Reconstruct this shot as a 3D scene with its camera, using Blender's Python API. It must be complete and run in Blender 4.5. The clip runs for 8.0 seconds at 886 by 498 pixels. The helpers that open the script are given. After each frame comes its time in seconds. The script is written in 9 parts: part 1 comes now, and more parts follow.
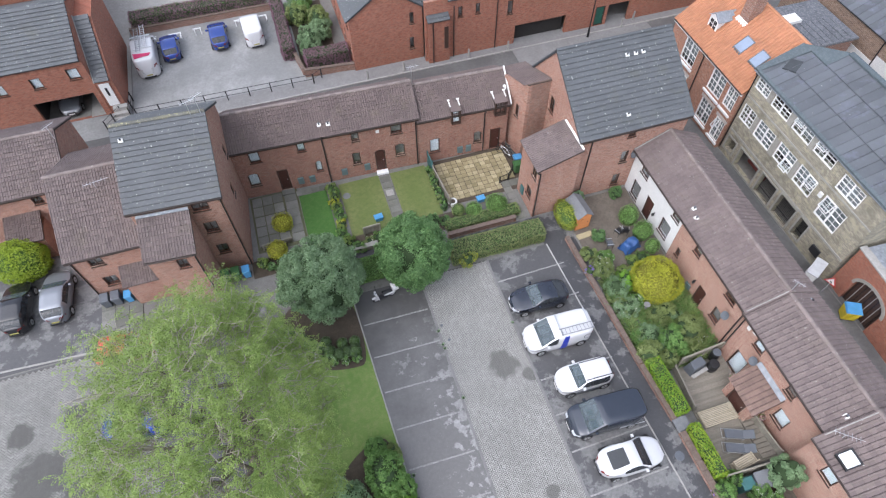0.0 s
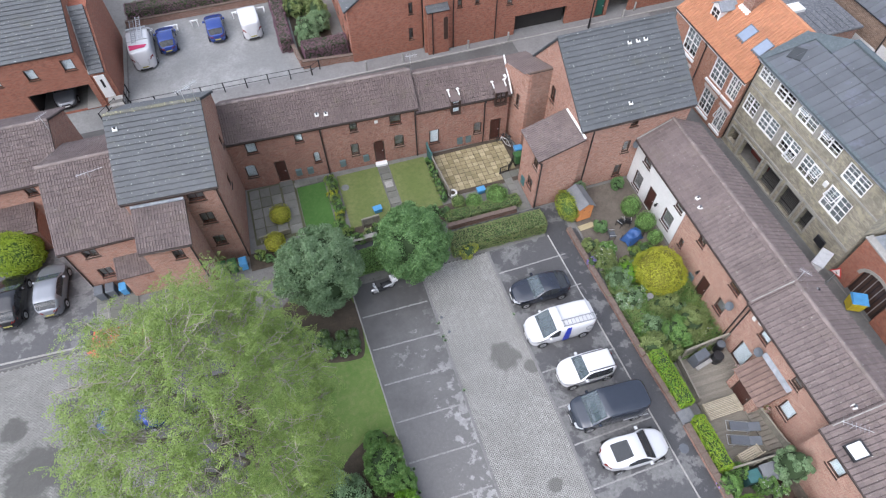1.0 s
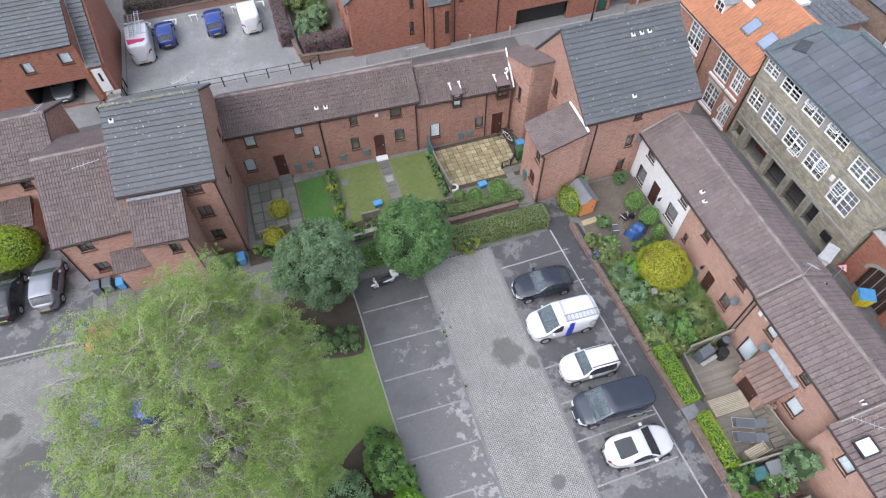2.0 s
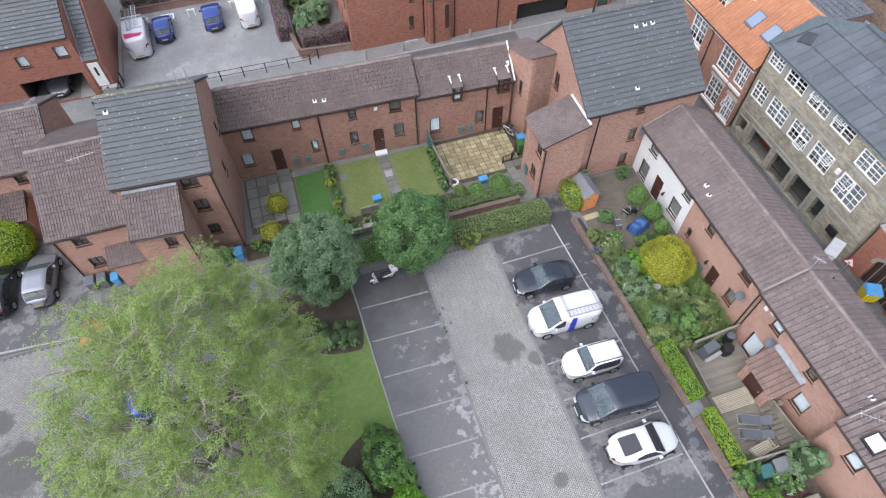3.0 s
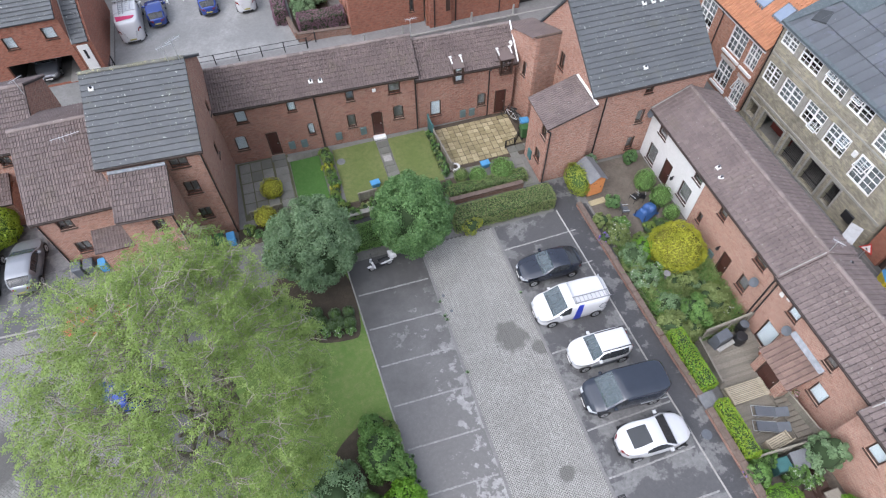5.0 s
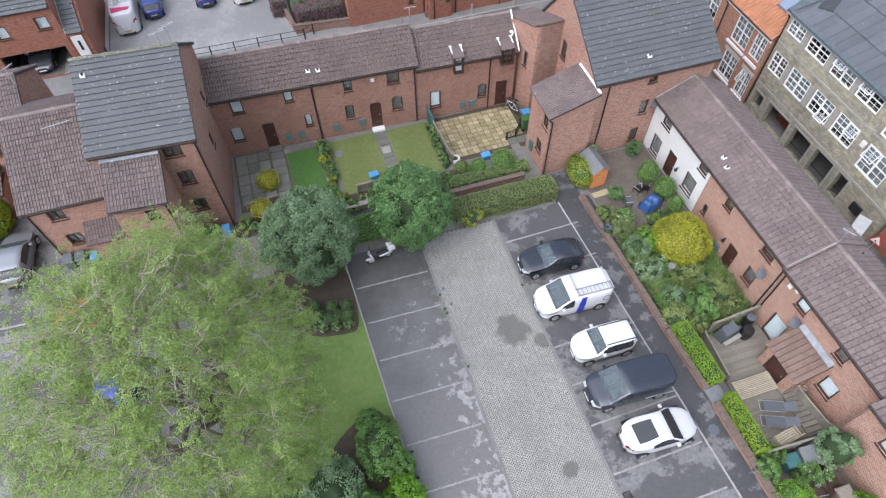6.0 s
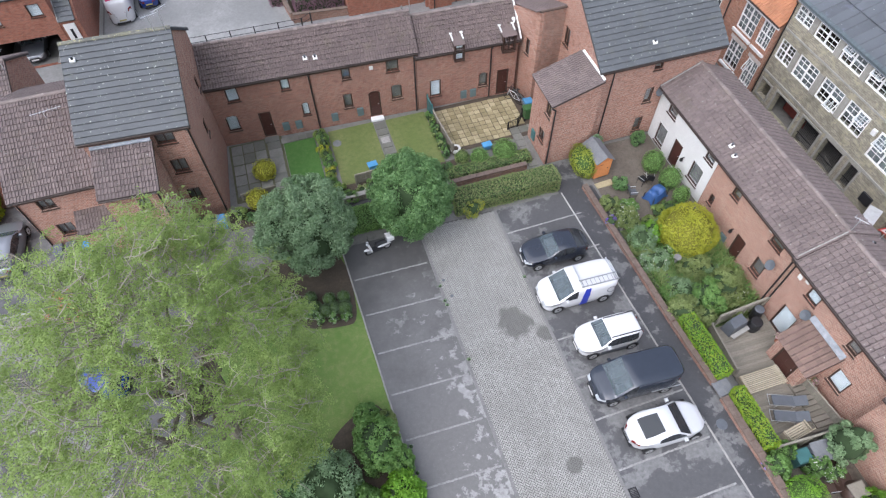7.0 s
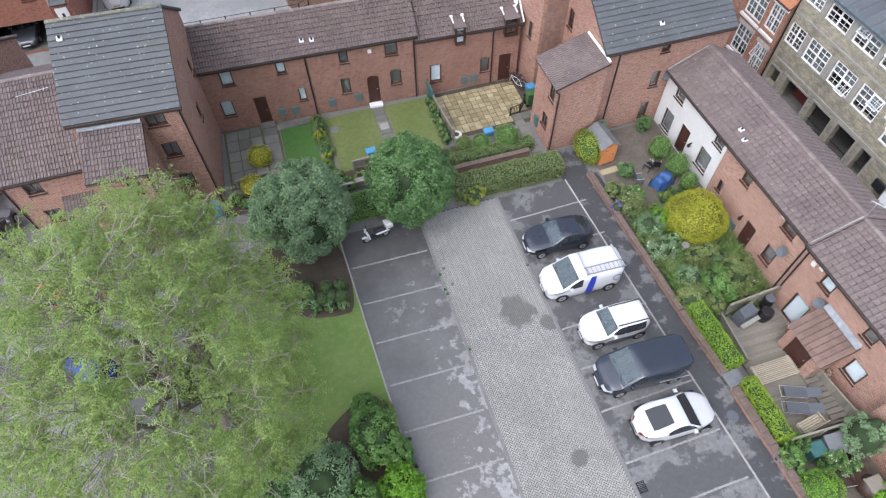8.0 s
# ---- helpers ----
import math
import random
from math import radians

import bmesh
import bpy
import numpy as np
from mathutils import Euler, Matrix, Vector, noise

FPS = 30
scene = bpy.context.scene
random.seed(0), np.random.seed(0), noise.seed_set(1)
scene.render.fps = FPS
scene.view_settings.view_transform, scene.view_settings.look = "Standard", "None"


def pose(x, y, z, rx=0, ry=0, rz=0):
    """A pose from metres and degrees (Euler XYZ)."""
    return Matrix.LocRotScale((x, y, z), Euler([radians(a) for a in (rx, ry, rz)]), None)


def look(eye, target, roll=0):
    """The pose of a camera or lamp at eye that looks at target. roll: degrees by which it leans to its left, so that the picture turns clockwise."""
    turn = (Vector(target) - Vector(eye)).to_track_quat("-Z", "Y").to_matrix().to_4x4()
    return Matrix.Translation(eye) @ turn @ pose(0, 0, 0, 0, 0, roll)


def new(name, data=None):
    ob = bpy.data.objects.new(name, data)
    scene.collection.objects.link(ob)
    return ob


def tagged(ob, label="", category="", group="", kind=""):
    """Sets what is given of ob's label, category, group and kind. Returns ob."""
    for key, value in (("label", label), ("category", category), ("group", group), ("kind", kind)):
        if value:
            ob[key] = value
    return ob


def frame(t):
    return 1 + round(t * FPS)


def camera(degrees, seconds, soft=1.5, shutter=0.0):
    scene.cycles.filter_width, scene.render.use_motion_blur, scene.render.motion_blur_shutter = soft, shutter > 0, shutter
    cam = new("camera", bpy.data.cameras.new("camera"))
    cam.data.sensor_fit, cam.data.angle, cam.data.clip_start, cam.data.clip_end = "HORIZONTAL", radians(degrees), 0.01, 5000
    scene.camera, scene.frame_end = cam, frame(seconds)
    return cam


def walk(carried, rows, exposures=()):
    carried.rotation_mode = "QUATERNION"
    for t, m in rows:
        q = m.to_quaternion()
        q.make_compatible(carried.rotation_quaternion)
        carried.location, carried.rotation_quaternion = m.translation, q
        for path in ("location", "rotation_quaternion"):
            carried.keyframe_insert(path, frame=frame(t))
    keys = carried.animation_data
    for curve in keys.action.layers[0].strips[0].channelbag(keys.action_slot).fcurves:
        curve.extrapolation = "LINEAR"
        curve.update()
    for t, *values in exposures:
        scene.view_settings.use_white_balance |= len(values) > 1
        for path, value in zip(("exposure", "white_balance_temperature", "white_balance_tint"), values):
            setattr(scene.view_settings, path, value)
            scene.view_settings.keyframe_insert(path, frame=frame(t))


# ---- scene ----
cam = camera(72.9, 8.0, soft=1.2)
PATH = [
    (0, (0.183, 0.171, 35.776), (0.512, 1.244, 34.121), -0.7),
    (0.5, (0.157, 0.098, 35.341), (0.487, 1.171, 33.686), -0.8),
    (1, (0.112, 0.015, 34.952), (0.442, 1.088, 33.297), -0.8),
    (1.5, (0.074, -0.029, 34.597), (0.403, 1.046, 32.943), -0.8),
    (3, (-0.001, -0.086, 33.488), (0.331, 0.996, 31.84), -0.8),
    (3.5, (0.019, -0.036, 33.086), (0.35, 1.046, 31.437), -0.8),
    (4, (0.051, -0.031, 32.609), (0.381, 1.052, 30.961), -0.9),
    (4.5, (0.047, -0.044, 32.152), (0.376, 1.041, 30.504), -0.9),
    (6, (0.006, -0.125, 30.663), (0.338, 0.968, 29.022), -0.9),
    (6.5, (0.028, -0.082, 30.209), (0.359, 1.01, 28.567), -0.9),
    (7, (0.024, -0.045, 29.641), (0.355, 1.047, 27.999), -0.9),
    (7.5, (0.038, -0.016, 28.972), (0.368, 1.076, 27.329), -0.9),
    (8, (0.059, -0.023, 28.344), (0.387, 1.07, 26.701), -1.0),
]
walk(cam, [(t, look(eye, target, roll)) for t, eye, target, roll in PATH], exposures=[(0, 1.12, 6020, 13)])

# ---- light: an overcast sky ----
world = bpy.data.worlds.new("overcast_sky")
scene.world = world
world.use_nodes = True
wn = world.node_tree
sky = wn.nodes.new("ShaderNodeTexSky")
sky.sky_type, sky.sun_disc, sky.sun_elevation, sky.sun_rotation = "NISHITA", False, radians(52), radians(241)
sky.dust_density, sky.air_density = 3.0, 1.0
dull = wn.nodes.new("ShaderNodeHueSaturation")
dull.inputs["Saturation"].default_value = 0.45
wn.links.new(sky.outputs[0], dull.inputs["Color"])
wn.links.new(dull.outputs[0], wn.nodes["Background"].inputs["Color"])
wn.nodes["Background"].inputs["Strength"].default_value = 0.15
sun = new("sun", bpy.data.lights.new("sun", "SUN"))
sun.data.energy, sun.data.angle, sun.data.color = 1.12, radians(105), (1.0, 0.98, 0.96)
sun.matrix_basis = look((-39, -21, 53), (0, 0, 0))


# ---- materials ----
def setup(name):
    m = bpy.data.materials.new(name)
    m.use_nodes = True
    return m, m.node_tree, m.node_tree.nodes["Principled BSDF"]


def node(nt, kind, **sets):
    n = nt.nodes.new("ShaderNode" + kind)
    for k, v in sets.items():
        n.inputs[k.replace("_", " ")].default_value = v
    return n


def noise_of(nt, scale, detail=4.0, vec=None, rough=0.6):
    n = node(nt, "TexNoise", Scale=scale, Detail=detail, Roughness=rough)
    if vec is None:
        vec = nt.nodes.new("ShaderNodeNewGeometry").outputs["Position"]
    nt.links.new(vec, n.inputs["Vector"])
    return n.outputs["Fac"]


def remap(nt, fac, a, b, lo=0.0, hi=1.0):
    n = node(nt, "MapRange")
    n.inputs[1].default_value, n.inputs[2].default_value = a, b
    n.inputs[3].default_value, n.inputs[4].default_value = lo, hi
    nt.links.new(fac, n.inputs[0])
    return n.outputs[0]


def blend(nt, fac, a, b, mode="MIX"):
    n = nt.nodes.new("ShaderNodeMix")
    n.data_type, n.blend_type = "RGBA", mode
    for sock, v in ((n.inputs[0], fac), (n.inputs[6], a), (n.inputs[7], b)):
        if isinstance(v, (int, float)):
            sock.default_value = v
        elif isinstance(v, tuple):
            sock.default_value = (*v, 1)
        else:
            nt.links.new(v, sock)
    return n.outputs[2]


def piece_random(nt):
    """One random number a piece, whether it is an object or an island of a joined mesh."""
    a = nt.nodes.new("ShaderNodeNewGeometry").outputs["Random Per Island"]
    b = nt.nodes.new("ShaderNodeObjectInfo").outputs["Random"]
    s = nt.nodes.new("ShaderNodeMath")
    s.operation = "ADD"
    nt.links.new(a, s.inputs[0]), nt.links.new(b, s.inputs[1])
    f = nt.nodes.new("ShaderNodeMath")
    f.operation = "FRACT"
    nt.links.new(s.outputs[0], f.inputs[0])
    return f.outputs[0]


def bumped(nt, bsdf, height, strength=0.4, dist=0.02):
    b = node(nt, "Bump", Strength=strength, Distance=dist)
    nt.links.new(height, b.inputs["Height"])
    nt.links.new(b.outputs[0], bsdf.inputs["Normal"])


def plain(name, c, rough=0.6, metal=0.0, vary=0.25, scale=3.0, bump=0.15, spec=0.4, coat=0.0):
    """Paint, metal, plastic: one colour with faint dirt at two scales."""
    m, nt, p = setup(name)
    a = noise_of(nt, scale, 6)
    b = noise_of(nt, scale * 9, 3)
    dark = tuple(x * (1 - vary) for x in c)
    col = blend(nt, remap(nt, a, 0.3, 0.7), dark, c)
    col = blend(nt, remap(nt, b, 0.35, 0.65, 0, vary), col, tuple(min(1, x * 1.25) for x in c))
    nt.links.new(col, p.inputs["Base Color"])
    p.inputs["Roughness"].default_value, p.inputs["Metallic"].default_value = rough, metal
    p.inputs["Specular IOR Level"].default_value, p.inputs["Coat Weight"].default_value = spec, coat
    if bump:
        bumped(nt, p, b, bump, 0.01)
    return m


def brickwork(name, c, c2, mortar, soot=0.35, bw=0.225, bh=0.075, joint=0.014, bump=0.35, warp=0.0, lichen=None):
    m, nt, p = setup(name)
    pos = nt.nodes.new("ShaderNodeNewGeometry").outputs["Position"]
    sep = nt.nodes.new("ShaderNodeSeparateXYZ")
    nt.links.new(pos, sep.inputs[0])
    add = nt.nodes.new("ShaderNodeMath")
    nt.links.new(sep.outputs[0], add.inputs[0]), nt.links.new(sep.outputs[1], add.inputs[1])
    com = nt.nodes.new("ShaderNodeCombineXYZ")
    nt.links.new(add.outputs[0], com.inputs[0]), nt.links.new(sep.outputs[2], com.inputs[1])
    t = node(nt, "TexBrick", Scale=1.0, Mortar_Size=joint, Brick_Width=bw, Row_Height=bh, Color1=(*c, 1), Color2=(*c2, 1), Mortar=(*mortar, 1))
    vec = com.outputs[0]
    if warp:
        wn_ = node(nt, "TexNoise", Scale=1.7, Detail=3.0)
        nt.links.new(pos, wn_.inputs["Vector"])
        mul = nt.nodes.new("ShaderNodeVectorMath")
        mul.operation = "MULTIPLY_ADD"
        mul.inputs[1].default_value = (warp, warp, 0)
        nt.links.new(wn_.outputs["Color"], mul.inputs[0]), nt.links.new(vec, mul.inputs[2])
        vec = mul.outputs[0]
    nt.links.new(vec, t.inputs["Vector"])
    big, mid = noise_of(nt, 0.35, 5), noise_of(nt, 2.5, 6)
    one = nt.nodes.new("ShaderNodeVectorMath")
    one.operation = "MULTIPLY"
    one.inputs[1].default_value = (0.62 / bw, 0.62 / bh, 0)
    nt.links.new(vec, one.inputs[0])
    grain = noise_of(nt, 1.0, 2, one.outputs[0])
    base = blend(nt, remap(nt, grain, 0.36, 0.5, 0.40, 0.0), t.outputs["Color"], tuple(x * 0.4 for x in c2))
    base = blend(nt, remap(nt, grain, 0.54, 0.7, 0.0, 0.36), base, tuple(min(1, x * 1.5 + 0.02) for x in c))
    col = blend(nt, remap(nt, mid, 0.35, 0.7, 0, 0.28), base, tuple(x * 0.62 for x in c))
    col = blend(nt, remap(nt, big, 0.45, 0.75, 0, soot), col, tuple(x * 0.45 + 0.02 for x in c))
    col = blend(nt, remap(nt, noise_of(nt, 1.1, 4), 0.6, 0.8, 0, 0.25), col, tuple(min(1, x * 1.3 + 0.05) for x in c))
    if lichen:
        col = blend(nt, remap(nt, noise_of(nt, 1.7, 7, rough=0.7), 0.5, 0.62, 0, 0.6), col, lichen)
        col = blend(nt, remap(nt, noise_of(nt, 0.8, 7, rough=0.7), 0.52, 0.66, 0, 0.6), col, tuple(x * 0.35 for x in c))
    nt.links.new(col, p.inputs["Base Color"])
    p.inputs["Roughness"].default_value = 0.88
    bumped(nt, p, t.outputs["Fac"], bump, -0.01)
    return m


def tiles_mat(name, c, lichen=(0.45, 0.46, 0.40), spots=0.70, moss=0.3, mosscol=(0.12, 0.11, 0.05), rough=0.75, vary=0.45):
    m, nt, p = setup(name)
    r = piece_random(nt)
    col = blend(nt, r, tuple(x * (1 - vary) for x in c), tuple(min(1, x * (1 + vary * 0.7)) for x in c))
    col = blend(nt, remap(nt, noise_of(nt, 0.6, 5), 0.45, 0.75, 0, 0.5), col, tuple(x * 0.55 for x in c))
    col = blend(nt, remap(nt, noise_of(nt, 0.9, 6), 0.56, 0.72, 0, moss), col, mosscol)
    col = blend(nt, remap(nt, noise_of(nt, 7.0, 3), spots, spots + 0.05, 0, 0.9), col, lichen)
    nt.links.new(col, p.inputs["Base Color"])
    p.inputs["Roughness"].default_value = rough
    bumped(nt, p, noise_of(nt, 30, 3), 0.3, 0.01)
    return m


def asphalt_mat(name, wet, dry, lo=0.52, hi=0.60, scale=0.75, drain=None, dark_y=None):
    """Damp asphalt with dry patches; drain is (x, slope): the side to which it has dried first; the last pair is (y,
    y): from where to where the colour darkens.
    """
    m, nt, p = setup(name)
    n1 = noise_of(nt, scale, 9, rough=0.68)
    n2 = noise_of(nt, 0.18, 3)
    s = nt.nodes.new("ShaderNodeMath")
    s.operation = "MULTIPLY_ADD"
    s.inputs[1].default_value, s.inputs[2].default_value = 0.7, -0.35
    nt.links.new(n2, s.inputs[0])
    add = nt.nodes.new("ShaderNodeMath")
    nt.links.new(n1, add.inputs[0]), nt.links.new(s.outputs[0], add.inputs[1])
    val = add.outputs[0]
    if drain:
        sep = nt.nodes.new("ShaderNodeSeparateXYZ")
        nt.links.new(nt.nodes.new("ShaderNodeNewGeometry").outputs["Position"], sep.inputs[0])
        tilt = nt.nodes.new("ShaderNodeMath")
        nt.links.new(remap(nt, sep.outputs[0], drain[0] - 2.5, drain[0] + 2.5, -2.5 * drain[1], 2.5 * drain[1]), tilt.inputs[0]), nt.links.new(val, tilt.inputs[1])
        val = tilt.outputs[0]
    mask = remap(nt, val, lo, hi)
    grain = noise_of(nt, 60, 2)
    col = blend(nt, mask, wet, dry)
    col = blend(nt, remap(nt, grain, 0.3, 0.7, 0, 0.35), col, tuple(x * 0.5 for x in wet))
    col = blend(nt, remap(nt, noise_of(nt, 2.2, 4), 0.4, 0.75, 0, 0.35), col, tuple(x * 0.75 for x in wet))
    nt.links.new(col, p.inputs["Base Color"])
    speck = noise_of(nt, 22, 3)
    col = blend(nt, remap(nt, speck, 0.62, 0.72, 0, 0.45), col, dry)
    col = blend(nt, remap(nt, noise_of(nt, 5.0, 5), 0.35, 0.7, 0, 0.4), col, tuple(x * 0.6 for x in wet))
    nt.links.new(col, p.inputs["Base Color"])
    # Darkens the colour along y, with a ragged noise edge.
    if dark_y:
        sp = nt.nodes.new("ShaderNodeSeparateXYZ")
        nt.links.new(nt.nodes.new("ShaderNodeNewGeometry").outputs["Position"], sp.inputs[0])
        sk = nt.nodes.new("ShaderNodeMath")
        nt.links.new(remap(nt, sp.outputs[1], dark_y[0], dark_y[1], -0.35, 0.25), sk.inputs[0]), nt.links.new(noise_of(nt, 0.45, 6), sk.inputs[1])
        col = blend(nt, remap(nt, sk.outputs[0], 0.3, 0.75, 0, 0.85), col, tuple(x * 0.42 for x in wet))
        nt.links.new(col, p.inputs["Base Color"])
    p.inputs["Specular IOR Level"].default_value = 0.3
    nt.links.new(remap(nt, mask, 0, 1, 0.42, 0.9), p.inputs["Roughness"])
    bumped(nt, p, grain, 0.25, 0.01)
    return m


def mottled(name, c1, c2, c3, s1=0.5, s2=6.0, rough=0.9, bump=0.5, fine=40.0):
    m, nt, p = setup(name)
    col = blend(nt, remap(nt, noise_of(nt, s1, 6), 0.35, 0.65), c1, c2)
    col = blend(nt, remap(nt, noise_of(nt, s2, 5), 0.45, 0.7, 0, 0.8), col, c3)
    f = noise_of(nt, fine, 3)
    col = blend(nt, remap(nt, f, 0.35, 0.65, 0, 0.5), col, tuple(x * 0.5 for x in c1))
    nt.links.new(col, p.inputs["Base Color"])
    p.inputs["Roughness"].default_value = rough
    bumped(nt, p, f, bump, 0.02)
    return m


def pieces_mat(name, c1, c2, dirt, rough=0.85, wet_spots=()):
    """Paving pieces; wet_spots are (x, y, radius) of damp patches with ragged rims."""
    m, nt, p = setup(name)
    col = blend(nt, piece_random(nt), c1, c2)
    col = blend(nt, remap(nt, noise_of(nt, 0.5, 6), 0.45, 0.7, 0, 0.55), col, dirt)
    col = blend(nt, remap(nt, noise_of(nt, 14, 3), 0.4, 0.7, 0, 0.4), col, tuple(x * 0.6 for x in c1))
    rg = None
    pos = nt.nodes.new("ShaderNodeNewGeometry").outputs["Position"]
    for x, y, rad in wet_spots:
        d = nt.nodes.new("ShaderNodeVectorMath")
        d.operation = "DISTANCE"
        d.inputs[1].default_value = (x, y, 0)
        nt.links.new(pos, d.inputs[0])
        add = nt.nodes.new("ShaderNodeMath")
        add.operation = "MULTIPLY_ADD"
        add.inputs[1].default_value = 1.3 * rad
        nt.links.new(noise_of(nt, 1.6, 5), add.inputs[0])
        nt.links.new(d.outputs["Value"], add.inputs[2])
        wet = remap(nt, add.outputs[0], rad * 1.45, rad * 1.75, 0.8, 0.0)
        col = blend(nt, wet, col, tuple(x * 0.48 for x in dirt))
    nt.links.new(col, p.inputs["Base Color"])
    p.inputs["Roughness"].default_value = rough
    bumped(nt, p, noise_of(nt, 50, 2), 0.25, 0.01)
    return m


def leaf_mat(name, c1, c2, c3=None):
    m, nt, p = setup(name)
    col = blend(nt, piece_random(nt), c1, c2)
    col = blend(nt, remap(nt, noise_of(nt, 0.9, 4), 0.4, 0.7, 0, 0.6), col, c3 or tuple(x * 0.6 for x in c1))
    nt.links.new(col, p.inputs["Base Color"])
    p.inputs["Roughness"].default_value = 0.55
    tr = nt.nodes.new("ShaderNodeBsdfTranslucent")
    nt.links.new(col, tr.inputs["Color"])
    mx = nt.nodes.new("ShaderNodeMixShader")
    mx.inputs[0].default_value = 0.4
    nt.links.new(p.outputs[0], mx.inputs[1]), nt.links.new(tr.outputs[0], mx.inputs[2])
    nt.links.new(mx.outputs[0], nt.nodes["Material Output"].inputs["Surface"])
    return m


def glass_mat(name, c, rough=0.03, clear=1.0):
    m, nt, p = setup(name)
    p.inputs["Base Color"].default_value = (*c, 1)
    p.inputs["Roughness"].default_value, p.inputs["Transmission Weight"].default_value = rough, clear
    p.inputs["IOR"].default_value = 1.45
    return m


# Darker copy of BRICK: shade on the low terrace put into its colour.
BRICK_T = brickwork("brick_dark_red", (0.270, 0.094, 0.058), (0.165, 0.060, 0.042), (0.36, 0.26, 0.205), joint=0.017)
BRICK = brickwork("brick_red_brown", (0.325, 0.130, 0.080), (0.205, 0.082, 0.056), (0.42, 0.31, 0.25), joint=0.018)
BRICK_N = brickwork("brick_orange_red", (0.315, 0.102, 0.058), (0.245, 0.082, 0.050), (0.31, 0.185, 0.135), 0.3)
BRICK_P = brickwork("brick_pink", (0.325, 0.150, 0.103), (0.225, 0.100, 0.070), (0.48, 0.36, 0.29), 0.2, joint=0.017)
BRICK_H = brickwork("brick_warm_orange", (0.37, 0.16, 0.095), (0.26, 0.11, 0.07), (0.40, 0.29, 0.22), 0.35)
BRICK_O = brickwork("brick_old", (0.27, 0.125, 0.085), (0.19, 0.10, 0.07), (0.31, 0.25, 0.21), 0.4)
PAVE = mottled("grey_paving", (0.22, 0.215, 0.21), (0.18, 0.175, 0.17), (0.26, 0.255, 0.25), 0.8, 5.0)
STONE = brickwork("weathered_stone", (0.345, 0.315, 0.24), (0.25, 0.23, 0.175), (0.19, 0.175, 0.14), 0.6, 0.32, 0.13, 0.02, 0.4, 0.32, (0.38, 0.345, 0.235))
STONE_TRIM = mottled("stone_trim", (0.31, 0.30, 0.265), (0.25, 0.24, 0.21), (0.37, 0.36, 0.325), 0.8, 5.0, 0.85, 0.3, 25.0)
RENDER = mottled("white_render", (0.67, 0.67, 0.66), (0.60, 0.60, 0.59), (0.70, 0.70, 0.69), 0.4, 3.0, 0.85, 0.15, 50.0)
TILE_B = tiles_mat("tile_brown", (0.132, 0.100, 0.093), spots=0.72, vary=0.10, moss=0.2)
TILE_B2 = tiles_mat("tile_brown_grey", (0.155, 0.122, 0.115), spots=0.68, moss=0.16, vary=0.14)
TILE_S = tiles_mat("tile_grey", (0.084, 0.090, 0.095), lichen=(0.50, 0.52, 0.48), spots=0.655, moss=0.25, mosscol=(0.10, 0.10, 0.06), rough=0.6, vary=0.05)
TILE_O = tiles_mat("tile_orange", (0.385, 0.174, 0.092), spots=0.84, moss=0.2, mosscol=(0.22, 0.12, 0.07), vary=0.09)
TILE_M = tiles_mat("ridge_with_mortar", (0.185, 0.150, 0.138), lichen=(0.34, 0.31, 0.28), spots=0.65, moss=0.3, vary=0.25)
TILE_L = tiles_mat("ridge_with_lichen", (0.13, 0.13, 0.11), lichen=(0.30, 0.28, 0.16), spots=0.56, moss=0.6, mosscol=(0.20, 0.185, 0.095), vary=0.2)
SLATE = tiles_mat("slate_sheet", (0.088, 0.095, 0.106), spots=0.72, moss=0.75, mosscol=(0.135, 0.14, 0.185), rough=0.55, vary=0.16)
TILE_R = tiles_mat("tile_red_brown", (0.17, 0.112, 0.092), spots=0.78, moss=0.25, vary=0.14)
DECK_B = plain("roof_underlay_brown", (0.06, 0.045, 0.04), 0.9)
DECK_S = plain("roof_underlay_grey", (0.045, 0.05, 0.055), 0.9)
DECK_O = plain("roof_underlay_orange", (0.20, 0.08, 0.04), 0.9)
FRAME_D = plain("frame_dark_brown", (0.055, 0.032, 0.024), 0.5, vary=0.2)
FRAME_W = plain("frame_white", (0.74, 0.74, 0.725), 0.45, vary=0.12)
DOOR_D = plain("door_brown_red", (0.065, 0.026, 0.02), 0.45)
DOOR_T = plain("paint_teal", (0.05, 0.14, 0.14), 0.5)
DOOR_G = plain("paint_dark_green", (0.02, 0.09, 0.065), 0.5)
CABINET = plain("cabinet_teal_grey", (0.11, 0.155, 0.155), 0.5)
GUTTER = plain("brown_gutter_plastic", (0.075, 0.058, 0.052), 0.5, vary=0.3)
BLACK = plain("black_plastic", (0.018, 0.018, 0.020), 0.45, vary=0.3)
IRON = plain("black_iron", (0.02, 0.02, 0.022), 0.5, 0.3)
# Grey of an added plane that lightens panes in place of reflections.
BACKING = plain("grey_curtain", (0.24, 0.23, 0.22), 0.85, vary=0.3)
LINTEL = plain("pale_stone_lintel", (0.50, 0.45, 0.41), 0.8, vary=0.25)
CABIN_TOP = plain("weathered_white_sheet", (0.45, 0.46, 0.47), 0.6, vary=0.3)
BLIND = plain("white_blind", (0.72, 0.76, 0.78), 0.8, vary=0.1)
# Near-black: the darkness of unlit rooms is put into this colour.
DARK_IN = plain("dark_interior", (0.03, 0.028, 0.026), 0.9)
GLASS = glass_mat("window_glass", (0.85, 0.9, 0.92))
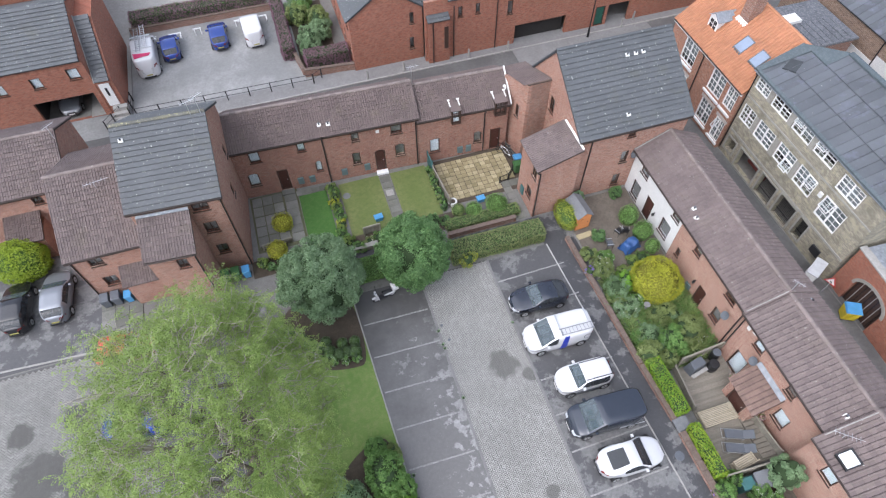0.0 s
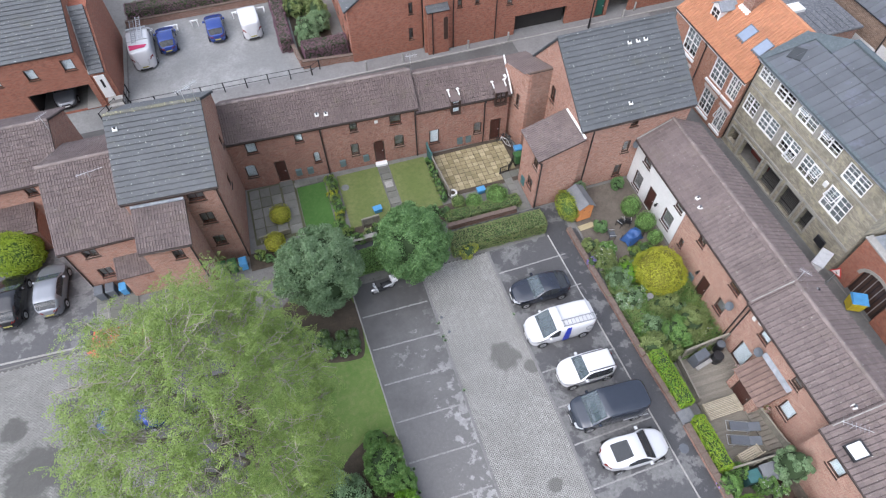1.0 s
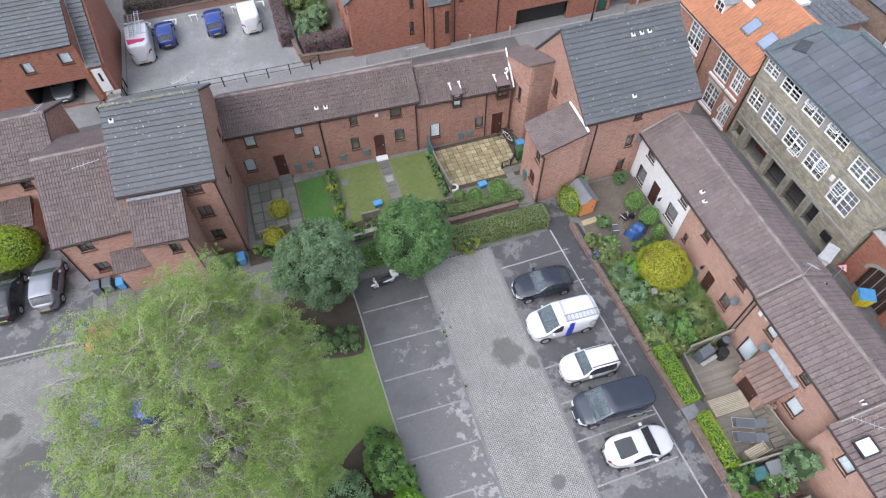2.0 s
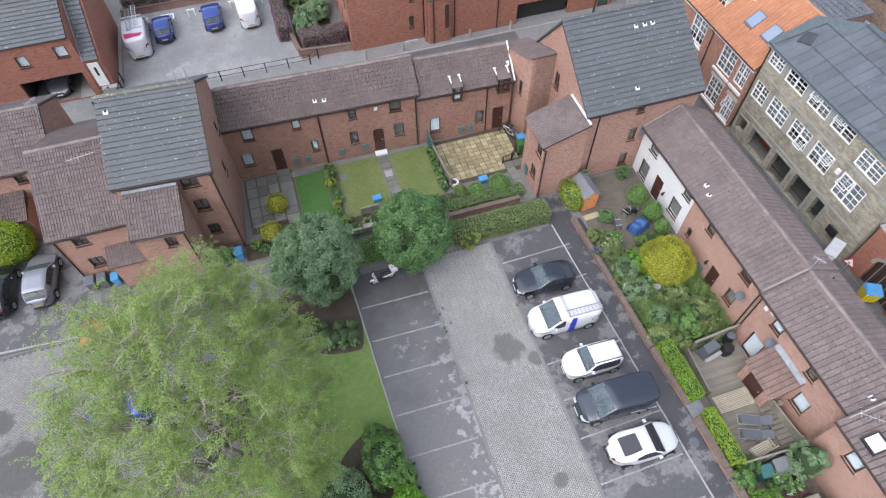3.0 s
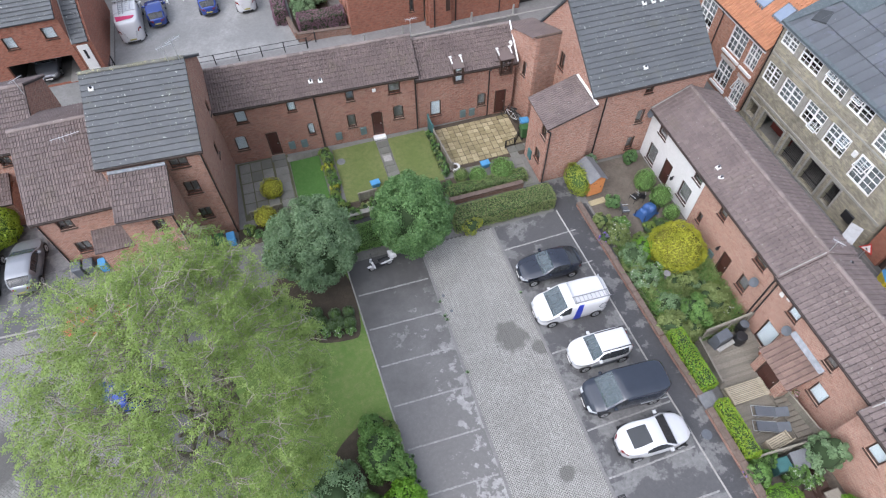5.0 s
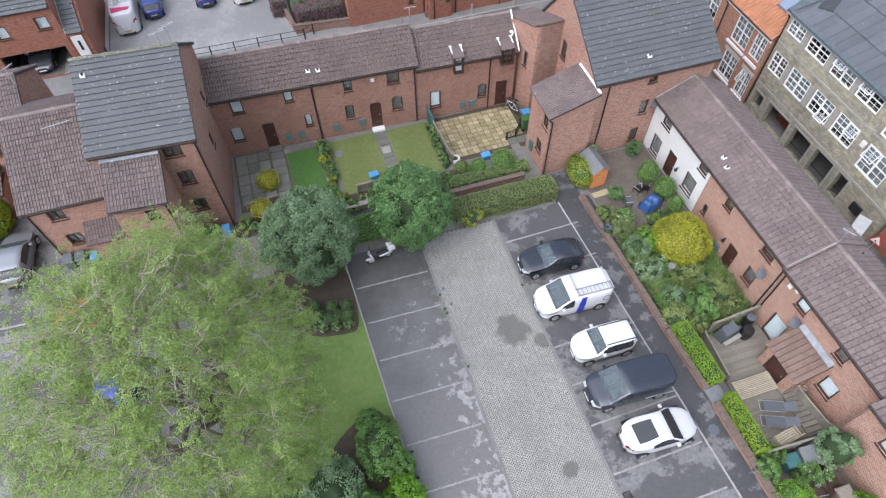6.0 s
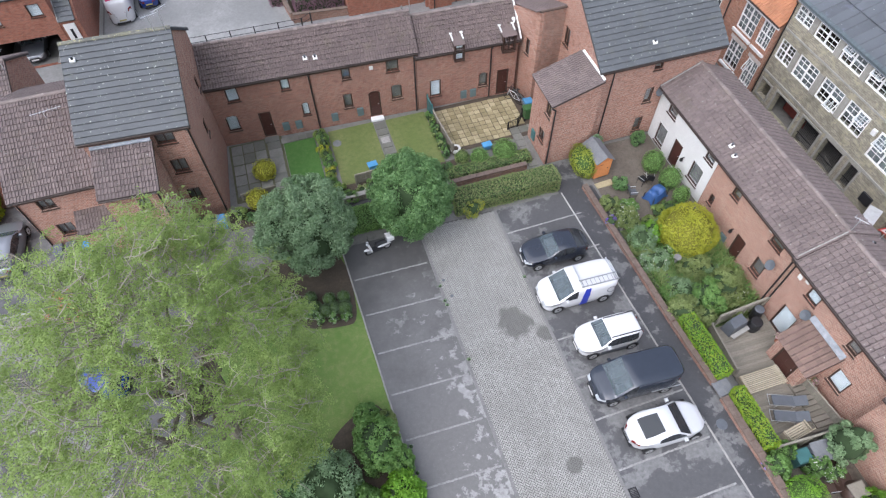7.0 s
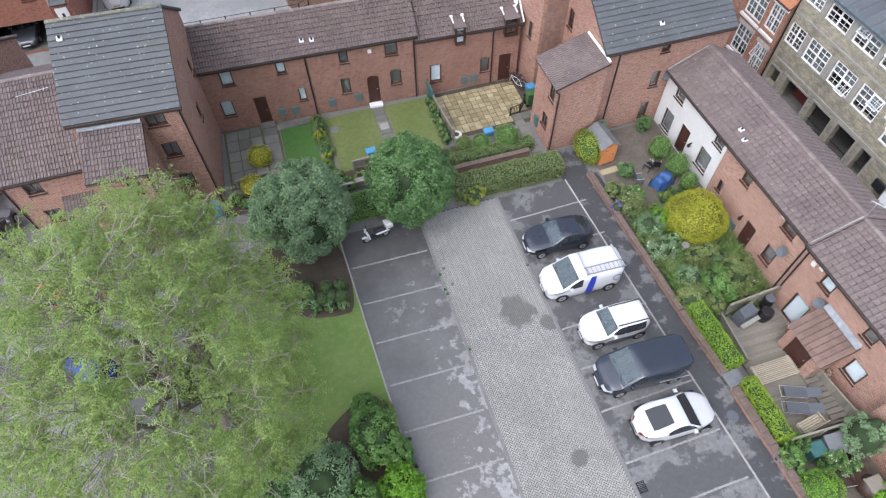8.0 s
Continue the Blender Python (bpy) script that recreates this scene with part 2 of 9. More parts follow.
# Only half clear: sky reflected in windscreens is put into the base colour.
GLASS_CAR = glass_mat("car_glass", (0.13, 0.17, 0.19), 0.04, 0.55)
GLASS_DARK = glass_mat("tinted_car_glass", (0.05, 0.055, 0.06), 0.04, 0.4)
RUBBLE = brickwork("brown_rubble", (0.23, 0.155, 0.11), (0.15, 0.10, 0.075), (0.30, 0.24, 0.19), 0.6, 0.28, 0.1)
LEAD_T = mottled("lead_sheet_teal", (0.085, 0.108, 0.118), (0.066, 0.084, 0.092), (0.13, 0.15, 0.158), 1.2, 6.0, 0.5, 0.2)
LEAD_D = mottled("old_lead_roof", (0.12, 0.125, 0.14), (0.075, 0.08, 0.09), (0.27, 0.275, 0.28), 0.9, 6.0, 0.55, 0.4)
LEAD = mottled("lead_sheet", (0.24, 0.26, 0.29), (0.17, 0.19, 0.21), (0.36, 0.38, 0.41), 1.5, 5.0, 0.45, 0.2)
WHITE_P = plain("white_plastic", (0.66, 0.66, 0.64), 0.45, vary=0.12)
# Opaque pane: the sky's reflection is painted as its blue-grey colour.
SKYPANE = plain("roof_light_glass", (0.20, 0.25, 0.33), 0.06, vary=0.1, bump=0, spec=0.8)
FELT = mottled("mineral_felt", (0.17, 0.175, 0.185), (0.13, 0.135, 0.145), (0.21, 0.215, 0.22), 1.5, 6.0)
CEMENT = mottled("cement", (0.34, 0.33, 0.31), (0.27, 0.26, 0.24), (0.40, 0.39, 0.37), 1.0, 6.0)
ASPHALT = asphalt_mat("asphalt_damp", (0.172, 0.167, 0.163), (0.40, 0.395, 0.385), 0.54, 0.575, 1.3, (3.6, 0.06), (8.0, 21.0))
ASPHALT_E = asphalt_mat("asphalt_drying", (0.098, 0.097, 0.099), (0.225, 0.223, 0.22), 0.47, 0.52, 0.8)
ASPHALT_P = asphalt_mat("asphalt_wet_path", (0.070, 0.070, 0.073), (0.195, 0.193, 0.19), 0.515, 0.545, 1.0)
ASPHALT_R = asphalt_mat("asphalt_road", (0.11, 0.108, 0.106), (0.165, 0.16, 0.155), 0.45, 0.65, 0.5)
LOT = asphalt_mat("concrete_lot", (0.22, 0.22, 0.215), (0.34, 0.34, 0.335), 0.38, 0.62, 0.3)
BLOCKS = pieces_mat("paving_blocks", (0.282, 0.277, 0.258), (0.37, 0.364, 0.342), (0.225, 0.22, 0.202), wet_spots=((8.3, 13.7, 0.95), (8.2, 5.7, 0.4), (9.6, 12.6, 0.5)))
JOINT = plain("sand_joint", (0.11, 0.106, 0.098), 0.95)
BLOCKS_W = pieces_mat("paving_blocks_damp", (0.212, 0.210, 0.194), (0.288, 0.284, 0.265), (0.153, 0.15, 0.138), wet_spots=((-19.6, 15.2, 1.7), (-17.6, 18.4, 0.9), (-17.2, 13.6, 1.2), (-20.8, 18.2, 0.8)))
SLAB_Y = pieces_mat("slab_buff", (0.22, 0.185, 0.095), (0.43, 0.37, 0.23), (0.12, 0.10, 0.05))
SLAB_G = pieces_mat("slab_grey", (0.12, 0.12, 0.104), (0.23, 0.226, 0.205), (0.075, 0.082, 0.052))
VERDURE = mottled("low_greenery", (0.060, 0.10, 0.028), (0.095, 0.125, 0.042), (0.075, 0.07, 0.04), 1.4, 6.0, 0.95, 0.9, 22.0)
MOSS = mottled("mossy_earth", (0.095, 0.095, 0.05), (0.12, 0.125, 0.07), (0.075, 0.07, 0.045), 1.5, 7.0, 0.95, 0.9, 20.0)
SOIL = mottled("soil", (0.064, 0.050, 0.036), (0.095, 0.072, 0.05), (0.05, 0.04, 0.028), 1.5, 7.0, 0.95, 0.9, 20.0)
DIRT = mottled("trodden_earth", (0.125, 0.105, 0.085), (0.17, 0.145, 0.118), (0.09, 0.078, 0.06), 0.9, 5.0)
GROUND = mottled("ground_grey", (0.17, 0.165, 0.155), (0.21, 0.205, 0.19), (0.14, 0.135, 0.12), 0.3, 3.0)
GRASS = mottled("lawn", (0.108, 0.190, 0.036), (0.155, 0.222, 0.056), (0.21, 0.24, 0.085), 0.5, 3.0, 0.9, 0.8, 30.0)
GRASS_Y = mottled("lawn_dry", (0.118, 0.155, 0.040), (0.175, 0.19, 0.068), (0.085, 0.128, 0.032), 0.5, 3.5, 0.9, 0.8, 30.0)
GRASS_G = mottled("lawn_lush", (0.048, 0.130, 0.020), (0.062, 0.152, 0.028), (0.085, 0.165, 0.042), 0.6, 4.0, 0.9, 0.8, 30.0)
WOOD = pieces_mat("weathered_deck", (0.17, 0.155, 0.125), (0.24, 0.215, 0.175), (0.12, 0.11, 0.09))
WOOD_L = pieces_mat("pale_timber", (0.42, 0.37, 0.27), (0.52, 0.46, 0.35), (0.30, 0.26, 0.19))
WOOD_F = pieces_mat("fence_timber", (0.20, 0.185, 0.15), (0.29, 0.27, 0.22), (0.14, 0.13, 0.10))
WOOD_O = pieces_mat("shed_timber", (0.52, 0.19, 0.06), (0.58, 0.24, 0.08), (0.36, 0.13, 0.045))
BARK = mottled("bark", (0.16, 0.135, 0.105), (0.22, 0.19, 0.15), (0.10, 0.085, 0.065), 2.0, 12.0)
TWIG = mottled("twig_bark", (0.30, 0.27, 0.215), (0.37, 0.34, 0.28), (0.22, 0.195, 0.15), 2.0, 12.0)
PALE_LINE = mottled("white_line_paint", (0.52, 0.52, 0.50), (0.42, 0.42, 0.41), (0.28, 0.28, 0.275), 1.5, 8.0)
WHITE_LINE = mottled("worn_line", (0.36, 0.355, 0.345), (0.25, 0.245, 0.24), (0.18, 0.18, 0.175), 1.2, 7.0)
BLUE_P = plain("blue_plastic", (0.08, 0.27, 0.50), 0.4)
BLUE_T = plain("blue_tarpaulin", (0.03, 0.08, 0.22), 0.45, vary=0.35, bump=0.5)
YELLOW_P = plain("yellow_plastic", (0.62, 0.50, 0.03), 0.4)
GREEN_P = plain("green_plastic", (0.05, 0.13, 0.045), 0.45)
GREY_P = plain("grey_plastic", (0.10, 0.11, 0.125), 0.5)
ALU = plain("aluminium", (0.62, 0.63, 0.64), 0.35, 0.8, vary=0.1)
PAINT_WHITE = plain("car_paint_white", (0.57, 0.57, 0.58), 0.25, vary=0.05, bump=0, coat=0.6)
PAINT_SILVER = plain("car_paint_silver", (0.22, 0.232, 0.255), 0.3, 0.5, vary=0.06, bump=0, coat=0.6)
PAINT_PEARL = plain("car_paint_pearl", (0.58, 0.585, 0.60), 0.28, 0.15, vary=0.05, bump=0, coat=0.6)
PAINT_NAVY = plain("car_paint_navy", (0.020, 0.025, 0.038), 0.25, 0.1, vary=0.1, bump=0, coat=0.8)
PAINT_GREY = plain("car_paint_dark_grey", (0.028, 0.035, 0.050), 0.26, 0.2, vary=0.1, bump=0, coat=0.7)
PAINT_BLACK = plain("car_paint_black", (0.010, 0.010, 0.012), 0.2, vary=0.1, bump=0, coat=0.8)
PAINT_BLUE = plain("car_paint_blue", (0.025, 0.055, 0.24), 0.25, 0.2, vary=0.1, bump=0, coat=0.7)
PAINT_RED = plain("car_paint_red", (0.50, 0.10, 0.05), 0.3, vary=0.1, bump=0, coat=0.5)
DECAL_BLUE = plain("decal_blue", (0.03, 0.05, 0.36), 0.35, bump=0)
DECAL_MAG = plain("decal_magenta", (0.50, 0.02, 0.10), 0.35, bump=0)
TYRE = plain("tyre_rubber", (0.016, 0.016, 0.016), 0.8)
LAMP_RED = plain("lamp_red", (0.20, 0.02, 0.018), 0.2, bump=0)
LAMP_CLEAR = plain("lamp_clear", (0.42, 0.44, 0.46), 0.12, bump=0)
PLATE_Y = plain("plate_yellow", (0.36, 0.33, 0.10), 0.4, bump=0)
SIGN_RED = plain("sign_red", (0.55, 0.03, 0.03), 0.4, bump=0)
L_DARK = leaf_mat("leaf_dark_green", (0.098, 0.200, 0.066), (0.225, 0.375, 0.145), (0.078, 0.158, 0.054))
L_DARK2 = leaf_mat("leaf_grey_green", (0.150, 0.246, 0.118), (0.300, 0.414, 0.240), (0.126, 0.204, 0.102))
L_LIME = leaf_mat("leaf_lime", (0.178, 0.262, 0.058), (0.29, 0.385, 0.105), (0.135, 0.215, 0.048))
L_BRIGHT = leaf_mat("leaf_bright_green", (0.15, 0.33, 0.028), (0.27, 0.50, 0.05), (0.11, 0.24, 0.025))
L_YELLOW = leaf_mat("leaf_golden", (0.35, 0.375, 0.032), (0.56, 0.56, 0.06), (0.23, 0.26, 0.03))
L_OLIVE = leaf_mat("leaf_olive", (0.177, 0.236, 0.077), (0.330, 0.389, 0.153), (0.142, 0.195, 0.059))
L_MID = leaf_mat("leaf_mid_green", (0.122, 0.244, 0.061), (0.244, 0.403, 0.116), (0.098, 0.195, 0.049))
L_BLUE = leaf_mat("leaf_sage", (0.167, 0.276, 0.132), (0.333, 0.448, 0.259), (0.138, 0.230, 0.103))
L_HEDGE = leaf_mat("leaf_hedge", (0.19, 0.22, 0.085), (0.32, 0.345, 0.155), (0.16, 0.18, 0.07))
L_GOLDLIME = leaf_mat("leaf_gold_lime", (0.25, 0.30, 0.035), (0.38, 0.43, 0.065), (0.19, 0.25, 0.03))
L_LIMEBUSH = leaf_mat("leaf_yellow_lime", (0.24, 0.34, 0.025), (0.40, 0.50, 0.05), (0.18, 0.28, 0.025))
L_CLUMP = leaf_mat("leaf_dull_green", (0.085, 0.135, 0.062), (0.16, 0.22, 0.11), (0.065, 0.10, 0.05))
L_PURPLE = leaf_mat("leaf_purple", (0.18, 0.095, 0.125), (0.34, 0.20, 0.25), (0.14, 0.075, 0.10))
L_WHITE = leaf_mat("petal_white", (0.65, 0.66, 0.60), (0.80, 0.80, 0.76), (0.6, 0.6, 0.55))
L_VIOLET = leaf_mat("petal_violet", (0.22, 0.12, 0.55), (0.33, 0.20, 0.70), (0.2, 0.1, 0.5))
L_PINK = leaf_mat("petal_pink", (0.60, 0.40, 0.42), (0.72, 0.55, 0.55), (0.5, 0.3, 0.3))
# CORE is near-black green: shade deep in the leaves put into colour.
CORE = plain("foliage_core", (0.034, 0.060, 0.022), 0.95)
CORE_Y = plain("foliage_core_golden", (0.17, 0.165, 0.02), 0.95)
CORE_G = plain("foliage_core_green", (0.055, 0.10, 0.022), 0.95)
COPE_B = mottled("old_brick_coping", (0.15, 0.105, 0.085), (0.12, 0.088, 0.072), (0.19, 0.15, 0.125), 1.2, 6.0)
LADDER = plain("dull_aluminium", (0.30, 0.31, 0.32), 0.5, 0.3)
NET = plain("net_curtain", (0.23, 0.245, 0.245), 0.9, vary=0.6, scale=1.6)
RED_IN = plain("red_painted_interior", (0.16, 0.035, 0.028), 0.8, vary=0.4)


# ---- mesh helpers ----
class Mesh:
    """Collects vertices and faces."""

    def __init__(self):
        self.v, self.f = [], []

    def add(self, vs, fs):
        n = len(self.v)
        self.v.extend(tuple(p) for p in vs)
        self.f.extend(tuple(i + n for i in f) for f in fs)
        return self

    def box(self, x0, x1, y0, y1, z0, z1):
        return self.hexa([(x0, y0, z0), (x1, y0, z0), (x1, y1, z0), (x0, y1, z0), (x0, y0, z1), (x1, y0, z1), (x1, y1, z1), (x0, y1, z1)])

    def hexa(self, p):
        return self.add(p, [(3, 2, 1, 0), (4, 5, 6, 7), (0, 1, 5, 4), (1, 2, 6, 5), (2, 3, 7, 6), (3, 0, 4, 7)])

    def block(self, x0, x1, y0, y1, z0, z1, c=0.02):
        """A box with chamfered top edges."""
        return self.add([(x0, y0, z0), (x1, y0, z0), (x1, y1, z0), (x0, y1, z0), (x0, y0, z1 - c), (x1, y0, z1 - c), (x1, y1, z1 - c), (x0, y1, z1 - c),
                         (x0 + c, y0 + c, z1), (x1 - c, y0 + c, z1), (x1 - c, y1 - c, z1), (x0 + c, y1 - c, z1)],
                        [(3, 2, 1, 0), (0, 1, 5, 4), (1, 2, 6, 5), (2, 3, 7, 6), (3, 0, 4, 7), (4, 5, 9, 8), (5, 6, 10, 9), (6, 7, 11, 10), (7, 4, 8, 11), (8, 9, 10, 11)])

    def prism(self, poly, a, b, axis="x"):
        """A polygon of (p, q) drawn out from a to b along an axis."""
        put = {"x": lambda t, p, q: (t, p, q), "y": lambda t, p, q: (p, t, q), "z": lambda t, p, q: (p, q, t)}[axis]
        n = len(poly)
        vs = [put(a, *p) for p in poly] + [put(b, *p) for p in poly]
        return self.add(vs, [tuple(range(n - 1, -1, -1)), tuple(range(n, 2 * n))] + [(i, (i + 1) % n, n + (i + 1) % n, n + i) for i in range(n)])

    def tube(self, p0, p1, r0, r1=None, n=8, cap=True):
        r1 = r0 if r1 is None else r1
        p0, p1 = Vector(p0), Vector(p1)
        w = (p1 - p0).normalized()
        u = w.orthogonal().normalized()
        v = w.cross(u)
        ring = [(math.cos(2 * math.pi * i / n), math.sin(2 * math.pi * i / n)) for i in range(n)]
        vs = [p0 + r0 * (c * u + s * v) for c, s in ring] + [p1 + r1 * (c * u + s * v) for c, s in ring]
        fs = [(i, (i + 1) % n, n + (i + 1) % n, n + i) for i in range(n)]
        if cap:
            fs += [tuple(range(n - 1, -1, -1)), tuple(range(n, 2 * n))]
        return self.add(vs, fs)

    def blob(self, cx, cy, cz, rx, ry, rz, n=12, m=7, rough=0.0, seed=0):
        vs, fs = [], []
        for j in range(m + 1):
            th = math.pi * j / m
            for i in range(n):
                ph = 2 * math.pi * i / n
                d = Vector((math.sin(th) * math.cos(ph), math.sin(th) * math.sin(ph), math.cos(th)))
                k = 1 + rough * noise.noise(d * 2.2 + Vector((seed, seed * 1.7, 0)))
                vs.append((cx + rx * k * d.x, cy + ry * k * d.y, cz + rz * k * d.z))
        for j in range(m):
            for i in range(n):
                a, b = j * n + i, j * n + (i + 1) % n
                fs.append((a, a + n, b + n, b))
        return self.add(vs, fs)

    def data(self, name, smooth=False):
        d = bpy.data.meshes.new(name)
        d.from_pydata(self.v, [], self.f)
        d.update()
        if smooth:
            d.polygons.foreach_set("use_smooth", [True] * len(d.polygons))
        return d


def thing(name, label, category, x, y, z=0.0, rz=0.0, group="", kind=""):
    ob = new(name)
    ob.empty_display_size = 0.3
    ob.matrix_basis = pose(x, y, z, 0, 0, rz)
    return tagged(ob, label, category, group, kind)


def part(name, m, material, parent, label="", smooth=False):
    d = m if isinstance(m, bpy.types.Mesh) else m.data(name, smooth)
    if not d.materials:
        d.materials.append(material)
    ob = new(name, d)
    ob.parent = parent
    return tagged(ob, label)


def solid(name, m, material, label, category, x=0, y=0, z=0, rz=0, group="", kind="", smooth=False):
    """A top-level thing of one mesh."""
    ob = new(name, m.data(name, smooth))
    ob.data.materials.append(material)
    ob.matrix_basis = pose(x, y, z, 0, 0, rz)
    return tagged(ob, label, category, group, kind)


# ---- buildings ----
def panel(w, z0, z1, openings, th, place):
    """A wall w wide with holes (u0, u1, z0, z1); place(u, depth, z) gives the point."""
    m = Mesh()
    us = sorted({0.0, w, *(round(a, 4) for o in openings for a in o[:2])})
    zs = sorted({z0, z1, *(round(a, 4) for o in openings for a in o[2:4])})
    us, zs = [u for u in us if 0 <= u <= w], [z for z in zs if z0 <= z <= z1]
    hole = lambda u, z: any(o[0] < u < o[1] and o[2] < z < o[3] for o in openings)
    for a, b in zip(us, us[1:]):
        for c, d in zip(zs, zs[1:]):
            if not hole((a + b) / 2, (c + d) / 2):
                for dep in (0, th):
                    q = [place(a, dep, c), place(b, dep, c), place(b, dep, d), place(a, dep, d)]
                    m.add(q if dep == 0 else q[::-1], [(0, 1, 2, 3)])
    for u0, u1, c, d in [o[:4] for o in openings] + [(0, w, z0, z1)]:
        c, d = max(c, z0), min(d, z1)
        for a, b in (((u0, c), (u1, c)), ((u1, c), (u1, d)), ((u1, d), (u0, d)), ((u0, d), (u0, c))):
            m.add([place(a[0], 0, a[1]), place(b[0], 0, b[1]), place(b[0], th, b[1]), place(a[0], th, a[1])], [(0, 1, 2, 3)])
    return m


def framed(u0, u1, z0, z1, place, t, d0, d1, bars_u=(), bars_z=(), thin=0.03):
    m = Mesh()

    def bar(a, b, c, d, e0=d0, e1=d1):
        m.hexa([place(a, e0, c), place(b, e0, c), place(b, e1, c), place(a, e1, c), place(a, e0, d), place(b, e0, d), place(b, e1, d), place(a, e1, d)])

    bar(u0, u0 + t, z0, z1), bar(u1 - t, u1, z0, z1), bar(u0 + t, u1 - t, z0, z0 + t), bar(u0 + t, u1 - t, z1 - t, z1)
    for k in bars_u:
        u = u0 + k * (u1 - u0)
        bar(u - thin / 2, u + thin / 2, z0 + t, z1 - t, d0 + 0.01, d1 - 0.01)
    for k in bars_z:
        z = z0 + k * (z1 - z0)
        bar(u0 + t, u1 - t, z - thin / 2, z + thin / 2, d0 + 0.014, d1 - 0.014)
    return m


def arch_head(house, place, u0, u1, z1, rise=0.15, mat=None):
    """Brick filling that turns a square head into a low arch."""
    k = 8
    us = [u0 + (u1 - u0) * i / k for i in range(k + 1)]
    low = [(u, z1 - rise * (2 * (u - u0) / (u1 - u0) - 1) ** 2 - 0.012) for u in us]
    m, n = Mesh(), 2 * (k + 1)
    m.add([place(u, d, z) for d in (0.002, 0.12) for u, z in low + [(u, z1) for u in us]],
          [q for i in range(k) for q in ((i, i + 1, k + 2 + i, k + 1 + i), (n + i, n + k + 1 + i, n + k + 2 + i, n + i + 1), (i, n + i, n + i + 1, i + 1))])
    part("arch_head", m, mat or BRICK_T, house)


def add_window(house, place, o, dark=True):
    """o: u0, u1, z0, z1, kind. Kinds: w plain, b with a blind, c casement, s sash with glazing bars."""
    u0, u1, z0, z1, kind = o
    if kind[1:] == "a":
        arch_head(house, place, u0, u1, z1)
        kind = kind[0]
    fm = FRAME_D if dark else FRAME_W
    bu, bz, t = (), (), 0.075
    if kind == "c":
        bu = (0.5,)
    if kind[0] == "s":
        t = 0.095
    ajar, kind = kind[1:], kind[0]
    win = part("window", framed(u0, u1, z0, z1, place, t, 0.05, 0.13, bu, bz, 0.06), fm, house)
    if kind == "s":
        hx = lambda a, b, c, d, e0, e1: Mesh().hexa([place(a, e0, c), place(b, e0, c), place(b, e1, c), place(a, e1, c), place(a, e0, d), place(b, e0, d), place(b, e1, d), place(a, e1, d)])
        um, zm = (u0 + u1) / 2, z0 + (z1 - z0) * 0.52
        part("mullion", hx(um - 0.06, um + 0.06, z0 + t, z1 - t, 0.055, 0.125), fm, win)
        for k, (a, b) in enumerate(((u0 + t, um - 0.06), (um + 0.06, u1 - t))):
            part("meeting_rail", hx(a, b, zm - 0.035, zm + 0.035, 0.058, 0.122), fm, win)
            part("glazing_bar", hx((a + b) / 2 - 0.010, (a + b) / 2 + 0.010, z0 + t, z1 - t, 0.068, 0.118), fm, win)
            for q in (0.28, 0.76):
                part("glazing_bar", hx(a, b, z0 + q * (z1 - z0) - 0.010, z0 + q * (z1 - z0) + 0.010, 0.064, 0.116), fm, win)
            if ajar and k == int(ajar[0]):
                # a light swung outwards on its upper edge
                lo, hi = (zm, z1 - t) if ajar[1] == "u" else (z0 + t, zm)
                swung = lambda u, d, q: place(u, 0.04 + d * 0.89 - (hi - q) * 0.45, hi - (hi - q) * 0.89 - d * 0.45)
                part("open_light", framed(a, b, lo, hi, swung, 0.055, -0.03, 0.02, (0.5,), (0.5,), 0.02), fm, win, "white window light swung open")
                g = Mesh().hexa([swung(u, d, q) for q in (lo + 0.055, hi - 0.055) for u, d in ((a + 0.055, -0.012), (b - 0.055, -0.012), (b - 0.055, -0.004), (a + 0.055, -0.004))])
                pane = part("open_pane", g, GLASS, win)
                pane.visible_shadow = False
    g = Mesh()
    a, b, c, d = u0 + t, u1 - t, z0 + t, z1 - t
    g.hexa([place(a, 0.088, c), place(b, 0.088, c), place(b, 0.098, c), place(a, 0.098, c), place(a, 0.088, d), place(b, 0.088, d), place(b, 0.098, d), place(a, 0.098, d)])
    pane = part("pane", g, GLASS, win)
    pane.visible_shadow = False
    s = Mesh()
    s.hexa([place(u0 - 0.06, -0.06, z0 - 0.07), place(u1 + 0.06, -0.06, z0 - 0.07), place(u1 + 0.06, 0.1, z0 - 0.07), place(u0 - 0.06, 0.1, z0 - 0.07),
            place(u0 - 0.06, -0.06, z0 - 0.01), place(u1 + 0.06, -0.06, z0 - 0.01), place(u1 + 0.06, 0.1, z0 + 0.005), place(u0 - 0.06, 0.1, z0 + 0.005)])
    if kind != "s":
        part("window_sill", s, fm, win)
    back = Mesh()
    dep = 0.2 if kind == "b" else 0.34
    back.add([place(u0 - 0.02, dep, z0 - 0.02), place(u1 + 0.02, dep, z0 - 0.02), place(u1 + 0.02, dep, z1 + 0.02), place(u0 - 0.02, dep, z1 + 0.02)], [(0, 1, 2, 3)])
    if kind == "b":
        part("blind", back, BLIND, win)
    elif kind != "s":
        # Added plane behind the glass, so the pane does not turn black.
        part("curtain", back, BACKING, win)
    elif random.random() < 0.85:
        net = Mesh()
        zl = z0 + (z1 - z0) * random.choice((0.0, 0.0, 0.0, 0.25, 0.45))
        net.add([place(u0, 0.24, zl), place(u1, 0.24, zl), place(u1, 0.24, z1), place(u0, 0.24, z1)], [(0, 1, 2, 3)])
        part("net_curtain", net, NET, win)
    return win


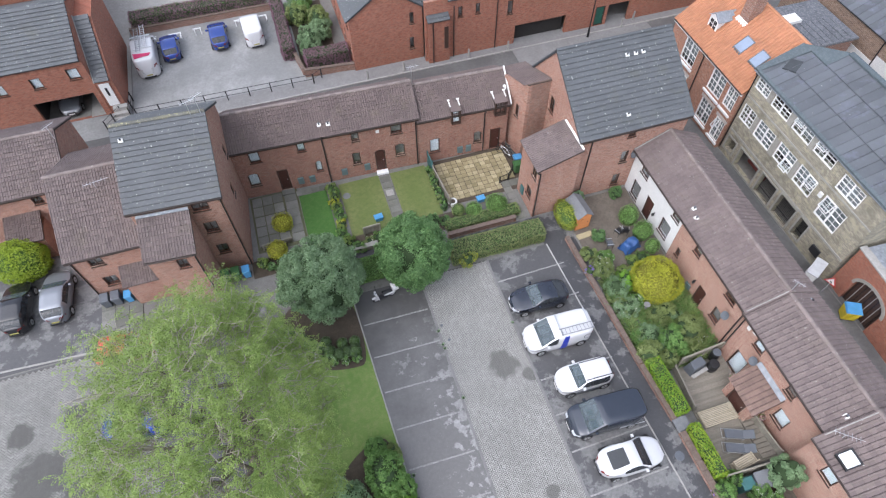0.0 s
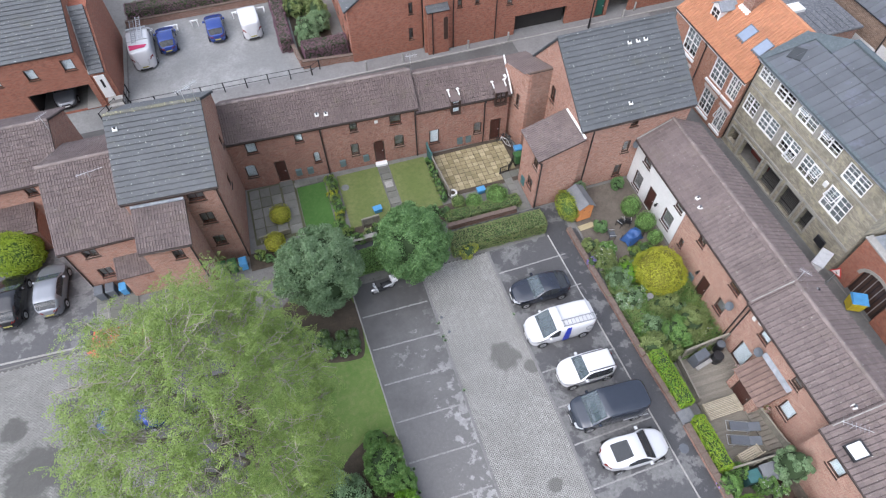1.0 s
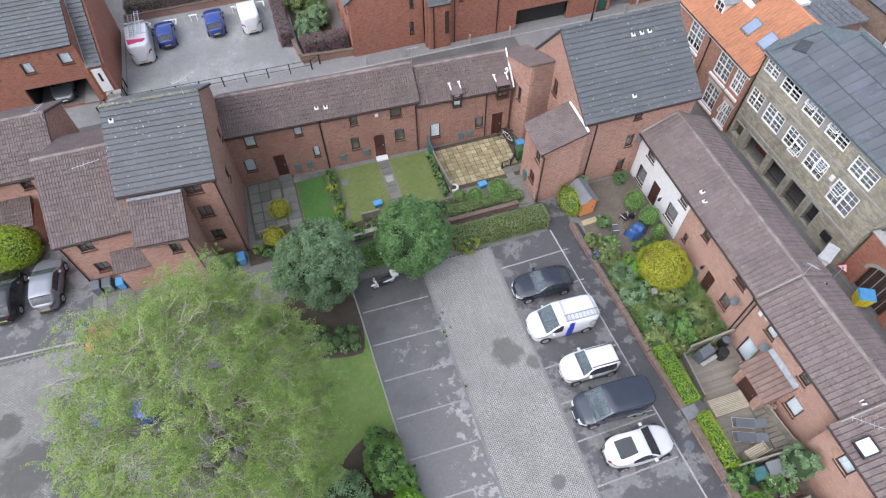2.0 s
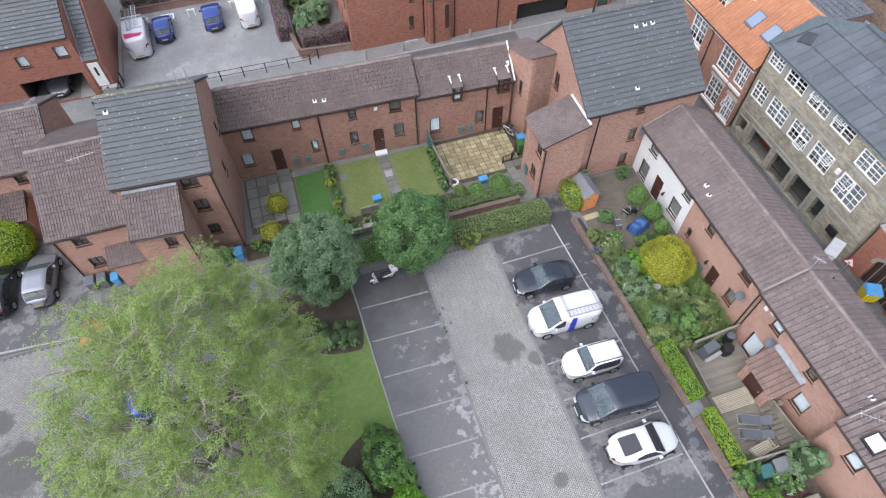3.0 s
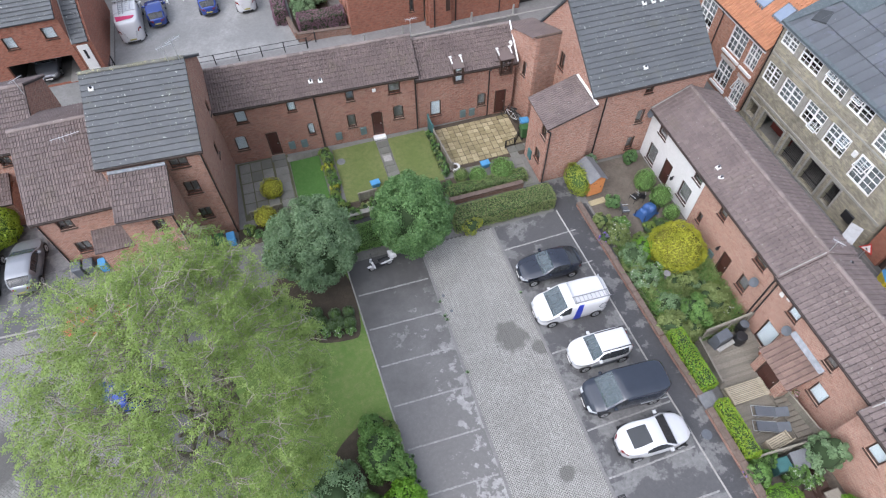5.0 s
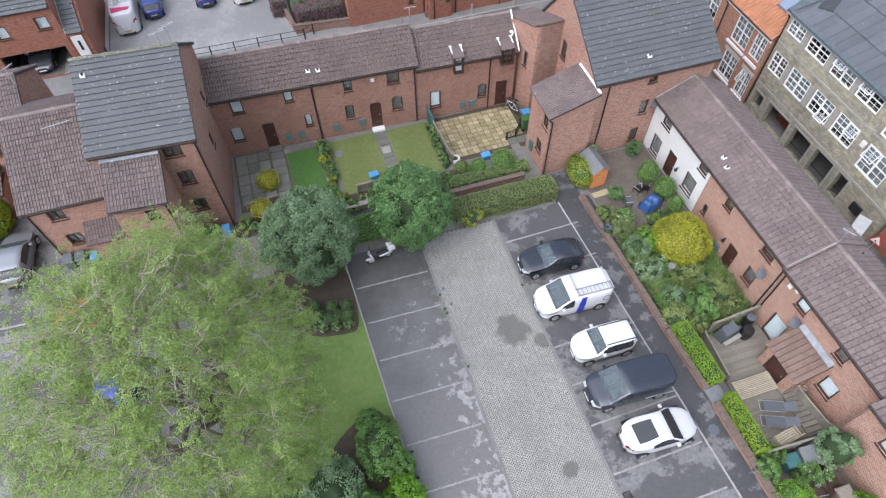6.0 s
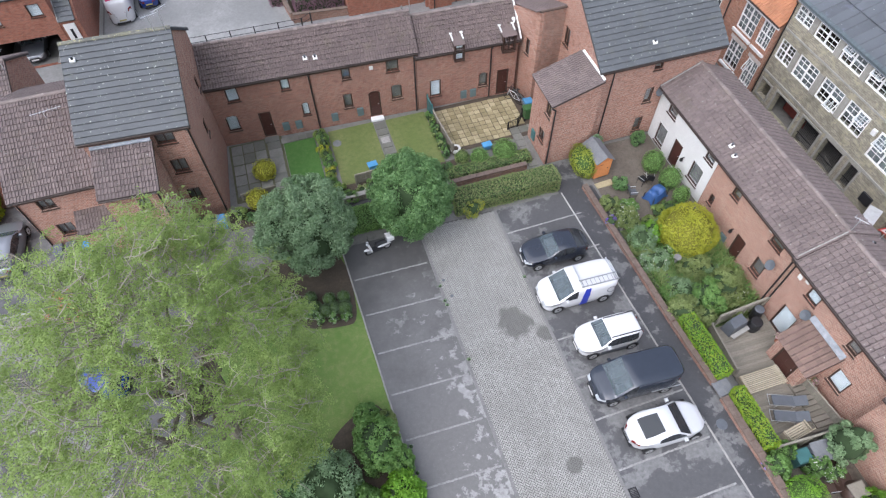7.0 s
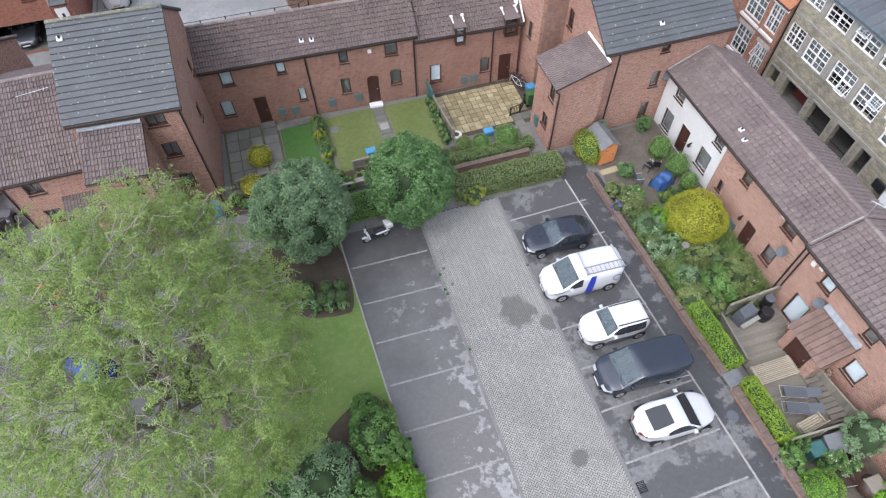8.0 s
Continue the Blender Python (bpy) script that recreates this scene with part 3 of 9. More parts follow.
def add_door(house, place, o, mat):
    u0, u1, z0, z1 = o[:4]
    if len(o) > 4 and o[4] == "da":
        arch_head(house, place, u0, u1, z1)
    door = part("door", framed(u0, u1, z0, z1, place, 0.09, 0.03, 0.14), FRAME_D, house)
    leaf = Mesh()
    q = lambda a, b, c, d, e0, e1: leaf.hexa([place(a, e0, c), place(b, e0, c), place(b, e1, c), place(a, e1, c), place(a, e0, d), place(b, e0, d), place(b, e1, d), place(a, e1, d)])
    q(u0 + 0.09, u1 - 0.09, z0 + 0.02, z1 - 0.09, 0.09, 0.13)
    w, h = u1 - u0 - 0.18, z1 - z0 - 0.11
    for i in range(2):
        for lo, hi in ((0.06, 0.42), (0.5, 0.92)):
            a = u0 + 0.09 + w * (0.1 + 0.45 * i)
            q(a, a + w * 0.35, z0 + 0.02 + h * lo, z0 + 0.02 + h * hi, 0.075, 0.09)
    part("door_leaf", leaf, mat, door)
    k = Mesh().tube(place(u1 - 0.17, 0.09, z0 + 1.0), place(u1 - 0.17, 0.02, z0 + 1.0), 0.025)
    part("door_handle", k, ALU, door)
    return door


TILE_SHAPES = {}


def tile_mesh(kind):
    """One roof tile: x across, y up the slope, z off the roof."""
    if kind in TILE_SHAPES:
        return TILE_SHAPES[kind]
    if kind == "flat":
        w, l, prof = 0.42, 0.36, [(0, 0), (0.4195, 0)]
    elif kind == "sheet":
        w, l, prof = 0.66, 3.4, [(0, 0.06), (0.05, 0.0), (0.63, 0.0)]
    elif kind == "double":
        w, l, prof = 0.33, 0.34, [(0, 0.0), (0.022, 0.042), (0.062, 0.042), (0.088, 0.0), (0.163, 0.0), (0.187, 0.042), (0.227, 0.042), (0.252, 0.0), (0.322, 0.0)]
    elif kind == "roll":
        w, l, prof = 0.31, 0.33, [(0, 0.0), (0.03, 0.048), (0.085, 0.048), (0.12, 0.0), (0.292, 0.0)]
    else:
        w, l, prof = 0.27, 0.33, [(0, 0.012), (0.03, 0.075), (0.085, 0.08), (0.125, 0.02), (0.20, 0.0), (0.268, 0.014)]
    n, vs, fs = len(prof), [], []
    for x, z in prof:
        vs.append((x, 0.0, z + 0.085))
    for x, z in prof:
        vs.append((x, l + 0.04, z + 0.012))
    for x, z in prof:
        vs.append((x, 0.0, z + 0.005))
    for i in range(n - 1):
        fs.append((i, i + 1, n + i + 1, n + i))
        fs.append((2 * n + i, 2 * n + i + 1, i + 1, i))
    fs += [(2 * n, 0, n), (3 * n - 1, 2 * n - 1, n - 1)]
    TILE_SHAPES[kind] = (np.array(vs), fs, w, l)
    return TILE_SHAPES[kind]


def tile_field(roof, kind, origin, U, V, W, L, mat, singles=0, rng=None, skip=None):
    """Courses of tiles over a slope W wide and L long, from its lower left corner; the lowest courses up to a number are single pieces."""
    vs, fs, w, l = tile_mesh(kind)
    U, V = Vector(U).normalized(), Vector(V).normalized()
    N = U.cross(V)
    R = np.array([U, V, N]).T
    rng = rng or np.random.default_rng(5)
    o = np.array(origin)
    nu, nv = max(1, int(W / w)), max(1, int(math.ceil(L / l)))
    w2, l2 = W / nu, L / nv
    sv = vs * np.array([w2 / w, l2 / l, 1.0])
    d = bpy.data.meshes.new("tile")
    d.from_pydata([tuple(p) for p in sv], [], fs)
    d.materials.append(mat)
    allv, allf, count, k = [], [], 0, len(sv)
    Rm = Matrix(R.tolist()).to_4x4()
    for j in range(nv):
        for i in range(nu):
            u = i * w2 + (0.5 * w2 if kind == "flat" and j % 2 and i < nu - 1 else 0)
            v = j * l2
            if skip and skip(u, v):
                continue
            if j == nv - 1 and v + l2 * 1.1 > L:
                v = min(v, L - l2)
            if i == 0 and u > 0:
                allf.extend(tuple(a + len(allv) * k for a in f) for f in fs)
                allv.append((sv * np.array([0.49, 1, 1])) @ R.T + o + R @ np.array([0, min(v, L - l2), 0.002]))
            z = rng.uniform(0, 0.008)
            tilt = rng.uniform(-0.012, 0.012)
            at = o + R @ np.array([u, v, z])
            if count < singles:
                t = new("tile", d)
                t.parent = roof
                t.matrix_basis = Matrix.Translation(at.tolist()) @ Rm @ pose(0, 0, 0, 0, 0, math.degrees(tilt))
            else:
                c, s = math.cos(tilt), math.sin(tilt)
                q = sv @ np.array([[c, s, 0], [-s, c, 0], [0, 0, 1]])
                allf.extend(tuple(a + len(allv) * k for a in f) for f in fs)
                allv.append(q @ R.T + at)
            count += 1
    if allv:
        d2 = bpy.data.meshes.new("roof_tiling")
        d2.from_pydata(np.concatenate(allv).tolist(), [], allf)
        d2.materials.append(mat)
        f = new("roof_tiling", d2)
        f.parent = roof
        tagged(f, kind="stuff")


def ridge_run(roof, a, b, mat, r=0.14, step=0.42):
    """A row of half-round ridge tiles from a to b."""
    a, b = Vector(a), Vector(b)
    n = max(1, int((b - a).length / step))
    L = (b - a).length / n
    m = Mesh()
    pr = [(math.cos(math.pi * i / 6), math.sin(math.pi * i / 6)) for i in range(7)]
    vs = [(0.0, r * c, r * s * 0.75) for c, s in pr] + [(L * 0.97, r * 0.94 * c, r * 0.94 * s * 0.75) for c, s in pr]
    m.add(vs, [(i, i + 1, 8 + i, 7 + i) for i in range(6)] + [tuple(range(6, -1, -1)), tuple(range(7, 14))])
    d = m.data("ridge_tile")
    d.materials.append(mat)
    turn = (b - a).to_track_quat("X", "Z").to_matrix().to_4x4()
    for i in range(n):
        t = new("ridge_tile", d)
        t.parent = roof
        t.matrix_basis = Matrix.Translation(a + (b - a) * (i / n)) @ turn


ROOF_LOOK = {"brown": (TILE_B, DECK_B, "double"), "brown3": (TILE_B2, DECK_B, "double"), "brown2": (TILE_B2, DECK_B, "roll"), "grey": (TILE_S, DECK_S, "flat"), "orange": (TILE_O, DECK_O, "pan"), "slate": (SLATE, DECK_S, "sheet"), "red": (TILE_R, DECK_B, "roll")}


def slope(house, a, b, c, d, look_name, singles=0, name="roof", skip=None, thick=0.1):
    """A tiled slope: a, b lower corners left to right, d, c upper ones."""
    mat, under, kind = ROOF_LOOK[look_name]
    a, b, c, d = (Vector(p) for p in (a, b, c, d))
    n = (b - a).cross(d - a).normalized()
    m = Mesh().hexa([a - n * thick, b - n * thick, c - n * thick, d - n * thick, a, b, c, d])
    roof = part(name, m, under, house)
    tile_field(roof, kind, a, b - a, d - a, (b - a).length, (d - a).length, mat, singles, skip=skip)
    return roof


def gutter(house, a, b, mat=GUTTER):
    a, b = Vector(a), Vector(b)
    m = Mesh()
    u = (b - a).normalized()
    side = u.cross(Vector((0, 0, 1)))
    pr = [(math.cos(math.pi + math.pi * i / 6) * 0.055, math.sin(math.pi + math.pi * i / 6) * 0.06) for i in range(7)]
    vs = [a + side * p + Vector((0, 0, q)) for p, q in pr] + [b + side * p + Vector((0, 0, q)) for p, q in pr]
    vs += [v + Vector((0, 0, 0.012)) for v in vs]
    m.add(vs, [(i, i + 1, 8 + i, 7 + i) for i in range(6)] + [(14 + i, 15 + i, 22 + i, 21 + i) for i in range(6)])
    return part("gutter", m, mat, house)


def downpipe(house, x, y, z0, z1, kick=(0, 0), mat=BLACK):
    m = Mesh().tube((x, y, z0), (x, y, z1), 0.045)
    m.tube((x, y, z1), (x + kick[0], y + kick[1], z1 + 0.2), 0.045)
    return part("downpipe", m, mat, house)


FRONT = lambda y: (lambda u, d, z: (u, y + d, z))


def gabled_house(name, label, x, y, z, rz, w, depth, eave, ridge, look_name, wall, openings, singles=0, side_left=(), side_right=(), th=0.3, over=0.28, verge=0.12,
                 ridge_y=None, category="house", group="", dark=True, fascia=FRAME_D, door_mat=DOOR_D, skip=None, ends=(True, True), left_wall=None, ridge_mat=None):
    """A house in its own frame: the front along x at y = 0, facing -y."""
    h = thing(name, label, category, x, y, z, rz, group)
    ry = depth / 2 if ridge_y is None else ridge_y
    holes = [o[:4] for o in openings]
    front = panel(w, 0, eave, holes, th, lambda u, d, q: (u, d, q))
    part("wall", front, wall, h)
    part("wall", panel(w, 0, eave, (), th, lambda u, d, q: (w - u, depth - d, q)), wall, h)
    drop = 0.10
    for k, (side, fn) in enumerate(((side_left, lambda u, d, q: (d, depth - th - u, q)), (side_right, lambda u, d, q: (w - d, th + u, q)))):
        if not ends[k]:
            continue
        wm = left_wall if (k == 0 and left_wall) else wall
        g = panel(depth - 2 * th, 0, eave, [o[:4] for o in side], th, fn)
        xs = (0, th) if k == 0 else (w - th, w)
        g.prism([(0.02, eave), (depth - 0.02, eave), (ry, ridge - drop)], xs[0], xs[1], "x")
        part("wall", g, wm, h)
        for o in side:
            add_window(h, fn, o, dark)
    pl = lambda u, d, q: (u, d, q)
    for o in openings:
        if o[4][0] == "d":
            add_door(h, pl, o, door_mat)
        elif o[4] != "o":
            add_window(h, pl, o, dark)
    s1 = (ridge - eave) / ry
    s2 = (ridge - eave) / (depth - ry)
    e1, e2 = eave - over * s1, eave - over * s2
    front_roof = slope(h, (-verge, -over, e1), (w + verge, -over, e1), (w + verge, ry, ridge), (-verge, ry, ridge), look_name, singles, skip=skip)
    slope(h, (w + verge, depth + over, e2), (-verge, depth + over, e2), (-verge, ry, ridge), (w + verge, ry, ridge), look_name)
    ridge_run(front_roof, (-verge, ry, ridge + 0.03), (w + verge, ry, ridge + 0.03), ridge_mat or (TILE_M if look_name.startswith("brown") else ROOF_LOOK[look_name][0]))
    b = Mesh().box(-verge, w + verge, -over + 0.02, -over + 0.05, e1 - 0.24, e1 - 0.06)
    b.box(-verge, w + verge, -over + 0.05, 0, e1 - 0.2, e1 - 0.17)
    part("fascia", b, fascia, h)
    gutter(h, (-verge, -over - 0.035, e1 - 0.03), (w + verge, -over - 0.035, e1 - 0.03))
    # Slabs that darken the view through the windows, shade in their colour.
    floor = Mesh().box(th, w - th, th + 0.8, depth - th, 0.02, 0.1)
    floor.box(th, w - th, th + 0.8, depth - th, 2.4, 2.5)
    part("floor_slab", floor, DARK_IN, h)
    return h


# ---- foliage ----
def leaf_cloud(points, normals, size, rng, spread=0.7, aspect=0.5):
    """Small four-cornered leaves at the points, facing roughly along the normals."""
    n = len(points)
    nr = normals + rng.normal(0, spread, (n, 3))
    nr /= np.linalg.norm(nr, axis=1, keepdims=True) + 1e-9
    t = rng.normal(0, 1, (n, 3))
    t -= nr * (t * nr).sum(1, keepdims=True)
    t /= np.linalg.norm(t, axis=1, keepdims=True) + 1e-9
    b = np.cross(nr, t)
    s = size * rng.uniform(0.6, 1.3, (n, 1))
    q = np.stack([points - t * s * 0.5, points + b * s * aspect * 0.5 + nr * s * 0.08, points + t * s * 0.5, points - b * s * aspect * 0.5 + nr * s * 0.08], 1)
    return q.reshape(-1, 3)


def cloud_data(name, verts, mats, share=None, rng=None):
    d = bpy.data.meshes.new(name)
    n = len(verts) // 4
    d.vertices.add(len(verts))
    d.vertices.foreach_set("co", verts.astype(np.float32).ravel())
    d.loops.add(n * 4)
    d.loops.foreach_set("vertex_index", np.arange(n * 4, dtype=np.int32))
    d.polygons.add(n)
    d.polygons.foreach_set("loop_start", np.arange(0, n * 4, 4, dtype=np.int32))
    for mt in mats:
        d.materials.append(mt)
    if share and len(mats) > 1:
        d.polygons.foreach_set("material_index", (rng.random(n) < share).astype(np.int32))
    d.update(calc_edges=True)
    return d


def clumpy(rng, n, radii, clumps, clump_r, low=-0.5, squash=1.0):
    """Points and normals over the outsides of clumps that sit on an ellipsoid."""
    c = rng.normal(0, 1, (clumps * 3, 3))
    c /= np.linalg.norm(c, axis=1, keepdims=True)
    c = c[c[:, 2] > low][:clumps]
    c *= rng.uniform(0.68, 0.92, (len(c), 1))
    centre = c * np.array(radii)
    k = rng.integers(0, len(c), n)
    d = rng.normal(0, 1, (n, 3)) + c[k] * 1.2
    d /= np.linalg.norm(d, axis=1, keepdims=True)
    r = clump_r * rng.uniform(0.55, 1.08, (n, 1)) * (0.75 + 0.5 * rng.random(len(c)))[k][:, None]
    return centre[k] + d * r, d


def shrub(name, label, x, y, z, rx, ry, h, mat, seed, n=2500, size=0.11, core=CORE, clumps=40, clump_r=0.3, flowers=None, share=0.06, category="shrub", group="", aspect=0.55, rz=0, tight=False, dense=1.0):
    """A rounded bush: a dark core with a coat of leaves."""
    rng = np.random.default_rng(seed)
    s = thing(name, label, category, x, y, z, rz, group)
    if tight:
        n = int(900 * dense * (rx * ry + (rx + ry) * h * 0.6) * (0.11 / size) ** 1.3)
        d = rng.normal(0, 1, (n, 3))
        d /= np.linalg.norm(d, axis=1, keepdims=True)
        sq = np.abs(d) ** 1.35 * np.sign(d)
        sq /= (np.abs(sq) ** 2.6).sum(1, keepdims=True) ** (1 / 2.6)
        bump = np.array([noise.noise(Vector((q[0] * 2.6 + seed, q[1] * 2.6, q[2] * 2.6))) + 0.6 * noise.noise(Vector((q[0] * 6.5, q[1] * 6.5 + seed, q[2] * 6.5))) for q in d])
        p = sq * np.array([rx, ry, h * 0.53]) * (0.95 + 0.09 * bump + rng.normal(0, 0.025, n))[:, None]
        nr = d + np.array([0, 0, 0.3])
    else:
        n = int(n * 1.5)
        p, nr = clumpy(rng, n, (rx, ry, h * 0.55), clumps, clump_r * min(rx, ry, h), low=-0.75)
    p[:, 2] += h * 0.47
    keep = p[:, 2] > 0.02
    p, nr = p[keep], nr[keep]
    part("foliage", cloud_data("foliage", leaf_cloud(p, nr, size, rng, 0.6 if dense == 1.0 else 1.3, aspect), [mat] + ([flowers] if flowers else []), share, rng), mat, s)
    # Solid blob fills the bush; with CORE its inner shade is in the colour.
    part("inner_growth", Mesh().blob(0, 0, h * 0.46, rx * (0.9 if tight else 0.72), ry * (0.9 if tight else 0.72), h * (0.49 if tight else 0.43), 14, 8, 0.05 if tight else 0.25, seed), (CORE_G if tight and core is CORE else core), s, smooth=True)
    return s


def hedge(name, label, x, y, z, rz, L, W, H, mat, seed, n=6000, size=0.08, core=CORE, mat2=None, share=0.1, group=""):
    """A clipped hedge, L along x and W across, with an uneven skin."""
    rng = np.random.default_rng(seed)
    s = thing(name, label, "hedge", x, y, z, rz, group)
    areas = np.array([L * W, L * H, L * H, W * H, W * H])
    k = rng.choice(5, n, p=areas / areas.sum())
    a, b = rng.random(n), rng.random(n)
    p, nr = np.zeros((n, 3)), np.zeros((n, 3))
    for f, (pf, nf) in enumerate((
            (lambda a, b: (a * L, b * W, 0 * a + H), (0, 0, 1)), (lambda a, b: (a * L, 0 * a, b * H), (0, -1, 0)), (lambda a, b: (a * L, 0 * a + W, b * H), (0, 1, 0)),
            (lambda a, b: (0 * a, a * W, b * H), (-1, 0, 0)), (lambda a, b: (0 * a + L, a * W, b * H), (1, 0, 0)))):
        i = k == f
        p[i], nr[i] = np.stack(pf(a[i], b[i]), 1), nf
    wob = np.array([noise.noise(Vector((q[0] * 1.3, q[1] * 1.3 + seed, q[2] * 1.3))) for q in p])
    p += nr * (wob * 0.14 + rng.normal(0, 0.035, n))[:, None]
    p[:, 2] -= 0.12 * ((np.abs(p[:, 1] / W - 0.5) * 2) ** 6) * (p[:, 2] / H)
    part("foliage", cloud_data("foliage", leaf_cloud(p, nr, size, rng, 0.7, 0.6), [mat] + ([mat2] if mat2 else []), share, rng), mat, s)
    # Solid block below the leaf skin, coloured as dark as the shade there.
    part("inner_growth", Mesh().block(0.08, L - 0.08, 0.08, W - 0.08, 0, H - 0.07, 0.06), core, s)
    return s


def limb_mesh(m, pts, r0, r1, n=6):
    k = len(pts) - 1
    for i in range(k):
        a, b = r0 + (r1 - r0) * i / k, r0 + (r1 - r0) * (i + 1) / k
        m.tube(pts[i], pts[i + 1], a, b, n, cap=(i == k - 1))


# ---- ground and paving ----
def ramp01(v, a, b):
    t = min(1.0, max(0.0, (v - a) / (b - a)))
    return t * t * (3 - 2 * t)


def gz(x, y):
    """Height of the ground: level by the car park, falling to the gardens and the lane in the east."""
    fall = -0.1 - 0.7 * ramp01(-y, -22, -14) - 0.45 * ramp01(-y, -14, -8)
    lane = -0.85 * (1 - ramp01(y, 30, 41))
    g = fall * ramp01(x, 16.9, 18.2) * (1 - ramp01(y, 23, 30))
    k = ramp01(x, 27.5, 29.5)
    return g * (1 - k) + lane * k


def sheet(name, x0, x1, y0, y1, material, lift, label="", category="", step=1.0, kind="structure", f=None, thick=0.04):
    nx, ny = max(1, int((x1 - x0) / step)), max(1, int((y1 - y0) / step))
    m = Mesh()
    vs = []
    for j in range(ny + 1):
        for i in range(nx + 1):
            x, y = x0 + (x1 - x0) * i / nx, y0 + (y1 - y0) * j / ny
            if f:
                x, y = f(x, y)
            vs.append((x, y, gz(x, y) + lift))
    m.add(vs, [(j * (nx + 1) + i, j * (nx + 1) + i + 1, (j + 1) * (nx + 1) + i + 1, (j + 1) * (nx + 1) + i) for j in range(ny) for i in range(nx)])
    return solid(name, m, material, label or name, category or name.split("_")[0], kind=kind)


gm = Mesh()
xs = [-600, -200, -80] + [-50 + i for i in range(111)] + [90, 200, 600]
ys = [-600, -200, -60] + [-20 + i for i in range(91)] + [120, 200, 600]
gm.add([(x, y, gz(x, y) - 0.03) for y in ys for x in xs], [(j * len(xs) + i, j * len(xs) + i + 1, (j + 1) * len(xs) + i + 1, (j + 1) * len(xs) + i) for j in range(len(ys) - 1) for i in range(len(xs) - 1)])
solid("ground", gm, GROUND, "grey-brown ground between the houses", "ground", kind="structure")

sheet("car_park", 0.2, 5.02, -12, 21.6, ASPHALT, 0.0, "damp dark asphalt parking bays with dry patches", "asphalt", f=lambda x, y: (x + (21.5 - y) * 0.035 * (5.02 - x) / 4.8, y))
BAY_END = lambda y: 14.55 + (21.5 - y) * 0.0463
sheet("car_park", 10.02, 14.55, -12, 21.5, ASPHALT_E, 0.0, "damp asphalt parking bays, half dried", "asphalt", f=lambda x, y: (10.02 + (x - 10.02) * (BAY_END(y) - 10.02) / 4.53, y))
sheet("car_park", 14.55, 16.45, -12, 21.5, ASPHALT_P, 0.0, "wet dark asphalt path beside the garden wall", "asphalt", f=lambda x, y: (BAY_END(y) + (x - 14.55) * (16.75 - BAY_END(y)) / 1.9, y))
sheet("footpath", 8.0, 16.3, 23.35, 24.05, ASPHALT_P, 0.004, "narrow dark asphalt footpath behind the hedge", "path")
sheet("footpath", -0.2, 3.3, 24.1, 24.9, ASPHALT_P, 0.004, "narrow dark asphalt footpath", "path")
sheet("footpath", 14.4, 16.3, 21.5, 23.35, ASPHALT_P, 0.002, "dark asphalt path beside the hedge", "path")
sheet("driveway", -30, -13.5, 22.6, 33.5, ASPHALT_E, 0.0, "damp asphalt driveway beside the houses", "driveway")
sheet("driveway", -30, -7.5, -8, 22.5, ASPHALT_R, -0.005, "grey driveway under the big tree", "driveway")
sheet("road", -60, 60, 36.3, 42.6, ASPHALT_R, 0.0, "worn grey asphalt back road", "road")
sheet("pavement", -14.2, 60, 42.7, 44.6, PAVE, 0.06, "grey slabbed pavement along the back road", "pavement")
sheet("forecourt", 20.1, 34.0, 37.6, 43.6, PAVE, 0.064, "grey paved apron before the garage", "parking")
sheet("forecourt", -13.6, 1.2, 44.3, 56.0, LOT, 0.07, "pale concrete parking court", "parking")
sheet("forecourt", -30, -14.3, 42.6, 45.4, LOT, 0.02, "concrete apron before the garage", "parking")
sheet("footpath", -17.0, -13.7, 45.4, 75, CEMENT, 0.08, "grey slabbed path beside the brick houses", "path")
sheet("lawn", -8.0, 0.22, 2, 21.5, GRASS, 0.03, "mown green lawn under the big tree", "lawn", f=lambda x, y: (x + (21.5 - y) * 0.035 * (x + 8.0) / 8.2, y))


def bed(label, rim, lift=0.07):
    """A low mound of soil with a rounded outline."""
    pts = [Vector(p) for p in rim]
    for _ in range(3):
        pts = [q for a, b in zip(pts, pts[1:] + pts[:1]) for q in (a * 0.75 + b * 0.25, a * 0.25 + b * 0.75)]
    mid = sum(pts, Vector((0, 0))) / len(pts)
    n, m = len(pts), Mesh()
    rings = [[(*(mid + (p - mid) * k), lift * (1 - k ** 3) + 0.034) for p in pts] for k in (1.0, 0.92, 0.7, 0.4)]
    m.add([q for r in rings for q in r] + [(mid.x, mid.y, lift + 0.034)], [(r * n + i, r * n + (i + 1) % n, (r + 1) * n + (i + 1) % n, (r + 1) * n + i) for r in range(3) for i in range(n)] + [(3 * n + i, 3 * n + (i + 1) % n, 4 * n) for i in range(n)])
    solid("flower_bed", m, SOIL, label, "soil", kind="structure", smooth=True)


bed("brown soil bed below the clipped trees, rounded at the lawn", [(-4.6, 22.2), (-4.5, 19.6), (-4.0, 18.0), (-2.6, 16.7), (-0.9, 16.35), (0.25, 16.4), (0.22, 22.2)])
bed("brown soil bed round the bushes at the lawn's edge", [(-3.0, 10.1), (-2.1, 10.9), (-0.9, 11.5), (0.3, 11.5), (0.6, 5.0), (-4.2, 5.0), (-4.2, 8.0)])
sheet("flower_bed", -6.0, 9.0, 24.95, 26.4, SOIL, 0.03, "planted soil bed at the gardens' end", "soil")
sheet("lawn", -1.75, 0.35, 26.4, 31.4, GRASS_G, 0.025, "small lush green lawn before the terrace", "lawn")
sheet("lawn", 1.35, 4.55, 26.3, 31.6, GRASS_Y, 0.025, "dry yellow-green lawn before the terrace", "lawn")
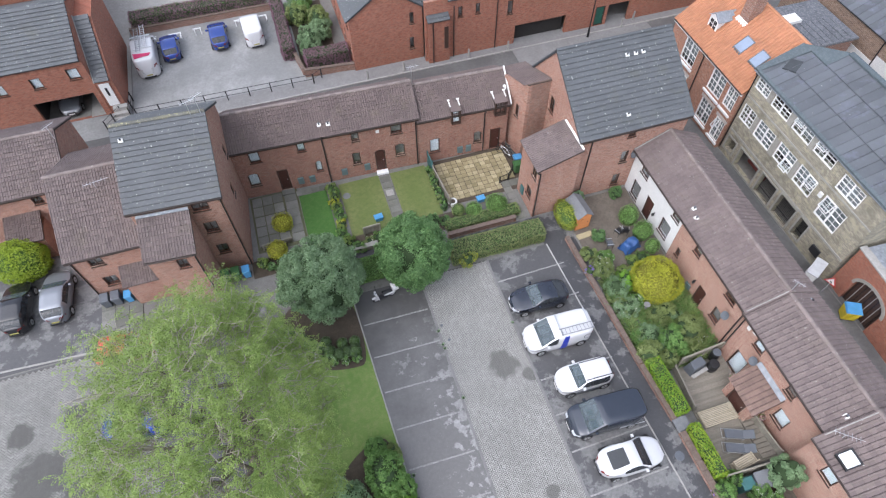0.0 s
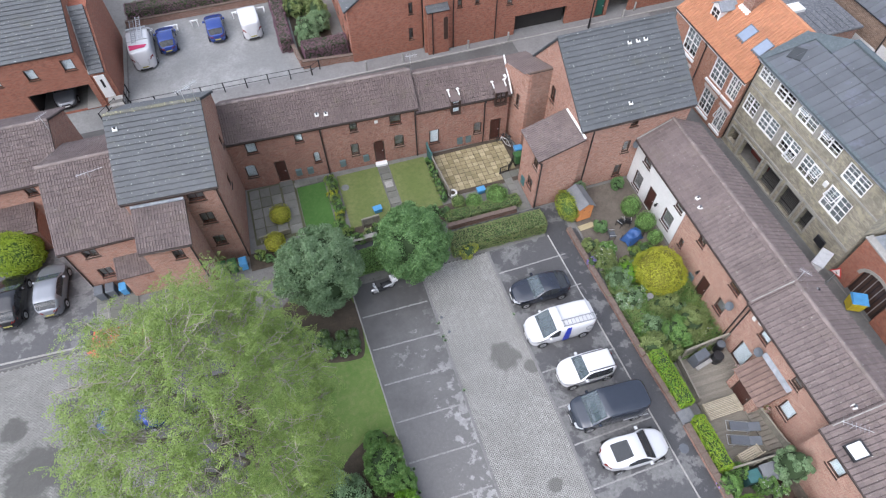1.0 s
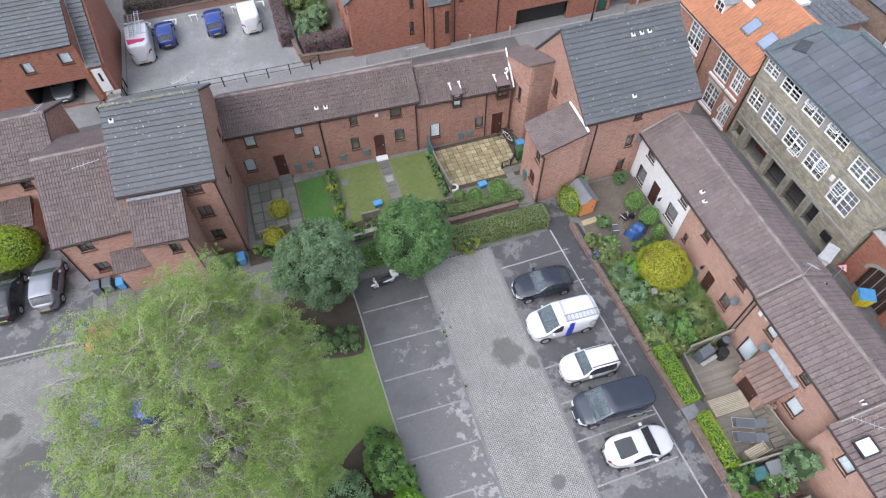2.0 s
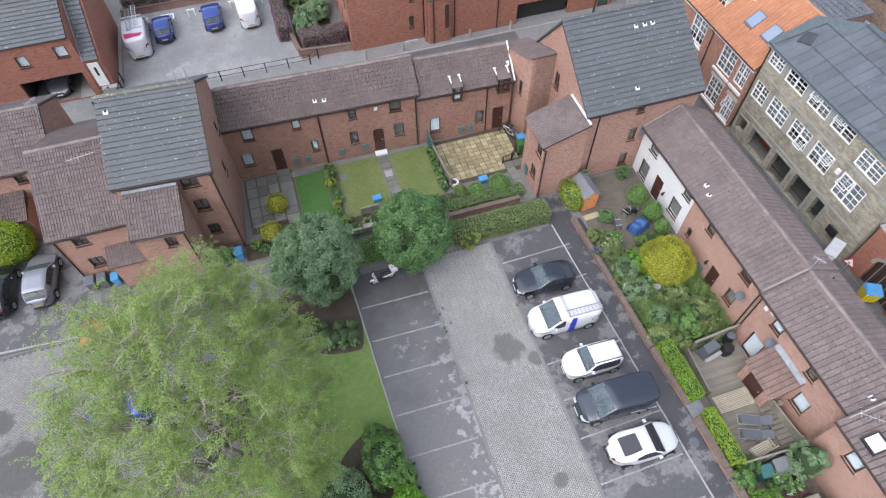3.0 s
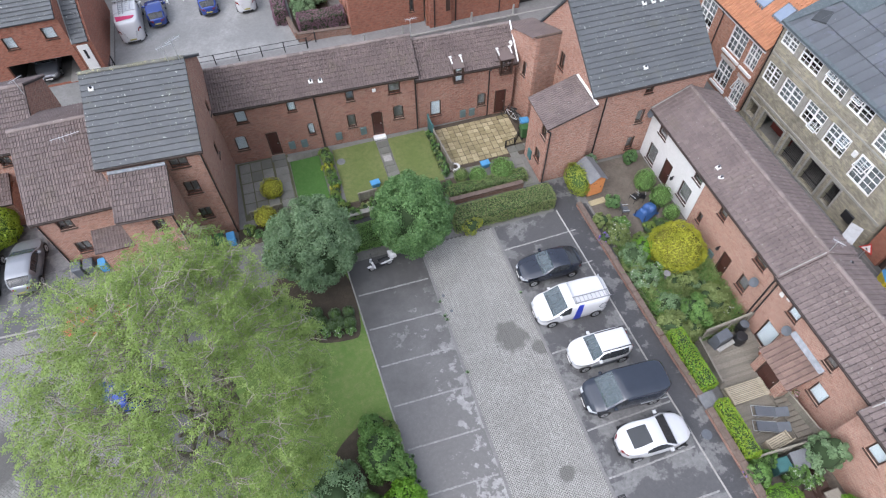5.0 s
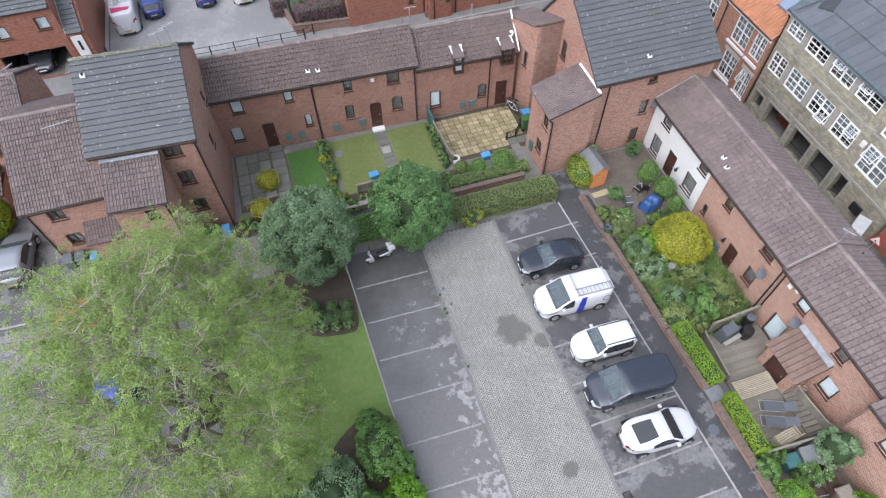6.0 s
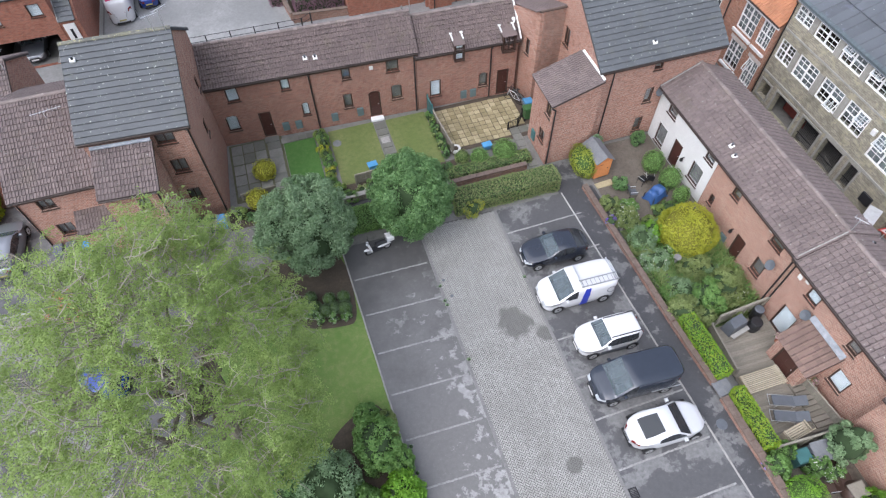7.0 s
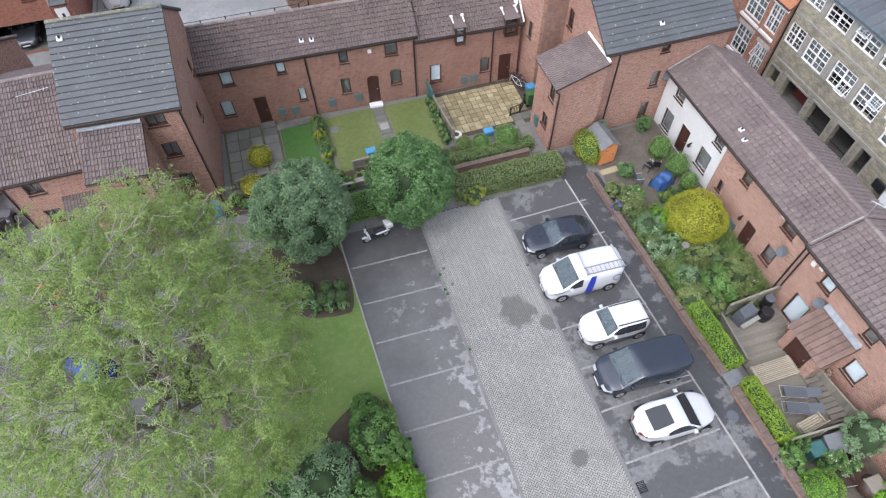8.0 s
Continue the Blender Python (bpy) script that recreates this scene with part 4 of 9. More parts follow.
sheet("lawn", 5.45, 8.3, 26.3, 31.5, GRASS_Y, 0.025, "dry yellow-green lawn before the terrace", "lawn")
sheet("garden_soil", 16.9, 22.4, 17.6, 24.6, DIRT, 0.02, "trodden earth and gravel of the back garden", "soil", step=0.5)
sheet("garden_cover", 16.7, 22.4, 10.4, 17.6, VERDURE, 0.02, "low green growth covering the sloping garden", "ground cover", step=0.5)
sheet("garden_soil", 16.9, 22.4, -8, 3.3, DIRT, 0.02, "earth of the back garden", "soil", step=0.5)
sheet("lane", 26.6, 32.2, 5, 40, ASPHALT_R, 0.01, "dark asphalt lane between the houses", "road", step=0.5)
sheet("backyard", 32.3, 60, -5, 13.0, ASPHALT_R, 0.012, "dark asphalt yard behind a brick wall", "yard")
sheet("flower_bed", 0.8, 4.6, 44.9, 56, SOIL, 0.05, "soil bed with dense shrubs beside the brick flats", "soil")
sheet("courtyard", -30, 30, 56.3, 90, CEMENT, 0.03, "paved court beyond the hedge", "pavement")


def edging(label, a, b, w, h, mat, name="kerb", category="kerb", seg=0.9, z=0.0):
    """A run of kerb stones from a to b, a piece at a time."""
    a, b = Vector((*a, z)), Vector((*b, z))
    L = (b - a).length
    n = max(1, round(L / seg))
    t = thing(name, label, category, a.x, a.y, z, math.degrees(math.atan2(b.y - a.y, b.x - a.x)), kind="structure")
    d = Mesh().block(0.006, L / n - 0.006, -w / 2, w / 2, -0.1, h, min(0.015, h * 0.6)).data("kerb_stone")
    d.materials.append(mat)
    for i in range(n):
        s = new("kerb_stone", d)
        s.parent = t
        s.location = (i * L / n, random.uniform(-0.006, 0.006), random.uniform(-0.004, 0.004))
    return t


edging("weathered concrete edging beside the lawn", (0.17, 21.5), (0.87, 1.5), 0.09, 0.07, CEMENT)
edging("flush concrete channel beside the block paving", (5.05, 21.5), (5.05, 1), 0.18, 0.026, PAVE, seg=0.22)
edging("flush concrete channel beside the block paving", (9.97, 21.5), (9.97, 1), 0.18, 0.026, PAVE, seg=0.22)
edging("concrete kerb along the driveway", (-30, 23.4), (-13.4, 22.4), 0.12, 0.06, CEMENT)
edging("concrete kerb of the back road", (-14, 42.65), (40, 42.65), 0.14, 0.10, CEMENT)
edging("flush concrete strip across the head of the bays", (14.55, 21.5), (15.5, 1), 0.10, 0.025, CEMENT)
solid("painted_line", Mesh().block(0, 6.6, -0.032, 0.032, 0.0, 0.008, 0.003), PALE_LINE, "white painted line along the head of the bays", "road marking", 14.55, 21.5, 0.026, -87.35)


SETT = Mesh().block(0.008, 0.192, -0.048, 0.048, -0.03, 0.014, 0.008).data("sett")
SETT.materials.append(WHITE_LINE)


def sett_line(x0, y0, x1, y1, label="row of pale worn setts between two parking bays"):
    L = math.hypot(x1 - x0, y1 - y0)
    t = thing("bay_line", label, "road marking", x0, y0, 0.0, math.degrees(math.atan2(y1 - y0, x1 - x0)), "bay lines")
    for i in range(int(L / 0.2)):
        o = new("sett", SETT)
        o.parent = t
        o.matrix_basis = pose(i * 0.2, random.uniform(-0.01, 0.01), random.uniform(-0.004, 0.003), 0, 0, random.uniform(-2, 2))


for k in range(7):
    y = 19.12 - 2.46 * k
    sett_line(0.35 + 0.035 * (21.5 - y), y, 4.95, y - 0.1)
for y in (19.55, 17.0, 14.55, 12.0, 9.65, 7.35, 4.8, 2.5):
    sett_line(10.1, y, 15.2, y + 0.1)


# ---- houses ----
def flue(x, y, z, rz=0, tilt=36):
    t = thing("flue", "white plastic flue on a square plate in the roof tiles", "flue", x, y, z, rz, "roof flues")
    b = part("base_plate", Mesh().block(-0.14, 0.14, -0.13, 0.13, -0.06, 0.04, 0.02), WHITE_P, t)
    b.matrix_basis = pose(0, 0, 0, tilt, 0, 0)
    part("pipe", Mesh().tube((0, 0.02, -0.05), (0, 0.02, 0.17), 0.065, n=10), BLACK, t, "dark stub pipe")
    part("cowl", Mesh().tube((0, 0.02, 0.17), (0, 0.02, 0.21), 0.075, 0.065, n=10), GREY_P, t)


terrace_a = gabled_house("terraced_house", "red-brown brick terraced house with brown tiled roof", -5.55, 32.42, 0, -2.5, 6.58, 4.1, 5.12, 6.62, "brown", BRICK_T, [
    (1.2, 1.98, 3.58, 4.72, "b"), (4.65, 5.24, 3.78, 4.72, "b"), (0.62, 1.42, 1.2, 2.5, "ba"), (2.72, 3.52, 0.15, 2.3, "d"), (5.62, 6.12, 1.4, 2.5, "ba")], singles=240, group="terrace", over=0.2)
Bx, By = -5.55 + 6.6 * math.cos(radians(2.5)), 32.42 - 6.6 * math.sin(radians(2.5))
terrace_b = gabled_house("terraced_house", "red-brown brick terraced house with brown tiled roof", Bx, By, 0, -2.5, 7.0, 4.1, 5.12, 6.62, "brown", BRICK_T, [
    (2.0, 2.58, 3.75, 4.72, "w"), (4.95, 5.8, 3.72, 4.75, "w"), (1.84, 2.45, 1.35, 2.55, "w"), (3.55, 4.35, 0.2, 2.4, "da"), (5.15, 5.9, 1.35, 2.6, "wa")], singles=240, group="terrace", over=0.2)
Cx, Cy = -5.55 + 13.62 * math.cos(radians(2.5)), 32.42 - 13.62 * math.sin(radians(2.5))
terrace_c = gabled_house("terraced_house", "red-brown brick terraced house with low brown tiled roof", Cx, Cy, 0, -2.5, 7.1, 4.1, 4.72, 6.2, "brown", BRICK_T, [
    (0.85, 1.65, 0.95, 2.35, "b"), (4.4, 5.05, 1.05, 2.25, "wa"), (5.75, 6.6, 0.02, 2.2, "d")], singles=240, group="terrace", over=0.2)


def half_dormer(h, u0, u1, eave, pitch, kind):
    """A window that breaks through the eaves, with a low tiled roof and white boards along its edges."""
    z0, z1, y0 = eave - 0.85, eave + 0.35, -0.30
    pl = lambda u, d, q: (u, y0 + d, q)
    d = part("dormer", Mesh().box(u0 - 0.06, u0, y0, 0.75, z0, z1).box(u1, u1 + 0.06, y0, 0.75, z0, z1).box(u0, u1, y0, 0.0, z0 - 0.06, z0), FRAME_D, h, "dark framed window breaking through the eaves")
    add_window(d, pl, (u0, u1, z0, z1, kind))
    low = 0.1
    run = (z1 + 0.05 - eave - low * y0) / (pitch - low)
    top = lambda y: z1 + 0.05 + low * (y - y0)
    part("dormer_roof", Mesh().hexa([(u0 - 0.1, y0 - 0.06, z1), (u1 + 0.1, y0 - 0.06, z1), (u1 + 0.1, run, top(run) - 0.05), (u0 - 0.1, run, top(run) - 0.05),
                                     (u0 - 0.1, y0 - 0.06, z1 + 0.05), (u1 + 0.1, y0 - 0.06, z1 + 0.05), (u1 + 0.1, run, top(run)), (u0 - 0.1, run, top(run))]), TILE_B, h)
    for a in (u0 - 0.1, u1 + 0.02):
        e = top(run) + 0.03
        yb = 0.12
        zb = top(yb) - 0.02
        part("verge_board", Mesh().hexa([(a, yb, zb), (a + 0.08, yb, zb), (a + 0.08, run, e), (a, run, e), (a, yb, zb + 0.1), (a + 0.08, yb, zb + 0.1), (a + 0.08, run, e + 0.07), (a, run, e + 0.07)]), WHITE_P, h, "white board beside the dormer")
        part("cap_flashing", Mesh().block(a - 0.06, a + 0.14, run - 0.04, run + 0.12, e - 0.1, e + 0.12, 0.02), WHITE_P, h, "white square flashing")


for h, u, z0, z1 in ((terrace_a, -0.2, 4.98, 6.72), (terrace_c, 7.14, 4.6, 6.3)):
    part("verge_board", Mesh().hexa([(u, -0.22, z0), (u + 0.09, -0.22, z0), (u + 0.09, 2.05, z1), (u, 2.05, z1), (u, -0.22, z0 + 0.14), (u + 0.09, -0.22, z0 + 0.14), (u + 0.09, 2.05, z1 + 0.14), (u, 2.05, z1 + 0.14)]), FRAME_W, h, "white verge board")
half_dormer(terrace_c, 2.58, 3.18, 4.72, 1.48 / 2.05, "b")
half_dormer(terrace_c, 5.95, 6.75, 4.72, 1.48 / 2.05, "c")
for h, px, top in ((terrace_a, 6.5, 4.6), (terrace_b, 6.85, 4.6), (terrace_c, 5.2, 4.2)):
    downpipe(h, px, -0.06, 0, top, (0, -0.25))
for h, boxes in ((terrace_a, ((4.08, 0.5), (4.95, 0.45))), (terrace_b, ((0.85, 0.5), (2.65, 0.55))), (terrace_c, ((3.1, 0.35), (3.8, 0.35)))):
    for u, q in boxes:
        c = part("meter_cabinet", Mesh().block(u, u + 0.4, -0.12, 0.0, q, q + 0.62, 0.02), CABINET, h, "grey-green meter cabinet door")
        part("frame", Mesh().box(u - 0.03, u + 0.43, -0.02, -0.004, q - 0.03, q + 0.65), CABINET, c)
part("doorstep", Mesh().block(3.5, 4.4, -0.4, 0, 0, 0.18), FRAME_W, terrace_b, "white painted doorstep")
part("doorstep", Mesh().block(2.65, 3.6, -0.5, 0, 0, 0.15), SLAB_G, terrace_a)

# the two tall houses with grey roofs
tall_west = gabled_house("tall_house", "tall brick house with grey tiled gable roof", -11.28, 26.66, 0, -3.5, 5.4, 8.1, 7.9, 10.38, "grey", BRICK, [
    (3.5, 4.5, 6.55, 7.5, "c"), (3.6, 4.45, 4.3, 5.35, "c"), (3.65, 4.4, 1.9, 2.9, "c")], singles=280,
    side_right=[(4.9, 5.45, 5.4, 6.4, "w"), (2.6, 3.2, 3.9, 5.0, "w")], ridge_y=4.5, ridge_mat=TILE_L)
downpipe(tall_west, 5.3, -0.06, 0, 7.35, (0, -0.25))
lt = thing("lean_to", "brick lean-to with brown tiled roof against the tall house", "lean-to", -11.0, 24.08, 0, -4)
part("wall", panel(2.85, 0, 6.05, [(1.55, 2.2, 4.6, 5.5)], 0.25, lambda u, d, q: (u, d, q)), BRICK, lt)
part("wall", Mesh().prism([(0.25, 0), (2.35, 0), (2.35, 7.1), (0.25, 6.1)], 2.6, 2.85, "x"), BRICK, lt)
part("wall", Mesh().prism([(0.25, 0), (2.35, 0), (2.35, 7.1), (0.25, 6.1)], 0.0, 0.25, "x"), BRICK, lt)
add_window(lt, lambda u, d, q: (u, d, q), (1.55, 2.2, 4.6, 5.5, "c"))
slope(lt, (-0.12, -0.2, 6.02), (2.97, -0.2, 6.02), (2.97, 2.33, 7.22), (-0.12, 2.33, 7.22), "brown3", 60)
part("flashing", Mesh().prism([(2.2, 7.3), (2.34, 7.36), (2.34, 7.44), (2.2, 7.36)], -0.1, 2.95, "x"), LEAD, lt, "pale lead flashing")
gutter(lt, (-0.1, -0.26, 5.98), (2.95, -0.26, 5.98))
downpipe(lt, 2.75, -0.06, 0, 5.8, (0, -0.2))

mid_west = gabled_house("house", "brick house with brown tiled roof beside the driveway", -16.1, 26.45, 0, 0, 5.1, 9.0, 5.2, 7.75, "brown3", BRICK, [
    (1.0, 1.85, 3.75, 4.65, "c"), (1.0, 1.85, 1.45, 2.45, "c")], singles=280, over=0.3)
downpipe(mid_west, 0.1, -0.06, 0, 4.8, (0, -0.25))
pr = thing("porch_roof", "small brown tiled porch roof on the brick house", "porch", -13.75, 25.1, 0)
part("wall", Mesh().box(0.1, 2.55, 0.3, 1.33, 0, 2.5), BRICK, pr)
slope(pr, (0, 0.0, 2.55), (2.7, 0.0, 2.55), (2.7, 1.34, 3.15), (0, 1.34, 3.15), "brown3", 40)

low_west = gabled_house("house", "low brick house with brown tiled roof", -27.0, 33.2, 0, 0, 10.6, 6.6, 4.85, 6.75, "brown3", BRICK, [
    (8.0, 8.7, 3.5, 4.5, "c"), (4.0, 4.8, 3.5, 4.5, "c")], singles=120)
wp = thing("porch", "small brick porch with brown tiled roof", "porch", -21.3, 31.3, 0)
part("wall", panel(2.2, 0, 2.2, [(0.5, 1.2, 1.0, 2.0)], 0.2, lambda u, d, q: (u, d, q)), BRICK, wp)
part("wall", Mesh().box(0, 0.2, 0.2, 1.95, 0, 2.2), BRICK, wp)
part("wall", Mesh().box(2.0, 2.2, 0.2, 1.95, 0, 2.2), BRICK, wp)
add_window(wp, lambda u, d, q: (u, d, q), (0.5, 1.2, 1.0, 2.0, "c"))
slope(wp, (-0.1, -0.2, 2.2), (2.3, -0.2, 2.2), (2.3, 1.88, 2.95), (-0.1, 1.88, 2.95), "brown", 60)

tall_east = gabled_house("tall_house", "tall brick house with grey tiled gable roof", 17.5, 24.8, 0, 0, 8.4, 7.9, 6.6, 10.0, "grey", BRICK, [
    (3.8, 4.4, 5.45, 6.3, "w"), (3.75, 4.35, 2.85, 4.05, "w"), (3.65, 4.25, 0.4, 1.6, "w")], singles=290, side_left=[(2.75, 3.45, 5.0, 6.3, "c")], ridge_y=5.05)
downpipe(tall_east, 1.0, -0.06, 0, 6.2, (0, -0.25))

ax = thing("annex", "brick annex with brown tiled single-pitch roof", "annex", 14.45, 24.15, 0)
AX_W = lambda u, d, q: (d, 2.85 - u, q)
part("wall", panel(2.85, 0, 5.1, [(1.9, 2.6, 3.75, 4.7), (1.45, 2.25, 1.3, 2.3)], 0.25, AX_W), BRICK, ax)
add_window(ax, AX_W, (1.9, 2.6, 3.75, 4.7, "c"))
add_window(ax, AX_W, (1.45, 2.25, 1.3, 2.3, "c"))
part("wall", Mesh().prism([(0.25, 0), (3.05, 0), (3.05, 6.05), (0.25, 5.1)], 0, 0.25, "y"), BRICK, ax)
part("wall", Mesh().prism([(0.25, 0), (3.05, 0), (3.05, 6.05), (0.25, 5.1)], 2.6, 2.85, "y"), BRICK, ax)
slope(ax, (-0.22, 2.98, 5.1), (-0.22, -0.15, 5.1), (3.04, -0.15, 6.2), (3.04, 2.98, 6.2), "brown3", 90)
part("flashing", Mesh().prism([(2.93, 6.26), (3.045, 6.30), (3.045, 6.345), (2.93, 6.29)], -0.1, 2.85, "y"), FRAME_W, ax, "white painted flashing")
part("meter_cabinet", Mesh().block(-0.1, 0.0, 1.75, 2.2, 0.5, 1.3), DOOR_T, ax, "teal cabinet door")
downpipe(ax, 0.12, -0.06, 0, 4.7, (-0.25, 0))

tw = thing("stair_tower", "brick stair tower with a catslide tiled roof", "tower", 15.78, 29.95, 0)
TW_W = lambda u, d, q: (d - 0.55 * (3.0 - u) / 3.0, 3.0 - u, q)
part("wall", panel(3.0, 0, 6.1, [(1.75, 2.2, 3.6, 4.8)], 0.25, TW_W), BRICK, tw)
add_window(tw, TW_W, (1.75, 2.2, 3.6, 4.8, "w"))
part("wall", Mesh().add([TW_W(u, d, q) for d in (0, 0.25) for u, q in ((3.0, 6.1), (0.0, 6.1), (3.0, 7.4))], [(0, 2, 1), (3, 4, 5), (0, 1, 4, 3), (1, 2, 5, 4), (2, 0, 3, 5)]), BRICK, tw)
# South wall takes BRICK_O, a darker tone than BRICK on the west.
part("wall", Mesh().box(0.25, 1.72, 0, 0.25, 0, 7.4), BRICK_O, tw, "darker brick side wall")
slope(tw, (1.72, 4.4, 5.55), (-0.4, 4.4, 5.55), (-0.05, -0.02, 7.45), (1.72, -0.02, 7.45), "brown", 0)
part("coping", Mesh().block(-0.06, 1.72, -0.05, 0.07, 7.4, 7.5), COPE_B, tw)

# the east row, facing the car park
ROW_G = "east row"
white_house = gabled_house("cottage", "white rendered cottage with brown tiled roof", 22.5, 24.72, -0.2, -90, 6.5, 4.4, 4.35, 5.45, "brown2", RENDER, [
    (1.05, 2.0, 3.0, 4.2, "w"), (0.75, 1.75, 0.3, 1.85, "w"), (2.65, 3.55, 0.1, 2.1, "d"), (4.75, 5.85, 0.75, 2.2, "w"), (5.4, 6.25, 3.1, 4.2, "w")], singles=290, group=ROW_G, over=0.3)
brick_house = gabled_house("cottage", "pink brick cottage with brown tiled roof", 22.5, 18.2, -0.9, -90, 7.3, 4.4, 5.05, 6.15, "brown2", BRICK_P, [
    (1.8, 2.5, 3.65, 4.55, "w"), (0.6, 1.0, 1.6, 2.4, "w"), (3.6, 4.4, 0.1, 2.15, "d"), (5.4, 6.35, 3.8, 4.75, "w"), (5.4, 6.2, 1.1, 2.3, "w")], singles=290, group=ROW_G, over=0.3)
deck_house = gabled_house("cottage", "pink brick cottage with a tiled porch and brown tiled roof", 22.5, 10.88, -1.3, -90, 7.55, 4.4, 5.3, 6.4, "brown2", BRICK_P, [
    (1.45, 2.25, 3.8, 4.75, "b"), (1.0, 2.1, 0.1, 2.15, "b"), (5.15, 6.1, 1.3, 2.6, "b"), (4.5, 5.2, 3.85, 4.7, "w")], singles=290, group=ROW_G, over=0.3)
end_house = gabled_house("cottage", "pink brick cottage with a roof light and brown tiled roof", 21.8, 3.3, -1.3, -90, 10.0, 5.6, 5.2, 6.6, "brown2", BRICK_P, [
    (1.3, 2.2, 3.4, 4.5, "b"), (4.0, 5.0, 3.4, 4.5, "w")], singles=120, group=ROW_G, over=0.3)
downpipe(brick_house, 7.2, -0.06, 0, 4.7, (0, -0.25))
downpipe(deck_house, 0.15, -0.06, 0, 4.9, (0, -0.25))
po = thing("porch", "brick porch with tiled roof and lead flashing, brown door", "porch", 21.15, 8.25, -1.3, -90)
part("wall", panel(2.2, 0, 2.1, [(0.45, 1.7, 0.05, 1.95)], 0.15, lambda u, d, q: (u, d, q)), BRICK_P, po)
part("wall", Mesh().prism([(0.15, 0), (1.32, 0), (1.32, 3.0), (0.15, 2.2)], 0, 0.15, "x"), BRICK_P, po)
part("wall", Mesh().prism([(0.15, 0), (1.32, 0), (1.32, 3.0), (0.15, 2.2)], 2.05, 2.2, "x"), BRICK_P, po)
add_door(po, lambda u, d, q: (u, d, q), (0.45, 1.7, 0.05, 1.95), DOOR_D)
slope(po, (-0.15, -0.25, 2.1), (2.4, -0.25, 2.1), (2.4, 1.33, 3.3), (-0.15, 1.33, 3.3), "red", 60)
part("flashing", Mesh().prism([(1.1, 3.28), (1.34, 3.44), (1.34, 3.52), (1.08, 3.32)], -0.1, 2.35, "x"), LEAD, po, "blue-grey lead flashing")

# the stone building and its neighbour with orange tiles
stone_wins = [(26.6 - a, 26.6 - b, z0, z1, k) for a, b, z0, z1, k in (
    (26.3, 24.82, 6.65, 7.9, "s"), (24.35, 22.45, 6.6, 7.9, "s"), (21.95, 20.05, 6.6, 7.95, "s0u"), (19.62, 17.7, 6.65, 7.95, "s0u"), (16.8, 14.8, 6.0, 7.4, "s"),
    (26.3, 24.85, 3.65, 5.15, "s"), (24.42, 22.5, 3.6, 5.2, "s"), (21.98, 20.1, 3.65, 5.25, "s1l"), (19.66, 17.8, 3.65, 5.3, "s1u"), (16.85, 14.8, 3.25, 5.2, "s0u"))]
arcade = [(26.6 - a, 26.6 - b, z0, z1, "o") for a, b, z0, z1 in ((26.2, 25.2, 0.5, 1.8), (24.55, 22.3, 0.02, 1.92), (21.75, 20.05, 0.02, 2.05), (19.5, 17.85, 0.02, 2.2), (17.25, 16.4, 0.3, 2.2))]
stone_house = thing("stone_building", "weathered stone building with white sash windows and slate roof", "building", 32.3, 26.6, -0.85, -90)
part("wall", panel(13.5, 0, 8.05, [o[:4] for o in stone_wins + arcade], 0.45, lambda u, d, q: (u, d, q)), STONE, stone_house)
part("wall", Mesh().prism([(0.45, 0), (4.39, 0), (4.39, 9.7), (0.45, 8.1)], 13.05, 13.5, "x"), STONE, stone_house)
part("wall", Mesh().prism([(0.45, 0), (3.0, 0), (3.0, 9.1), (0.45, 8.1)], 0, 0.45, "x"), STONE, stone_house)
# Full-height block behind the windows, coloured like an unlit room.
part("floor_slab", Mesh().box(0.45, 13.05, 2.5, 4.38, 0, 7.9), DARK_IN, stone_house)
part("string_course", Mesh().block(0, 13.5, -0.06, 0.0, 2.35, 2.55, 0.03), STONE_TRIM, stone_house)
part("back_wall", Mesh().box(2.05, 4.3, 1.4, 1.5, 0, 1.9), RED_IN, stone_house, "dark red inner wall")
part("string_course", Mesh().block(0, 13.5, -0.05, 0.0, 5.75, 5.88, 0.03), STONE_TRIM, stone_house)
for o in stone_wins:
    add_window(stone_house, lambda u, d, q: (u, d, q), o, False)
for o in arcade:
    u0, u1, z0, z1 = o[:4]
    part("arcade_frame", framed(u0 - 0.14, u1 + 0.14, z0 - 0.02, z1 + 0.14, lambda u, d, q: (u, d, q), 0.14, -0.05, -0.004), STONE_TRIM, stone_house)
    g = Mesh()
    k = int((u1 - u0) / 0.12)
    for i in range(1, k):
        g.tube((u0 + i * (u1 - u0) / k, 0.25, z0), (u0 + i * (u1 - u0) / k, 0.25, z1), 0.012, n=5)
    for q in (0.3, 0.85):
        g.box(u0, u1, 0.235, 0.265, z0 + q * (z1 - z0) - 0.02, z0 + q * (z1 - z0) + 0.02)
    if u0 > 4:
        part("iron_grille", g, IRON, stone_house)
for o, o2 in zip(stone_wins[:3] + stone_wins[5:8], stone_wins[1:4] + stone_wins[6:9]):
    part("pier", Mesh().block(o[1] + 0.02, o2[0] - 0.02, -0.03, -0.003, o[2], o[3] - 0.05), STONE_TRIM, stone_house, "smooth grey stone pier")
slope(stone_house, (-0.1, -0.25, 8.0), (13.7, -0.25, 8.0), (13.7, 3.05, 9.34), (-0.1, 3.05, 9.34), "slate", 0)
slope(stone_house, (2.4, 3.05, 9.34), (13.7, 3.05, 9.34), (13.7, 4.6, 9.97), (2.4, 4.6, 9.97), "slate", 0)
part("wall", Mesh().box(2.45, 13.5, 4.4, 4.72, 0, 9.86), STONE, stone_house)
